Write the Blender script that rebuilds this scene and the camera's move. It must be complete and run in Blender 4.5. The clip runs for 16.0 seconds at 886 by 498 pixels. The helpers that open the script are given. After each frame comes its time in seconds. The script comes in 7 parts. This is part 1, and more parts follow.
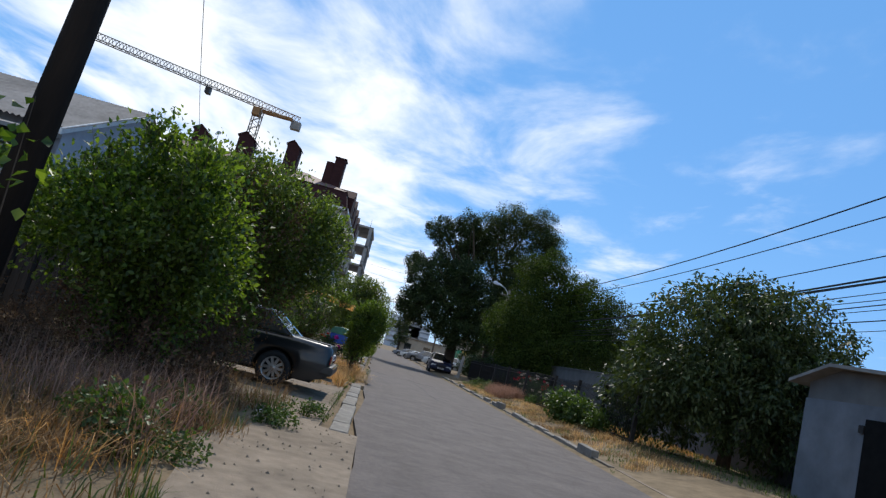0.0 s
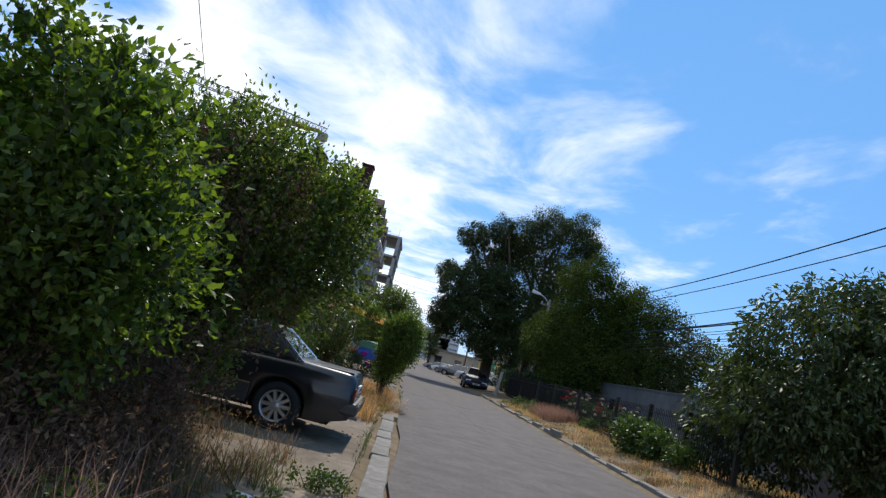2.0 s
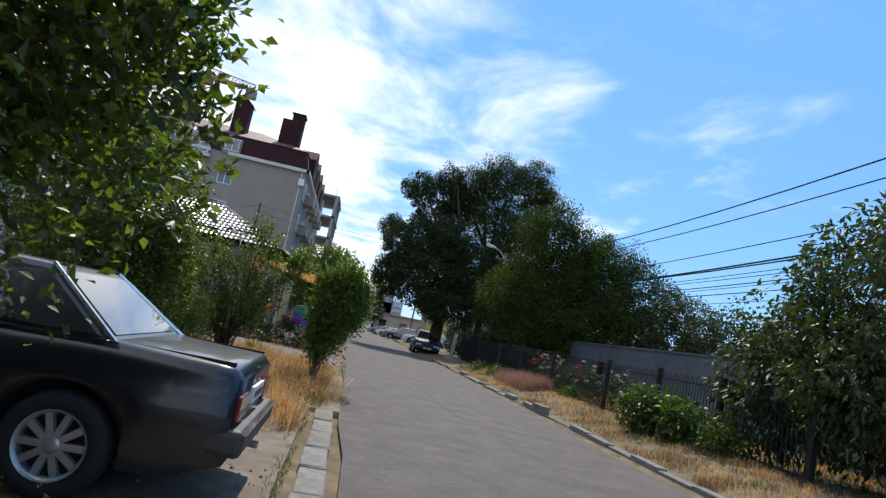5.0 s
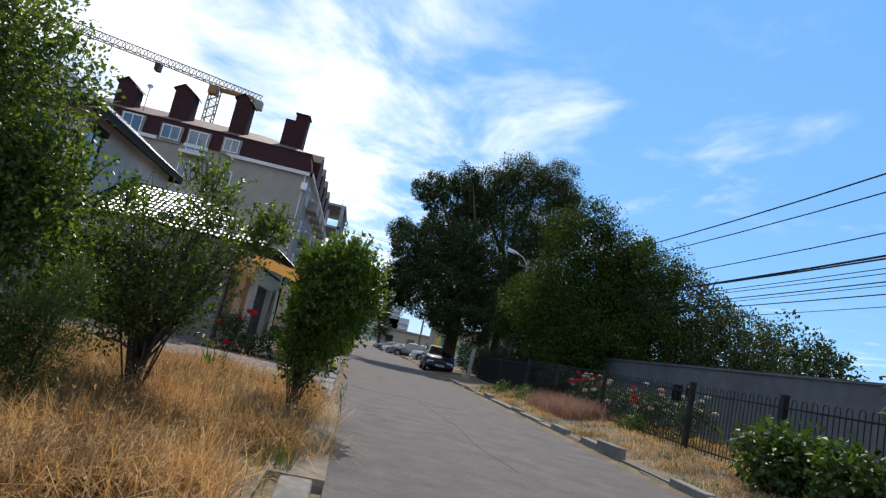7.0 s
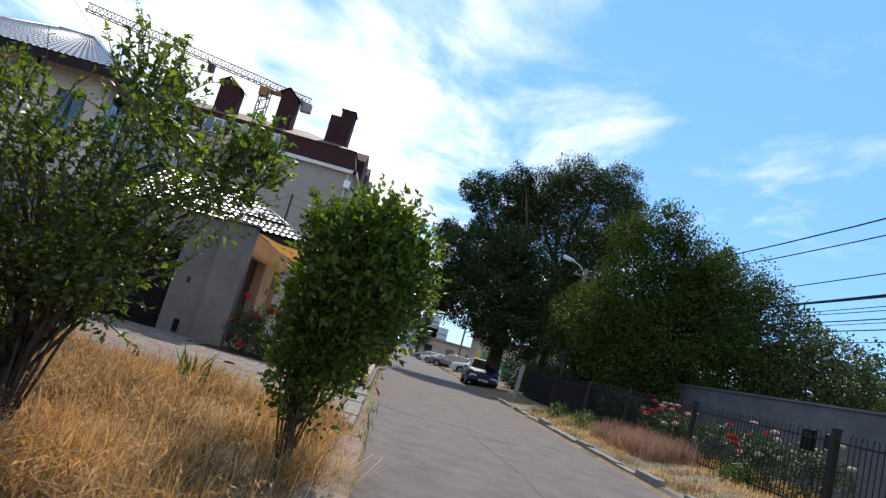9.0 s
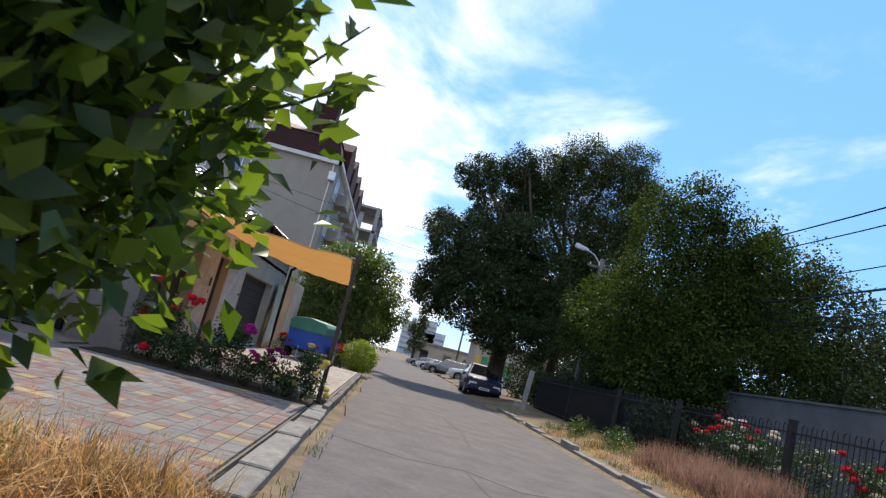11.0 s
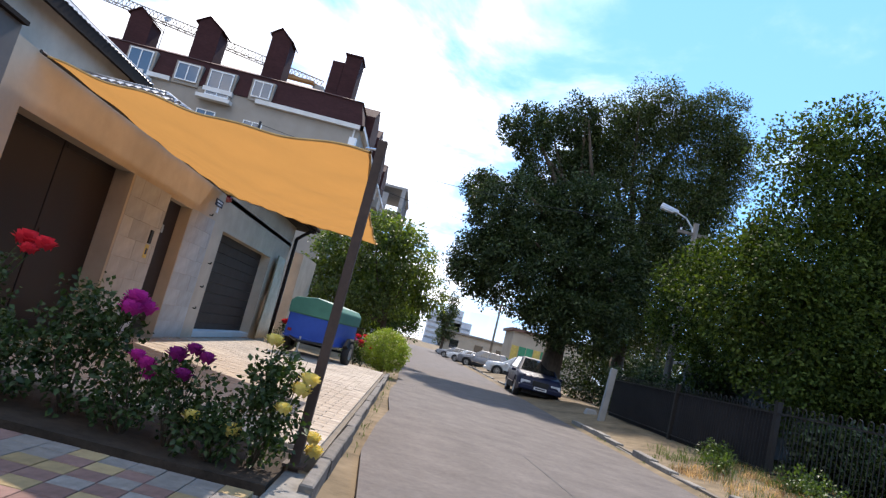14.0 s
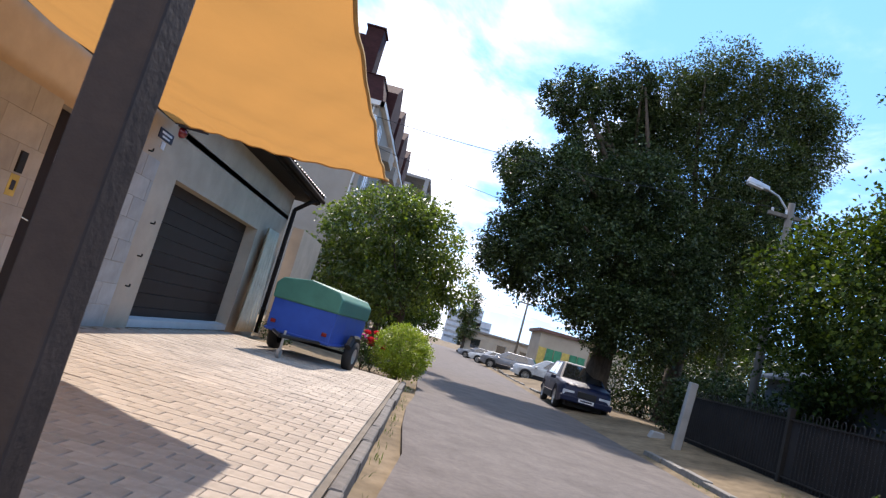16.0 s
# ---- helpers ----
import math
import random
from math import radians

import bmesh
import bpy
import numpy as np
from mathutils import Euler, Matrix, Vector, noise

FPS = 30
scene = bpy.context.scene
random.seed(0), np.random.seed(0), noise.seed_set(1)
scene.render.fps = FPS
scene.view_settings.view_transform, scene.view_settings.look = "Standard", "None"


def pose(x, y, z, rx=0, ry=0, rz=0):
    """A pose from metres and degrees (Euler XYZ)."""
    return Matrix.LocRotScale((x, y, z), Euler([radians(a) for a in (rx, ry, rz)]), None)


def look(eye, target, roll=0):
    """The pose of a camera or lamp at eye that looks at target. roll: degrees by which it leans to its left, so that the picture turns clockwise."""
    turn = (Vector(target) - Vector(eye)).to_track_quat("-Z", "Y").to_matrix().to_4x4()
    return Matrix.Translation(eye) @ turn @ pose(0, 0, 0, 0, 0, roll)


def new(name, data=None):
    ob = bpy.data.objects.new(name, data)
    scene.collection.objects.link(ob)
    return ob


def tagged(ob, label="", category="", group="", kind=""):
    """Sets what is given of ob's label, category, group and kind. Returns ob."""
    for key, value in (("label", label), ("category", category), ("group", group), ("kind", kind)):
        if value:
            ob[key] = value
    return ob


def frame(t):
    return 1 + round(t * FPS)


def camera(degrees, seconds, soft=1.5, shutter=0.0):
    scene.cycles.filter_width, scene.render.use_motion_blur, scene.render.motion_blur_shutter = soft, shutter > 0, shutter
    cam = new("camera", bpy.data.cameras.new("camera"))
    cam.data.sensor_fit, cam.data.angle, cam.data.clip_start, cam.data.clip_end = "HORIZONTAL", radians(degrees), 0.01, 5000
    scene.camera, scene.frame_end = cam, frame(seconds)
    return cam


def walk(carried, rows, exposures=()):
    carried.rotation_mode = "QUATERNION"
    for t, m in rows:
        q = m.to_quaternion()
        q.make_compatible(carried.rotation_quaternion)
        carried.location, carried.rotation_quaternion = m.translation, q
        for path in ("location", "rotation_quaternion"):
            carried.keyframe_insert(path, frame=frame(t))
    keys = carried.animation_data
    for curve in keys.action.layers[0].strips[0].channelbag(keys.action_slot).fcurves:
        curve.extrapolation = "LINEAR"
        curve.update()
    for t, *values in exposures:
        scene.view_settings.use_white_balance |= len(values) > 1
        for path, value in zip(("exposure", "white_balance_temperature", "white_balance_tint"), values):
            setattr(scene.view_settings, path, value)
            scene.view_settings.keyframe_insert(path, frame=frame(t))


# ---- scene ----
cam = camera(69.0, 16.0, soft=1.3, shutter=0.12)
# seconds, place (road runs along +y), heading to the left, pitch up, lean to the left
ROWS = [
    (0, 0.154, 1.224, 1.258, -3.72, 9.36, 14.70),
    (0.5, 0.153, 1.527, 1.373, -4.42, 10.19, 15.96),
    (1, 0.157, 2.226, 1.400, -4.38, 9.18, 14.96),
    (1.5, 0.109, 3.056, 1.399, -3.14, 8.90, 16.04),
    (1.7, 0.008, 4.010, 1.351, -1.20, 9.13, 14.57),
    (1.8, -0.001, 4.131, 1.357, -0.99, 9.67, 14.30),
    (2, -0.037, 4.438, 1.411, -1.07, 9.69, 14.41),
    (2.5, -0.104, 5.085, 1.401, -0.70, 10.61, 13.14),
    (3, -0.142, 5.840, 1.387, -0.66, 10.48, 14.87),
    (3.5, -0.182, 6.675, 1.442, -2.37, 8.68, 14.87),
    (4, -0.146, 7.502, 1.398, -4.66, 8.31, 14.70),
    (4.5, -0.075, 8.167, 1.404, -7.17, 7.57, 11.95),
    (7, 0.146, 13.405, 1.201, -6.16, 9.07, 12.29),
    (7.5, 0.013, 14.034, 1.162, -2.65, 8.71, 15.40),
    (8, 0.131, 14.915, 1.174, -1.81, 8.87, 14.89),
    (8.5, 0.013, 15.522, 1.161, -1.44, 9.97, 16.06),
    (9, 0.204, 16.503, 1.234, -2.27, 9.09, 15.16),
    (11.5, 0.687, 21.393, 1.219, -2.40, 10.28, 14.47),
    (12, 0.664, 22.084, 1.290, 2.23, 10.84, 16.54),
    (12.1, 0.672, 22.780, 1.275, 3.55, 10.71, 15.36),
    (12.5, 0.507, 23.538, 1.278, 5.81, 11.72, 16.20),
    (13, 0.528, 24.270, 1.281, 6.11, 10.97, 15.17),
    (13.1, 0.428, 25.769, 1.216, 3.44, 9.42, 14.72),
    (13.5, 0.382, 26.392, 1.229, 2.47, 9.32, 15.23),
    (14, 0.389, 27.236, 1.210, -0.57, 8.26, 14.34),
    (14.2, 0.400, 27.504, 1.234, -1.44, 7.28, 13.63),
    (14.3, 0.381, 28.620, 1.210, -1.35, 6.98, 14.87),
    (14.5, 0.397, 28.946, 1.237, -2.20, 7.80, 14.32),
    (15, 0.346, 29.783, 1.229, 0.46, 9.27, 16.37),
    (15.5, 0.371, 30.605, 1.198, -0.53, 8.54, 14.87),
    (16, 0.272, 31.382, 1.190, 1.20, 7.67, 15.84),
]
walk(cam, [(t, pose(x, y, z, 0, 0, yaw) @ pose(0, 0, 0, 90 + pitch) @ pose(0, 0, 0, 0, 0, roll))
           for t, x, y, z, yaw, pitch, roll in ROWS],
     exposures=[(0, -0.26, 6500, 10), (2.0, -0.14, 6600, 10), (4.5, 0.06, 6700, 10), (7.0, 0.0, 6700, 10), (8.5, 0.18, 6800, 11), (11.5, 0.34, 6900, 13), (12.5, 0.22, 6900, 13), (13.5, 0.46, 6900, 14), (14.5, 0.86, 6850, 16), (16, 0.74, 6850, 17)])

# ---- light: a high summer sun ahead, slightly to the right, thin bright cloud ----
SUN_EL, SUN_AZ = radians(49), radians(4)
sun_data = bpy.data.lights.new("sun", "SUN")
sun_data.energy, sun_data.angle, sun_data.color = 4.6, radians(0.6), (1.0, 0.95, 0.87)
sun = new("sun", sun_data)
sun.matrix_basis = look((0, 0, 60), (-math.sin(SUN_AZ) * math.cos(SUN_EL), -math.cos(SUN_AZ) * math.cos(SUN_EL), 60 - math.sin(SUN_EL)))

world = bpy.data.worlds.new("sky")
scene.world = world
world.use_nodes = True
wn, wl = world.node_tree.nodes, world.node_tree.links
wn.clear()


def wnode(kind, **values):
    n = wn.new(kind)
    for key, value in values.items():
        n.inputs[key].default_value = value
    return n


w_out, w_bg = wn.new("ShaderNodeOutputWorld"), wnode("ShaderNodeBackground", Strength=0.124)
w_sky = wn.new("ShaderNodeTexSky")
w_sky.sky_type, w_sky.sun_disc = "NISHITA", False
w_sky.sun_elevation, w_sky.sun_rotation = SUN_EL, SUN_AZ
w_sky.air_density, w_sky.dust_density, w_sky.ozone_density = 1.0, 0.0, 4.0
w_co, w_sep = wn.new("ShaderNodeTexCoord"), wn.new("ShaderNodeSeparateXYZ")
wl.new(w_co.outputs["Generated"], w_sep.inputs[0])
w_max = wn.new("ShaderNodeMath"); w_max.operation = "MAXIMUM"; w_max.inputs[1].default_value = 0.06
wl.new(w_sep.outputs["Z"], w_max.inputs[0])
w_div = []
for axis in "XY":
    d = wn.new("ShaderNodeMath"); d.operation = "DIVIDE"
    wl.new(w_sep.outputs[axis], d.inputs[0]); wl.new(w_max.outputs[0], d.inputs[1]); w_div.append(d)
w_com = wn.new("ShaderNodeCombineXYZ")
wl.new(w_div[0].outputs[0], w_com.inputs[0]); wl.new(w_div[1].outputs[0], w_com.inputs[1])
w_map = wn.new("ShaderNodeMapping")
w_map.inputs["Location"].default_value, w_map.inputs["Rotation"].default_value = (0.35, 0.1, 0), (0, 0, 0.5)
w_map.inputs["Scale"].default_value = (1.0, 0.62, 1)
w_veil = wn.new("ShaderNodeMixRGB")
w_veil.inputs["Fac"].default_value, w_veil.inputs["Color2"].default_value = 0.55, (1.8, 5.1, 10.8, 1)
wl.new(w_com.outputs[0], w_map.inputs[0])
w_n1 = wnode("ShaderNodeTexNoise", Scale=1.7, Detail=9.0, Roughness=0.58, Distortion=0.35)
w_n2 = wnode("ShaderNodeTexNoise", Scale=0.45, Detail=3.0, Roughness=0.5)
wl.new(w_map.outputs[0], w_n1.inputs["Vector"]); wl.new(w_map.outputs[0], w_n2.inputs["Vector"])
w_mix = wn.new("ShaderNodeMath"); w_mix.operation = "ADD"
wl.new(w_n1.outputs["Fac"], w_mix.inputs[0]); wl.new(w_n2.outputs["Fac"], w_mix.inputs[1])
# most cloud ahead and a little to the left, clear sky to the right
w_off = wn.new("ShaderNodeMath"); w_off.operation = "ADD"; w_off.inputs[1].default_value = 0.14
w_abs = wn.new("ShaderNodeMath"); w_abs.operation = "ABSOLUTE"
wl.new(w_sep.outputs["X"], w_off.inputs[0]); wl.new(w_off.outputs[0], w_abs.inputs[0])
w_far = wn.new("ShaderNodeMath"); w_far.operation = "MINIMUM"; w_far.inputs[1].default_value = 0.6
wl.new(w_abs.outputs[0], w_far.inputs[0])
w_bias = wn.new("ShaderNodeMath"); w_bias.operation = "MULTIPLY_ADD"
w_bias.inputs[1].default_value = -0.66
wl.new(w_far.outputs[0], w_bias.inputs[0]); wl.new(w_mix.outputs[0], w_bias.inputs[2])
w_ramp = wn.new("ShaderNodeValToRGB")
w_ramp.color_ramp.elements[0].position, w_ramp.color_ramp.elements[1].position = 0.34, 0.56
w_ramp.color_ramp.interpolation = "EASE"
w_half = wn.new("ShaderNodeMath"); w_half.operation = "MULTIPLY"; w_half.inputs[1].default_value = 0.5
wl.new(w_bias.outputs[0], w_half.inputs[0]); wl.new(w_half.outputs[0], w_ramp.inputs[0])
w_blend = wn.new("ShaderNodeMixRGB")
w_blend.inputs["Color2"].default_value = (10.8, 11.2, 11.8, 1)
wl.new(w_ramp.outputs["Color"], w_blend.inputs["Fac"])
w_hue = wn.new("ShaderNodeHueSaturation"); w_hue.inputs["Saturation"].default_value, w_hue.inputs["Value"].default_value = 1.05, 1.0
wl.new(w_sky.outputs[0], w_hue.inputs["Color"]); wl.new(w_hue.outputs[0], w_veil.inputs["Color1"]); wl.new(w_veil.outputs[0], w_blend.inputs["Color1"])
wl.new(w_blend.outputs[0], w_bg.inputs["Color"]); wl.new(w_bg.outputs[0], w_out.inputs["Surface"])

# ---- helpers of this scene ----
rng = np.random.default_rng(7)


def mat(name, c1, c2=None, scale=6.0, rough=0.8, metal=0.0, bump=0.25, fine=60.0, stain=0.25, rnd=0.0, spec=0.4, coat=0.0, island=0.0, stretch=(1, 1, 1)):
    """A surface with grain, stains at a larger scale, and fine relief."""
    m = bpy.data.materials.new(name)
    m.use_nodes = True
    n, l = m.node_tree.nodes, m.node_tree.links
    p = n["Principled BSDF"]
    c2 = c2 or tuple(v * 0.72 for v in c1)
    co, mp = n.new("ShaderNodeTexCoord"), n.new("ShaderNodeMapping")
    mp.inputs["Scale"].default_value = stretch
    l.new(co.outputs["Object"], mp.inputs[0])
    a, b, f = (n.new("ShaderNodeTexNoise") for _ in range(3))
    for t, s, d in ((a, scale, 8), (b, scale * 0.13, 4), (f, fine, 4)):
        t.inputs["Scale"].default_value, t.inputs["Detail"].default_value = s, d
        t.inputs["Roughness"].default_value = 0.62
        l.new(mp.outputs[0], t.inputs["Vector"])
    r = n.new("ShaderNodeValToRGB")
    r.color_ramp.elements[0].position, r.color_ramp.elements[1].position = 0.32, 0.68
    r.color_ramp.elements[0].color, r.color_ramp.elements[1].color = (*c2, 1), (*c1, 1)
    l.new(a.outputs["Fac"], r.inputs[0])
    hsv = n.new("ShaderNodeHueSaturation")
    l.new(r.outputs[0], hsv.inputs["Color"])
    mr = n.new("ShaderNodeMapRange")
    mr.inputs["From Min"].default_value, mr.inputs["From Max"].default_value = 0.3, 0.7
    mr.inputs["To Min"].default_value, mr.inputs["To Max"].default_value = 1 - stain, 1 + stain * 0.6
    l.new(b.outputs["Fac"], mr.inputs["Value"])
    last = mr.outputs[0]
    if rnd or island:
        src = n.new("ShaderNodeObjectInfo" if rnd else "ShaderNodeNewGeometry")
        k = n.new("ShaderNodeMapRange")
        k.inputs["To Min"].default_value, k.inputs["To Max"].default_value = 1 - (rnd or island), 1 + (rnd or island)
        l.new(src.outputs["Random" if rnd else "Random Per Island"], k.inputs["Value"])
        mul = n.new("ShaderNodeMath"); mul.operation = "MULTIPLY"
        l.new(last, mul.inputs[0]); l.new(k.outputs[0], mul.inputs[1]); last = mul.outputs[0]
    l.new(last, hsv.inputs["Value"])
    l.new(hsv.outputs[0], p.inputs["Base Color"])
    rr = n.new("ShaderNodeMapRange")
    rr.inputs["To Min"].default_value, rr.inputs["To Max"].default_value = max(rough - 0.12, 0.03), min(rough + 0.12, 1)
    l.new(a.outputs["Fac"], rr.inputs["Value"]); l.new(rr.outputs[0], p.inputs["Roughness"])
    p.inputs["Metallic"].default_value, p.inputs["Specular IOR Level"].default_value = metal, spec
    p.inputs["Coat Weight"].default_value, p.inputs["Coat Roughness"].default_value = coat, 0.06
    if bump:
        bp = n.new("ShaderNodeBump")
        bp.inputs["Strength"].default_value, bp.inputs["Distance"].default_value = bump, 0.01
        l.new(f.outputs["Fac"], bp.inputs["Height"]); l.new(bp.outputs[0], p.inputs["Normal"])
    return m


def leafmat(name, dark, light, through_light=0.35, rough=0.42, spec=0.4, tint=(1.4, 1.6, 0.5)):
    """Leaves: each its own shade, glossy above, light shining through."""
    m = bpy.data.materials.new(name)
    m.use_nodes = True
    n, l = m.node_tree.nodes, m.node_tree.links
    p, out = n["Principled BSDF"], n["Material Output"]
    g, r = n.new("ShaderNodeNewGeometry"), n.new("ShaderNodeValToRGB")
    r.color_ramp.elements[0].color, r.color_ramp.elements[1].color = (*dark, 1), (*light, 1)
    l.new(g.outputs["Random Per Island"], r.inputs[0])
    co, big = n.new("ShaderNodeTexCoord"), n.new("ShaderNodeTexNoise")
    big.inputs["Scale"].default_value = 0.9
    l.new(co.outputs["Object"], big.inputs["Vector"])
    hsv, mr = n.new("ShaderNodeHueSaturation"), n.new("ShaderNodeMapRange")
    mr.inputs["To Min"].default_value, mr.inputs["To Max"].default_value = 0.6, 1.4
    l.new(big.outputs["Fac"], mr.inputs["Value"]); l.new(mr.outputs[0], hsv.inputs["Value"])
    l.new(r.outputs[0], hsv.inputs["Color"]); l.new(hsv.outputs[0], p.inputs["Base Color"])
    p.inputs["Roughness"].default_value, p.inputs["Specular IOR Level"].default_value = rough, spec
    tr, mx, br = n.new("ShaderNodeBsdfTranslucent"), n.new("ShaderNodeMixShader"), n.new("ShaderNodeMixRGB")
    br.blend_type = "MULTIPLY"; br.inputs["Fac"].default_value = 1; br.inputs["Color2"].default_value = (*tint, 1)
    l.new(hsv.outputs[0], br.inputs["Color1"]); l.new(br.outputs[0], tr.inputs["Color"])
    mx.inputs["Fac"].default_value = through_light
    l.new(p.outputs[0], mx.inputs[1]); l.new(tr.outputs[0], mx.inputs[2]); l.new(mx.outputs[0], out.inputs["Surface"])
    return m


def glassmat(name, color=(0.03, 0.035, 0.04), rough=0.04):
    m = bpy.data.materials.new(name)
    m.use_nodes = True
    p = m.node_tree.nodes["Principled BSDF"]
    p.inputs["Base Color"].default_value = (*color, 1)
    p.inputs["Roughness"].default_value, p.inputs["Specular IOR Level"].default_value = rough, 0.9
    p.inputs["Coat Weight"].default_value = 0.6
    return m


class Form:
    """Collects simple solids into one mesh."""

    def __init__(self):
        self.v, self.f = [], []

    def add(self, verts, faces):
        k = len(self.v)
        self.v += [tuple(p) for p in verts]
        self.f += [tuple(k + i for i in f) for f in faces]
        return self

    def box(self, x0, x1, y0, y1, z0, z1, m=None):
        vs = [Vector((x, y, z)) for z in (z0, z1) for x, y in ((x0, y0), (x1, y0), (x1, y1), (x0, y1))]
        if m is not None:
            vs = [m @ p for p in vs]
        return self.add(vs, [(3, 2, 1, 0), (4, 5, 6, 7), (0, 1, 5, 4), (1, 2, 6, 5), (2, 3, 7, 6), (3, 0, 4, 7)])

    def hexa(self, low, high):
        """A solid between two quads given in the same turning order."""
        return self.add(list(low) + list(high), [(3, 2, 1, 0), (4, 5, 6, 7), (0, 1, 5, 4), (1, 2, 6, 5), (2, 3, 7, 6), (3, 0, 4, 7)])

    def prism(self, poly, axis, a, b):
        """A polygon pushed along an axis from a to b."""
        def put(p, d):
            return {"x": (d, p[0], p[1]), "y": (p[0], d, p[1]), "z": (p[0], p[1], d)}[axis]
        n = len(poly)
        vs = [put(p, a) for p in poly] + [put(p, b) for p in poly]
        return self.add(vs, [tuple(range(n - 1, -1, -1)), tuple(range(n, 2 * n))] + [(i, (i + 1) % n, n + (i + 1) % n, n + i) for i in range(n)])

    def tube(self, p0, p1, r0, r1=None, n=8, caps=True):
        p0, p1 = Vector(p0), Vector(p1)
        r1 = r0 if r1 is None else r1
        d = (p1 - p0).normalized()
        u = d.orthogonal().normalized()
        w = d.cross(u)
        ring = [(math.cos(2 * math.pi * i / n), math.sin(2 * math.pi * i / n)) for i in range(n)]
        vs = [p0 + (u * c + w * s) * r0 for c, s in ring] + [p1 + (u * c + w * s) * r1 for c, s in ring]
        fs = [(i, (i + 1) % n, n + (i + 1) % n, n + i) for i in range(n)]
        if caps:
            fs += [tuple(range(n - 1, -1, -1)), tuple(range(n, 2 * n))]
        return self.add(vs, fs)

    def path(self, pts, radii, n=6):
        for i in range(len(pts) - 1):
            self.tube(pts[i], pts[i + 1], radii[i], radii[i + 1], n, caps=i in (0, len(pts) - 2))
        return self

    def lathe(self, prof, n=16, m=None):
        """A profile of (radius, height) turned round z."""
        vs, fs = [], []
        for r, z in prof:
            for i in range(n):
                a = 2 * math.pi * i / n
                vs.append(Vector((r * math.cos(a), r * math.sin(a), z)))
        for j in range(len(prof) - 1):
            for i in range(n):
                fs.append((j * n + i, j * n + (i + 1) % n, (j + 1) * n + (i + 1) % n, (j + 1) * n + i))
        if m is not None:
            vs = [m @ p for p in vs]
        return self.add(vs, fs)

    def mesh(self, name):
        me = bpy.data.meshes.new(name)
        me.from_pydata(self.v, [], self.f)
        bm = bmesh.new(); bm.from_mesh(me)
        if len(bm.faces) < 4000:
            bmesh.ops.recalc_face_normals(bm, faces=bm.faces)
        bm.to_mesh(me); bm.free()
        return me


def thing(name, label, category, m=None, group="", kind=""):
    e = tagged(new(name), label, category, group, kind)
    e.empty_display_size = 0.2
    if m is not None:
        e.matrix_basis = m
    return e


def part(name, form, material, parent, label="", bevel=0.0, smooth=False, m=None, kind=""):
    me = form.mesh(name) if isinstance(form, Form) else form
    if not me.materials:
        me.materials.append(material)
    ob = new(name, me)
    ob.parent = parent
    if m is not None:
        ob.matrix_basis = m
    if bevel:
        b = ob.modifiers.new("edge", "BEVEL")
        b.width, b.segments, b.limit_method, b.angle_limit = bevel, 2, "ANGLE", radians(35)
    if smooth:
        me.shade_smooth()
    return tagged(ob, label, kind=kind)


def struct(name, form, material, label, category, bevel=0.0):
    return tagged(part(name, form, material, None, bevel=bevel), label, category, kind="structure")


def soup(name, verts, counts, material, parent, label="", kind=""):
    """Many small faces from numpy arrays: verts (n, 3), faces of counts corners that follow one another."""
    me = bpy.data.meshes.new(name)
    nv = len(verts)
    me.vertices.add(nv); me.vertices.foreach_set("co", np.ascontiguousarray(verts, np.float32).ravel())
    loops, starts, totals = counts
    me.loops.add(len(loops)); me.loops.foreach_set("vertex_index", loops.astype(np.int32))
    me.polygons.add(len(starts)); me.polygons.foreach_set("loop_start", starts.astype(np.int32))
    try:
        me.polygons.foreach_set("loop_total", totals.astype(np.int32))
    except (AttributeError, RuntimeError):
        pass
    me.update(calc_edges=True)
    me.materials.append(material)
    ob = new(name, me)
    ob.parent = parent
    return tagged(ob, label, kind=kind)


def unit(a):
    return a / np.maximum(np.linalg.norm(a, axis=-1, keepdims=True), 1e-9)


def leaf_soup(name, pos, away, size, material, parent, label="", width=0.3, droop=0.25, kind="", spread=1.0):
    """Folded leaves at pos that grow away from the twig."""
    n = len(pos)
    d = unit(away * 0.8 + rng.normal(0, 0.75 * spread, (n, 3)) + np.array([0, 0, -droop]))
    s = unit(np.cross(d, rng.normal(0, 1, (n, 3)) + np.array([0, 0, 1.2])))
    up = np.cross(s, d)
    ln = (size * rng.uniform(0.6, 1.25, n))[:, None]
    w = ln * width
    v = np.empty((n, 4, 3))
    v[:, 0], v[:, 2] = pos, pos + d * ln - up * ln * 0.08
    v[:, 1], v[:, 3] = pos + d * ln * 0.45 + s * w + up * w * 0.35, pos + d * ln * 0.45 - s * w + up * w * 0.35
    base = np.arange(n)[:, None] * 4
    loops = (base + np.array([0, 1, 2, 0, 2, 3])).ravel()
    starts = np.arange(2 * n) * 3
    return soup(name, v.reshape(-1, 3), (loops, starts, np.full(2 * n, 3)), material, parent, label, kind)


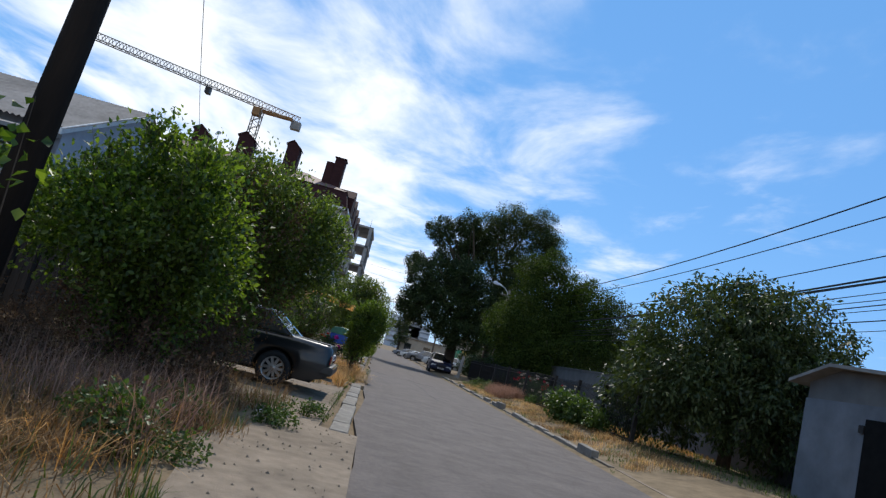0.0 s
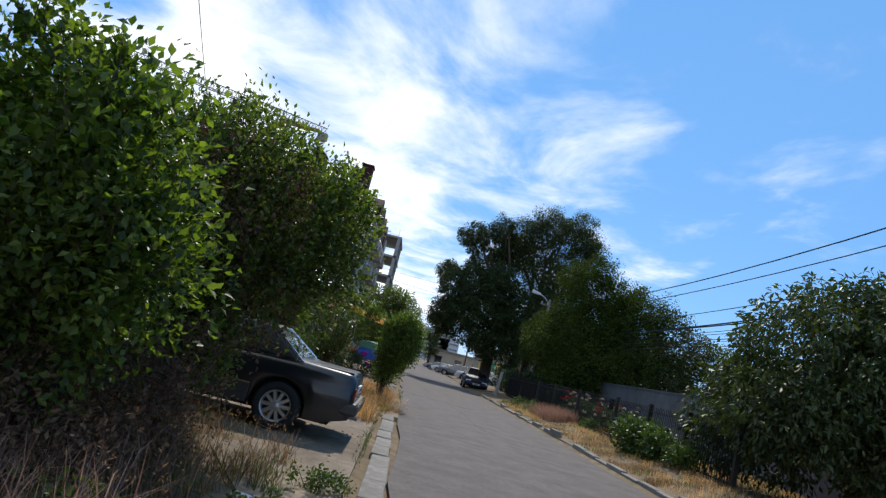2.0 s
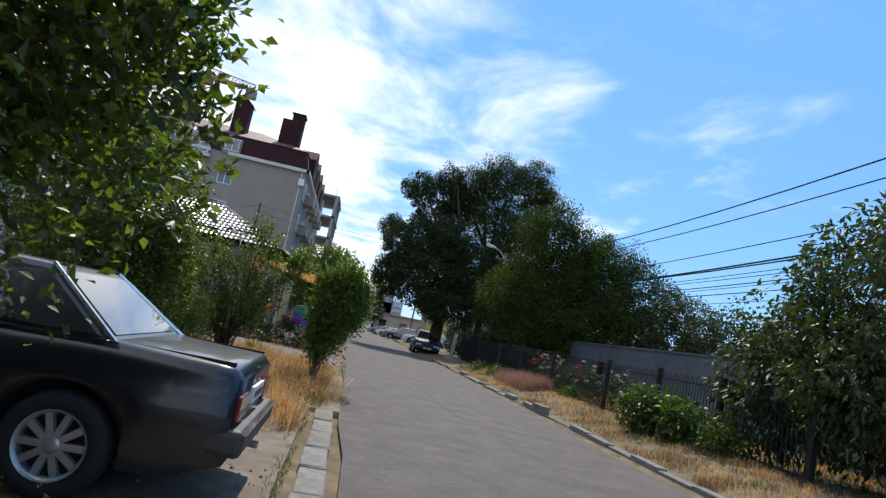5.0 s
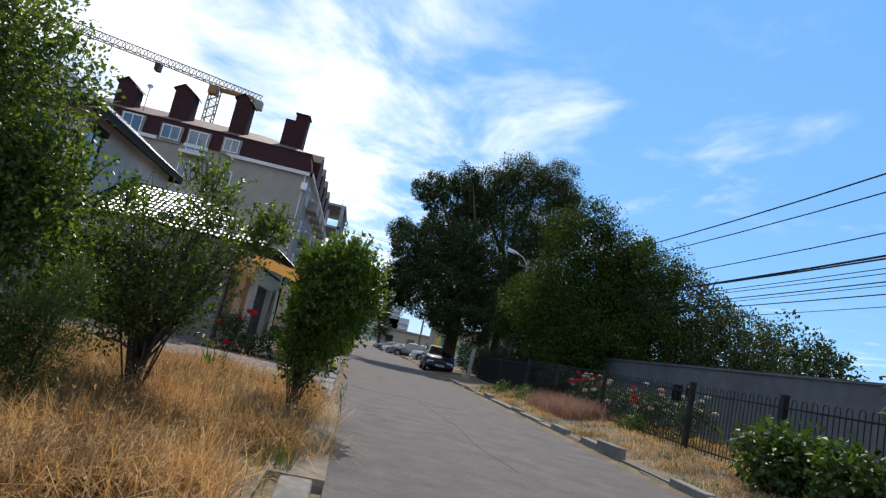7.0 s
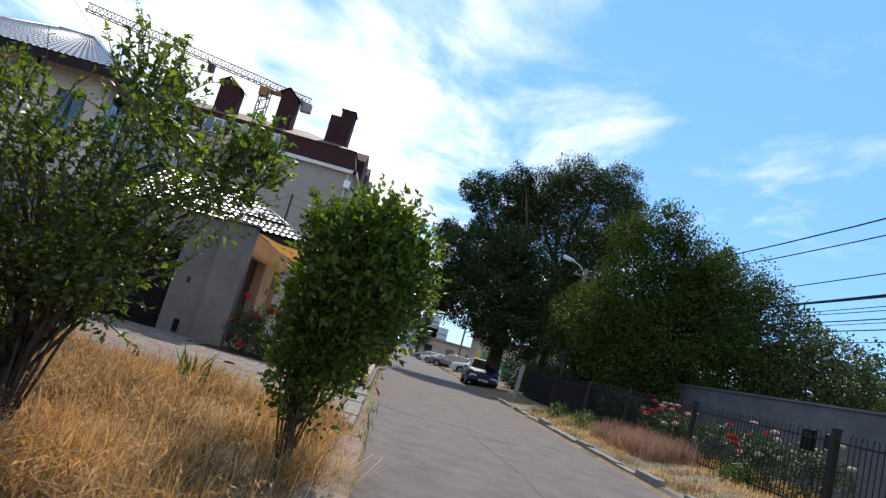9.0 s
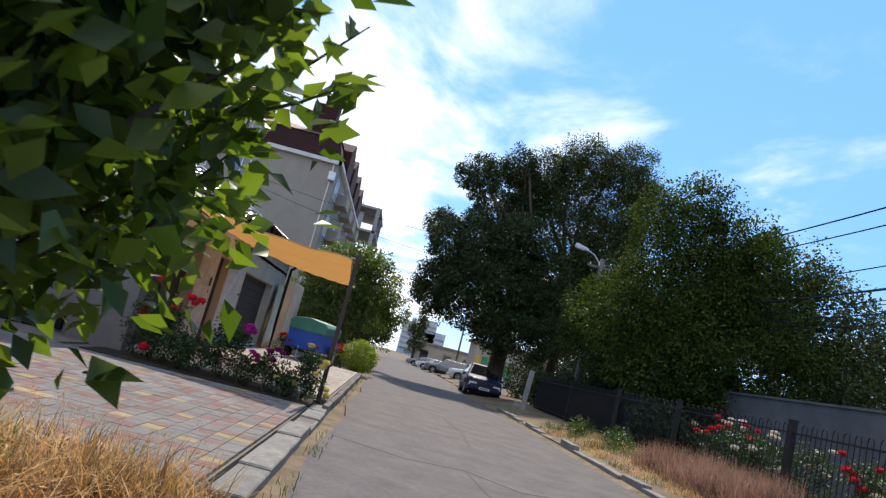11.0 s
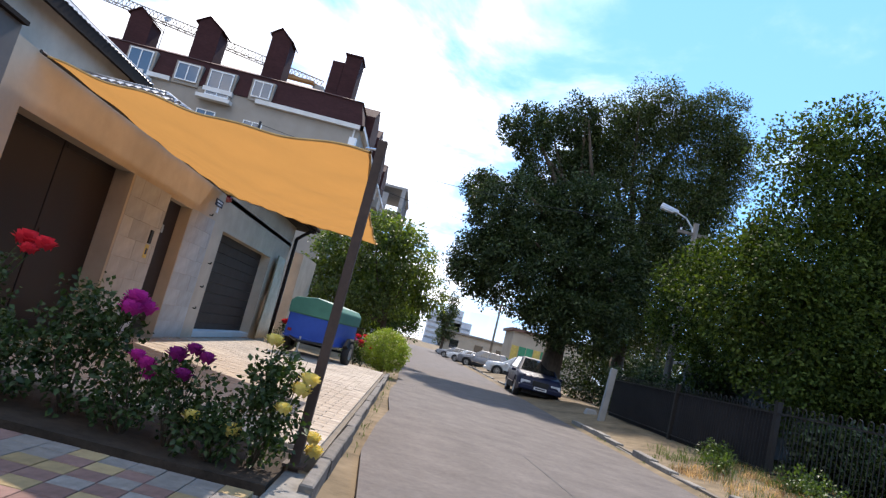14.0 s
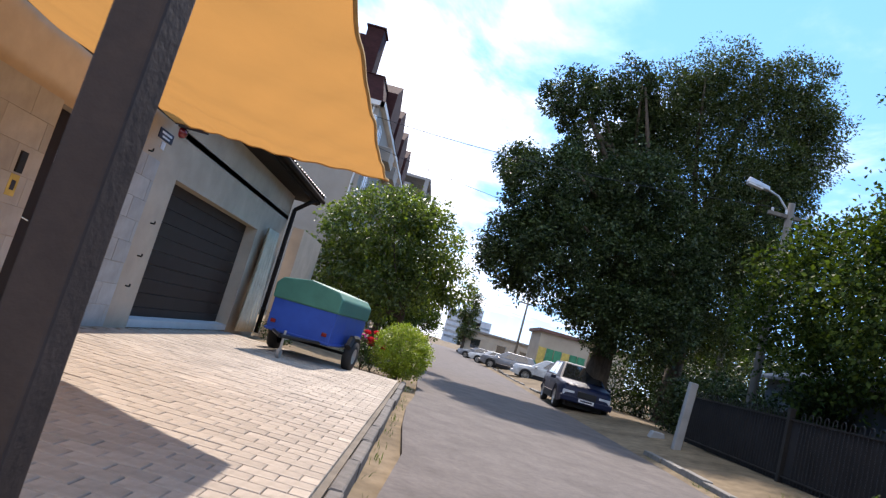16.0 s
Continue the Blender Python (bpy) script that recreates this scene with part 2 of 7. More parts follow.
def cloud(blobs, n, clump, inner=0.35, per=60, tall=1.0):
    """Leaf places in clumps near the skin of some ellipsoids; returns places, outward ways and clump centres."""
    b = np.array(blobs, float)
    share = (b[:, 3] * b[:, 4] + b[:, 4] * b[:, 5] + b[:, 3] * b[:, 5])
    share /= share.sum()
    pos, out, cen = [], [], []
    for row, f in zip(b, share):
        k = max(int(n * f / per), 3)
        u = unit(rng.normal(0, 1, (k, 3)))
        rad = np.where(rng.random(k) < inner, rng.uniform(0.25, 0.8, k), rng.uniform(0.8, 1.08, k))
        c = row[:3] + u * row[3:] * rad[:, None]
        cl = clump * rng.uniform(0.55, 1.35, k)
        q = unit(rng.normal(0, 1, (k, per, 3))) * np.cbrt(rng.random((k, per, 1))) * np.array([1, 1, tall])
        p = c[:, None] + q * cl[:, None, None]
        pos.append(p.reshape(-1, 3)); out.append((unit(q) * 0.7 + u[:, None] * 0.5).reshape(-1, 3)); cen.append(c)
    return np.concatenate(pos), np.concatenate(out), np.concatenate(cen)


def tree(name, label, base, trunk_h, trunk_r, blobs, n, size, material, bark, clump=0.7, limbs=9, width=0.32, inner=0.35, per=60, group="", droop=0.25, lean=(0, 0), category="tree", tall=1.0, shift=0.0):
    """A tapered trunk, limbs that reach into the crown, and a crown of leaf clumps. Blobs are given in the world."""
    base = Vector(base) + Vector((0, shift, 0))
    blobs = [(b[0], b[1] + shift, *b[2:]) for b in blobs]
    t = thing(name, label, category, pose(*base), group)
    rel = [(b[0] - base.x, b[1] - base.y, b[2] - base.z, *b[3:]) for b in blobs]
    pos, out, cen = cloud(rel, n, clump, inner, per, tall)
    keep = pos[:, 2] > 0.02
    pos, out = pos[keep], out[keep]
    top = Vector((lean[0], lean[1], trunk_h))
    f = Form()
    pts = [Vector((0, 0, -0.1)), Vector((lean[0] * 0.2 + 0.03, lean[1] * 0.2, trunk_h * 0.35)), Vector((lean[0] * 0.6 - 0.03, lean[1] * 0.6, trunk_h * 0.7)), top]
    f.path(pts, [trunk_r * 1.25, trunk_r, trunk_r * 0.85, trunk_r * 0.6], 9)
    part("trunk", f, bark, t, smooth=True)
    pick = rng.choice(len(cen), min(limbs, len(cen)), replace=False)
    for i in pick:
        end = Vector(cen[i])
        if end.z < trunk_h * 0.45:
            continue
        start = top * rng.uniform(0.55, 1.0)
        mid = start.lerp(end, 0.5) + Vector((rng.normal(0, 0.1), rng.normal(0, 0.1), 0.12)) * (end - start).length * 0.6
        r = trunk_r * rng.uniform(0.3, 0.5)
        g = Form().path([start, mid, end], [r, r * 0.6, r * 0.2], 6)
        for _ in range(3):
            j = Vector(cen[rng.integers(len(cen))])
            if (j - end).length < 2.2 * clump + 0.6:
                g.path([mid, mid.lerp(j, 0.6) + Vector((0, 0, 0.05)), j], [r * 0.4, r * 0.25, r * 0.1], 5)
        part("limb", g, bark, t, smooth=True)
    leaf_soup("crown", pos, out, size, material, t, width=width, droop=droop)
    return t


def stems(t, n, spread, h, r, bark):
    """Several thin stems of a shrub, from its foot."""
    for _ in range(n):
        a, k = rng.uniform(0, 2 * math.pi), rng.uniform(0.3, 1.0)
        e = Vector((math.cos(a) * spread * k, math.sin(a) * spread * k, h * rng.uniform(0.7, 1.0)))
        m1 = e * 0.4 + Vector((rng.normal(0, 0.05), rng.normal(0, 0.05), 0.05))
        part("stem", Form().path([Vector((e.x * 0.05, e.y * 0.05, -0.05)), m1, e], [r, r * 0.7, r * 0.25], 6), bark, t, smooth=True)


def sprigs(t, spots, n, length, size, material, bark, rise=1.0):
    """Leafy young shoots that stand out of a crown. Spots are ellipsoids in the world, as for tree()."""
    o = t.matrix_basis.translation
    b = np.array(spots, float)
    k = rng.integers(len(b), size=n)
    u = unit(rng.normal(0, 1, (n, 3)) + np.array([0, 0, 0.9 * rise]))
    p0 = b[k, :3] + u * b[k, 3:] * 0.9 - np.array(o)
    d = unit(u * 0.75 + np.array([0, 0, 0.75 * rise]) + rng.normal(0, 0.22, (n, 3)))
    ln = length * rng.uniform(0.5, 1.25, n)
    bend = rng.normal(0, 0.12, (n, 3))
    g, pos, out = Form(), [], []
    for i in range(n):
        a, e = Vector(p0[i]), Vector(p0[i] + (d[i] + bend[i]) * ln[i])
        m = Vector(p0[i] + d[i] * ln[i] * 0.55)
        g.tube(a, m, 0.006, 0.004, 4, False).tube(m, e, 0.004, 0.0015, 4, False)
        f = rng.uniform(0.1, 1.0, 16)[:, None]
        pos.append(np.where(f < 0.55, p0[i] + d[i] * ln[i] * f, np.array(m) + (np.array(e) - np.array(m)) * (f - 0.55) / 0.45))
        out.append(unit(rng.normal(0, 1, (16, 3)) + d[i] * 0.6))
    part("young_shoot", g, bark, t, kind="stuff")
    leaf_soup("shoot_foliage", np.concatenate(pos), np.concatenate(out), size, material, t, width=0.3, droop=-0.1)


def blades(name, xy, z, h, w, material, parent, label="", lean=0.35, kind="stuff"):
    """Grass blades: a bent strip of three faces each."""
    n = len(xy)
    a = rng.uniform(0, 2 * math.pi, n)
    ln = np.abs(rng.normal(0, lean, n))
    hh = h * rng.uniform(0.45, 1.2, n)
    d = np.stack([np.cos(a), np.sin(a), np.zeros(n)], 1)
    s = np.stack([-np.sin(a + 0.6), np.cos(a + 0.6), np.zeros(n)], 1) * (w * rng.uniform(0.6, 1.3, n))[:, None]
    p = np.stack([xy[:, 0], xy[:, 1], z if np.ndim(z) else np.full(n, z)], 1)
    upv = np.array([0, 0, 1.0])
    m = p + d * (ln * hh * 0.35)[:, None] + upv * (hh * 0.6)[:, None]
    t = p + d * (ln * hh)[:, None] + upv * (hh * np.sqrt(np.maximum(1 - ln ** 2 * 0.5, 0.2)))[:, None]
    v = np.stack([p - s, p + s, m + s * 0.7, m - s * 0.7, t], 1).reshape(-1, 3)
    base = np.arange(n)[:, None] * 5
    loops = (base + np.array([0, 1, 2, 3, 3, 2, 4])).ravel()
    starts = (np.arange(n)[:, None] * 7 + np.array([0, 4])).ravel()
    totals = np.tile([4, 3], n)
    ob = soup(name, v, (loops, starts, totals), material, parent, "", kind)
    return tagged(ob, label, kind=kind)


def scatter(n, x0, x1, y0, y1, tufts=0, sd=0.12, avoid=None):
    if tufts:
        c = np.stack([rng.uniform(x0, x1, tufts), rng.uniform(y0, y1, tufts)], 1)
        xy = c[rng.integers(tufts, size=n)] + rng.normal(0, sd, (n, 2))
    else:
        xy = np.stack([rng.uniform(x0, x1, n), rng.uniform(y0, y1, n)], 1)
    k = (xy[:, 0] > x0) & (xy[:, 0] < x1) & (xy[:, 1] > y0) & (xy[:, 1] < y1)
    if avoid is not None:
        k &= ~avoid(xy)
    return xy[k]

# ---- materials ----
M_ASPHALT = mat("asphalt", (0.135, 0.115, 0.104), (0.092, 0.079, 0.073), scale=14, rough=0.88, bump=0.5, fine=160, stain=0.25, spec=0.2)
M_GROUND = mat("dry_ground", (0.22, 0.165, 0.105), (0.12, 0.09, 0.055), scale=3.2, rough=0.95, bump=0.6, fine=40, stain=0.35, spec=0.1)
M_DIRT = mat("trodden_dirt", (0.265, 0.212, 0.158), (0.17, 0.135, 0.10), scale=5, rough=0.95, bump=0.8, fine=60, stain=0.3, spec=0.1)
M_KERB = mat("concrete_kerb", (0.25, 0.23, 0.20), (0.165, 0.15, 0.13), scale=9, rough=0.9, bump=0.5, fine=90, stain=0.25, rnd=0.12, spec=0.2)
M_DARKKERB = mat("dark_grey_kerb", (0.17, 0.155, 0.14), (0.11, 0.10, 0.09), scale=9, rough=0.9, bump=0.5, fine=90, rnd=0.12, spec=0.2)
M_PLASTER = mat("grey_plaster", (0.185, 0.166, 0.15), (0.145, 0.13, 0.117), scale=2.2, rough=0.92, bump=0.3, fine=120, stain=0.22, spec=0.15)
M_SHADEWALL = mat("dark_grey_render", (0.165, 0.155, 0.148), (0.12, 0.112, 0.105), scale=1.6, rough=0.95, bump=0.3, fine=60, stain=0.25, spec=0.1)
M_FACADE = mat("beige_plaster", (0.54, 0.435, 0.325), (0.43, 0.345, 0.255), scale=1.6, rough=0.9, bump=0.3, fine=120, stain=0.2, spec=0.2)
M_HOUSE = mat("pale_beige_render", (0.56, 0.485, 0.395), (0.46, 0.395, 0.32), scale=1.4, rough=0.92, bump=0.3, fine=110, stain=0.16, spec=0.15)
M_HOUSESTONE = mat("pale_shell_limestone", (0.57, 0.50, 0.415), (0.45, 0.39, 0.325), scale=4, rough=0.92, bump=0.4, fine=70, stain=0.16, rnd=0.16, spec=0.15)
M_STONE = mat("shell_limestone", (0.465, 0.44, 0.40), (0.385, 0.362, 0.326), scale=4, rough=0.92, bump=0.4, fine=70, stain=0.16, rnd=0.11, spec=0.15)
M_APT = mat("apartment_render", (0.34, 0.30, 0.255), (0.285, 0.25, 0.21), scale=0.8, rough=0.92, bump=0.1, fine=20, stain=0.12, spec=0.15)
M_CORNICE = mat("pale_cornice", (0.66, 0.64, 0.61), (0.58, 0.56, 0.53), scale=2, rough=0.85, bump=0.1, stain=0.1, spec=0.2)
M_MANSARD = mat("dark_red_brown_shingle", (0.058, 0.022, 0.022), (0.034, 0.014, 0.014), scale=4, rough=0.85, bump=0.3, fine=14, stain=0.2, spec=0.15, stretch=(1, 1, 3))
M_ROOFFLAT = mat("brown_roof_sheet", (0.16, 0.085, 0.065), (0.12, 0.06, 0.05), scale=1.5, rough=0.7, bump=0.1, stain=0.2)
M_CONCRETE = mat("raw_concrete", (0.34, 0.33, 0.315), (0.25, 0.245, 0.235), scale=1.5, rough=0.92, bump=0.2, stain=0.25, spec=0.15)
M_WINFRAME = mat("white_window_plastic", (0.78, 0.78, 0.77), (0.72, 0.72, 0.71), rough=0.4, bump=0, stain=0.05)
M_DARKFRAME = mat("dark_brown_window_frame", (0.035, 0.026, 0.022), rough=0.4, bump=0.05)
M_GLASS = glassmat("window_glass", (0.05, 0.075, 0.11), 0.05)
M_DARKGLASS = glassmat("dark_glass", (0.018, 0.02, 0.022), 0.05)
M_ROOFTILE = mat("glossy_brown_metal_tile", (0.17, 0.145, 0.13), (0.12, 0.10, 0.092), scale=3, rough=0.34, bump=0.06, fine=30, stain=0.15, spec=0.9, coat=0.7)
M_SOFFIT = mat("dark_brown_soffit", (0.03, 0.021, 0.017), rough=0.75, bump=0.1, spec=0.1)
M_BROWNDOOR = mat("dark_brown_sheet_door", (0.030, 0.019, 0.016), (0.022, 0.014, 0.012), scale=3, rough=0.5, bump=0.05, stain=0.2, spec=0.25)
M_GATE = mat("black_gate_steel", (0.006, 0.0055, 0.0055), (0.010, 0.009, 0.008), scale=5, rough=0.7, bump=0.15, stain=0.2, spec=0.1)
M_IRON = mat("black_fence_iron", (0.018, 0.018, 0.019), (0.03, 0.024, 0.02), scale=20, rough=0.5, metal=0.3, bump=0.15, stain=0.2)
# dark tone that stands in for the shade behind the far fence bars
M_FENCESHADE = mat("fence_shade_tone", (0.035, 0.03, 0.027), (0.022, 0.019, 0.018), scale=2, rough=0.85, bump=0.1, stain=0.3, spec=0.1)
M_POSTSTEEL = mat("dark_brown_painted_steel", (0.072, 0.047, 0.036), (0.05, 0.033, 0.026), scale=18, rough=0.65, bump=0.15, stain=0.25, spec=0.2)
M_BARK = mat("brown_bark", (0.12, 0.09, 0.065), (0.06, 0.045, 0.033), scale=14, rough=0.95, bump=0.9, fine=45, stain=0.25, spec=0.1, stretch=(1, 1, 0.35))
M_DARKPOLE = mat("tarred_pole_wood", (0.035, 0.026, 0.02), (0.018, 0.014, 0.012), scale=9, rough=0.9, bump=0.7, fine=40, stain=0.3, stretch=(1, 1, 0.12), spec=0.15)
M_GREYPOLE = mat("weathered_pole", (0.22, 0.19, 0.16), (0.14, 0.12, 0.10), scale=9, rough=0.9, bump=0.5, stretch=(1, 1, 0.2))
M_ASBESTOS = mat("grey_asbestos_sheet", (0.30, 0.275, 0.25), (0.21, 0.19, 0.17), scale=2.5, rough=0.95, bump=0.3, stain=0.3, spec=0.1)
M_PALEWALL = mat("pale_blue_white_wall", (0.40, 0.42, 0.46), (0.34, 0.36, 0.40), scale=2, rough=0.9, bump=0.15, stain=0.12, spec=0.15)
M_WHITEBOARD = mat("white_board", (0.70, 0.70, 0.69), rough=0.7, bump=0.1, stain=0.1)
M_DARKWOOD = mat("dark_fence_boards", (0.05, 0.035, 0.026), (0.03, 0.021, 0.017), scale=8, rough=0.9, bump=0.5, rnd=0.2, stretch=(1, 1, 0.2), spec=0.15)
M_SAIL = mat("orange_shade_cloth", (0.50, 0.265, 0.08), (0.37, 0.19, 0.055), scale=1.6, rough=0.9, bump=0.45, fine=90, stain=0.3, spec=0.1)
M_SAILHEM = mat("sail_hem", (0.62, 0.36, 0.12), rough=0.9, bump=0.2, stain=0.1)
M_WIRE = mat("black_cable", (0.02, 0.02, 0.022), rough=0.6, bump=0)
M_LAMP = mat("grey_lamp_housing", (0.55, 0.56, 0.57), rough=0.45, metal=0.3, bump=0.05, stain=0.1)
M_CRANE = mat("faded_yellow_crane_steel", (0.20, 0.17, 0.13), (0.15, 0.125, 0.10), scale=0.6, rough=0.7, bump=0)
M_CRANEBOX = mat("orange_crane_counterweight", (0.30, 0.15, 0.05), rough=0.6, bump=0)
M_RUBBER = mat("black_rubber", (0.022, 0.022, 0.022), rough=0.85, bump=0.2, stain=0.15)
M_ALLOY = mat("silver_alloy", (0.52, 0.51, 0.49), rough=0.35, metal=0.7, bump=0, stain=0.12)
M_CHROME = mat("chrome_trim", (0.75, 0.75, 0.75), rough=0.12, metal=1.0, bump=0, stain=0.03)
M_CARBLACK = mat("black_blue_car_paint", (0.009, 0.010, 0.012), (0.007, 0.008, 0.010), scale=2, rough=0.32, bump=0, stain=0.1, spec=0.4, coat=0.5)
M_CLADDING = mat("grey_brown_car_cladding", (0.05, 0.046, 0.042), rough=0.5, bump=0.05, stain=0.2)
M_SUVBLUE = mat("dark_blue_car_paint", (0.005, 0.010, 0.036), (0.004, 0.008, 0.03), scale=2, rough=0.5, bump=0, stain=0.05, coat=0.1, spec=0.25)
M_CARWHITE = mat("silver_white_car_paint", (0.62, 0.62, 0.61), rough=0.3, bump=0, stain=0.05, coat=0.8)
M_CARGREY = mat("grey_car_paint", (0.20, 0.21, 0.23), rough=0.3, bump=0, stain=0.05, coat=0.8)
M_REDLIGHT = mat("red_lamp_plastic", (0.22, 0.012, 0.012), rough=0.2, bump=0, stain=0.1, coat=0.6)
M_CLEARLIGHT = mat("clear_lamp_plastic", (0.6, 0.62, 0.65), rough=0.15, bump=0, stain=0.05, coat=0.6)
M_PLATE = mat("white_plate", (0.72, 0.72, 0.72), rough=0.5, bump=0, stain=0.08)
M_DARKINK = mat("dark_lettering", (0.03, 0.035, 0.06), rough=0.6, bump=0)
M_TRAILER = mat("blue_trailer_sheet", (0.020, 0.075, 0.36), (0.016, 0.06, 0.30), scale=4, rough=0.45, bump=0.1, stain=0.15)
M_TARP = mat("green_tarpaulin", (0.045, 0.17, 0.125), (0.035, 0.135, 0.10), scale=4, rough=0.55, bump=0.35, fine=9, stain=0.15)
M_CURTAIN = mat("cream_canvas", (0.68, 0.58, 0.42), (0.55, 0.46, 0.33), scale=5, rough=0.95, bump=0.35, fine=60, stain=0.2, spec=0.1)
M_GREENFENCE = mat("green_sheet_fence", (0.05, 0.27, 0.14), rough=0.6, bump=0.1, rnd=0.15)
M_YELLOWPANEL = mat("yellow_panel", (0.65, 0.48, 0.12), rough=0.6, bump=0.1)
M_FARWALL = mat("far_beige_wall", (0.46, 0.39, 0.30), (0.38, 0.32, 0.25), scale=0.7, rough=0.9, bump=0.05, stain=0.12)
M_FARHIGH = mat("far_highrise", (0.50, 0.53, 0.58), scale=0.2, rough=0.9, bump=0, stain=0.1)
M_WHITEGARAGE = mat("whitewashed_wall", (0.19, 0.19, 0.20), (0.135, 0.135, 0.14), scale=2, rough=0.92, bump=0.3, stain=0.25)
M_TILEGREY = mat("grey_paving", (0.225, 0.20, 0.175), (0.155, 0.138, 0.12), scale=12, rough=0.92, bump=0.4, fine=110, rnd=0.18, stain=0.2, spec=0.15)
M_TILERED = mat("red_paving", (0.225, 0.135, 0.11), (0.165, 0.098, 0.08), scale=12, rough=0.92, bump=0.4, fine=110, rnd=0.18, stain=0.2, spec=0.15)
M_TILEYELLOW = mat("yellow_paving", (0.31, 0.225, 0.115), (0.24, 0.175, 0.09), scale=12, rough=0.92, bump=0.4, fine=110, rnd=0.15, stain=0.2, spec=0.15)
M_BRICKPAVE = mat("sand_pink_paving", (0.405, 0.342, 0.275), (0.325, 0.275, 0.22), scale=12, rough=0.92, bump=0.4, fine=110, rnd=0.09, stain=0.2, spec=0.15)
M_BRICKPAVE_J = mat("sand_pink_paving_far", (0.405, 0.342, 0.275), (0.325, 0.275, 0.22), scale=12, rough=0.92, bump=0.4, fine=110, island=0.09, stain=0.2, spec=0.15)
M_GROUT = mat("sandy_joint", (0.20, 0.17, 0.135), rough=0.95, bump=0.4, stain=0.2, spec=0.1)
M_SOIL = mat("dark_soil", (0.055, 0.042, 0.032), (0.03, 0.023, 0.018), scale=12, rough=0.95, bump=0.9, fine=45, stain=0.3, spec=0.1)
M_RED = leafmat("red_petal", (0.55, 0.018, 0.03), (0.82, 0.05, 0.075), 0.3, 0.6, 0.2, (1.2, 1.1, 1.1))
M_MAGENTA = leafmat("magenta_petal", (0.42, 0.02, 0.22), (0.62, 0.05, 0.36), 0.3, 0.6, 0.2, (1.2, 1.1, 1.1))
M_PURPLE = leafmat("purple_petal", (0.20, 0.012, 0.13), (0.34, 0.03, 0.22), 0.3, 0.6, 0.2, (1.2, 1.1, 1.1))
M_YELLOW = leafmat("yellow_petal", (0.72, 0.56, 0.10), (0.85, 0.78, 0.34), 0.25, 0.6, 0.2, (1.2, 1.1, 1.1))
M_CREAM = leafmat("cream_petal", (0.62, 0.55, 0.42), (0.8, 0.74, 0.62), 0.25, 0.6, 0.2, (1.2, 1.1, 1.1))
L_HEDGE = leafmat("fresh_shrub_leaf", (0.026, 0.052, 0.011), (0.15, 0.195, 0.035), 0.48, 0.45, 0.38)
L_DARK = leafmat("dull_shrub_leaf", (0.03, 0.048, 0.014), (0.135, 0.165, 0.04), 0.5, 0.42, 0.45)
L_BROWN = leafmat("withered_leaf", (0.075, 0.046, 0.03), (0.17, 0.105, 0.062), 0.3, 0.7, 0.2, (1.2, 1.0, 0.9))
L_BIG = leafmat("dark_tree_leaf", (0.010, 0.021, 0.007), (0.062, 0.084, 0.024), 0.16, 0.5, 0.28)
L_LIGHT = leafmat("light_tree_leaf", (0.010, 0.022, 0.005), (0.085, 0.115, 0.022), 0.25, 0.65, 0.12)
L_ACACIA = leafmat("acacia_leaf", (0.016, 0.027, 0.009), (0.08, 0.098, 0.03), 0.25, 0.5, 0.25)
L_GREY = leafmat("grey_green_leaf", (0.022, 0.036, 0.012), (0.078, 0.095, 0.03), 0.25, 0.48, 0.3)
L_ROSE = leafmat("rose_leaf", (0.014, 0.030, 0.010), (0.050, 0.085, 0.022), 0.25, 0.5, 0.3)
L_YELLOWBUSH = leafmat("golden_green_leaf", (0.11, 0.16, 0.015), (0.30, 0.34, 0.03), 0.35)
L_WEED = leafmat("weed_leaf", (0.032, 0.055, 0.014), (0.085, 0.125, 0.03), 0.32, 0.5, 0.3)
G_DRY = leafmat("dry_straw", (0.26, 0.135, 0.045), (0.64, 0.38, 0.14), 0.4, 0.7, 0.2, (1.3, 1.1, 0.8))
G_PALE = leafmat("pale_straw", (0.34, 0.22, 0.095), (0.66, 0.47, 0.23), 0.38, 0.7, 0.2, (1.3, 1.1, 0.85))
G_GREEN = leafmat("green_grass", (0.035, 0.055, 0.014), (0.11, 0.14, 0.035), 0.3, 0.6)
G_PINK = leafmat("reddish_dry_grass", (0.15, 0.09, 0.066), (0.36, 0.235, 0.18), 0.35, 0.8, 0.1, (1.3, 1.1, 0.95))
G_BROWN = leafmat("brown_dry_grass", (0.12, 0.078, 0.042), (0.29, 0.19, 0.10), 0.3, 0.8, 0.1, (1.3, 1.1, 0.85))

# ---- ground, road, kerbs ----
def ground_height(x, y):
    right = np.clip((x - 5.3) / 2.0, 0, 1)
    left = np.clip((-0.3 - x) / 3.0, 0, 1)
    h = np.where(x > 5.2, 0.06 + 0.26 * right * right * (3 - 2 * right), np.where(x < -0.1, 0.0 + 0.06 * left, -0.06))
    h = np.where((x < -0.1) & (y > 25.5) & (y < 52), -0.05, h)
    bump = 0.025 * np.sin(x * 2.1 + y * 0.7) * np.sin(y * 1.3 - x * 0.4)
    return h + np.where((x > 5.6) | (x < -1.2), bump, 0)


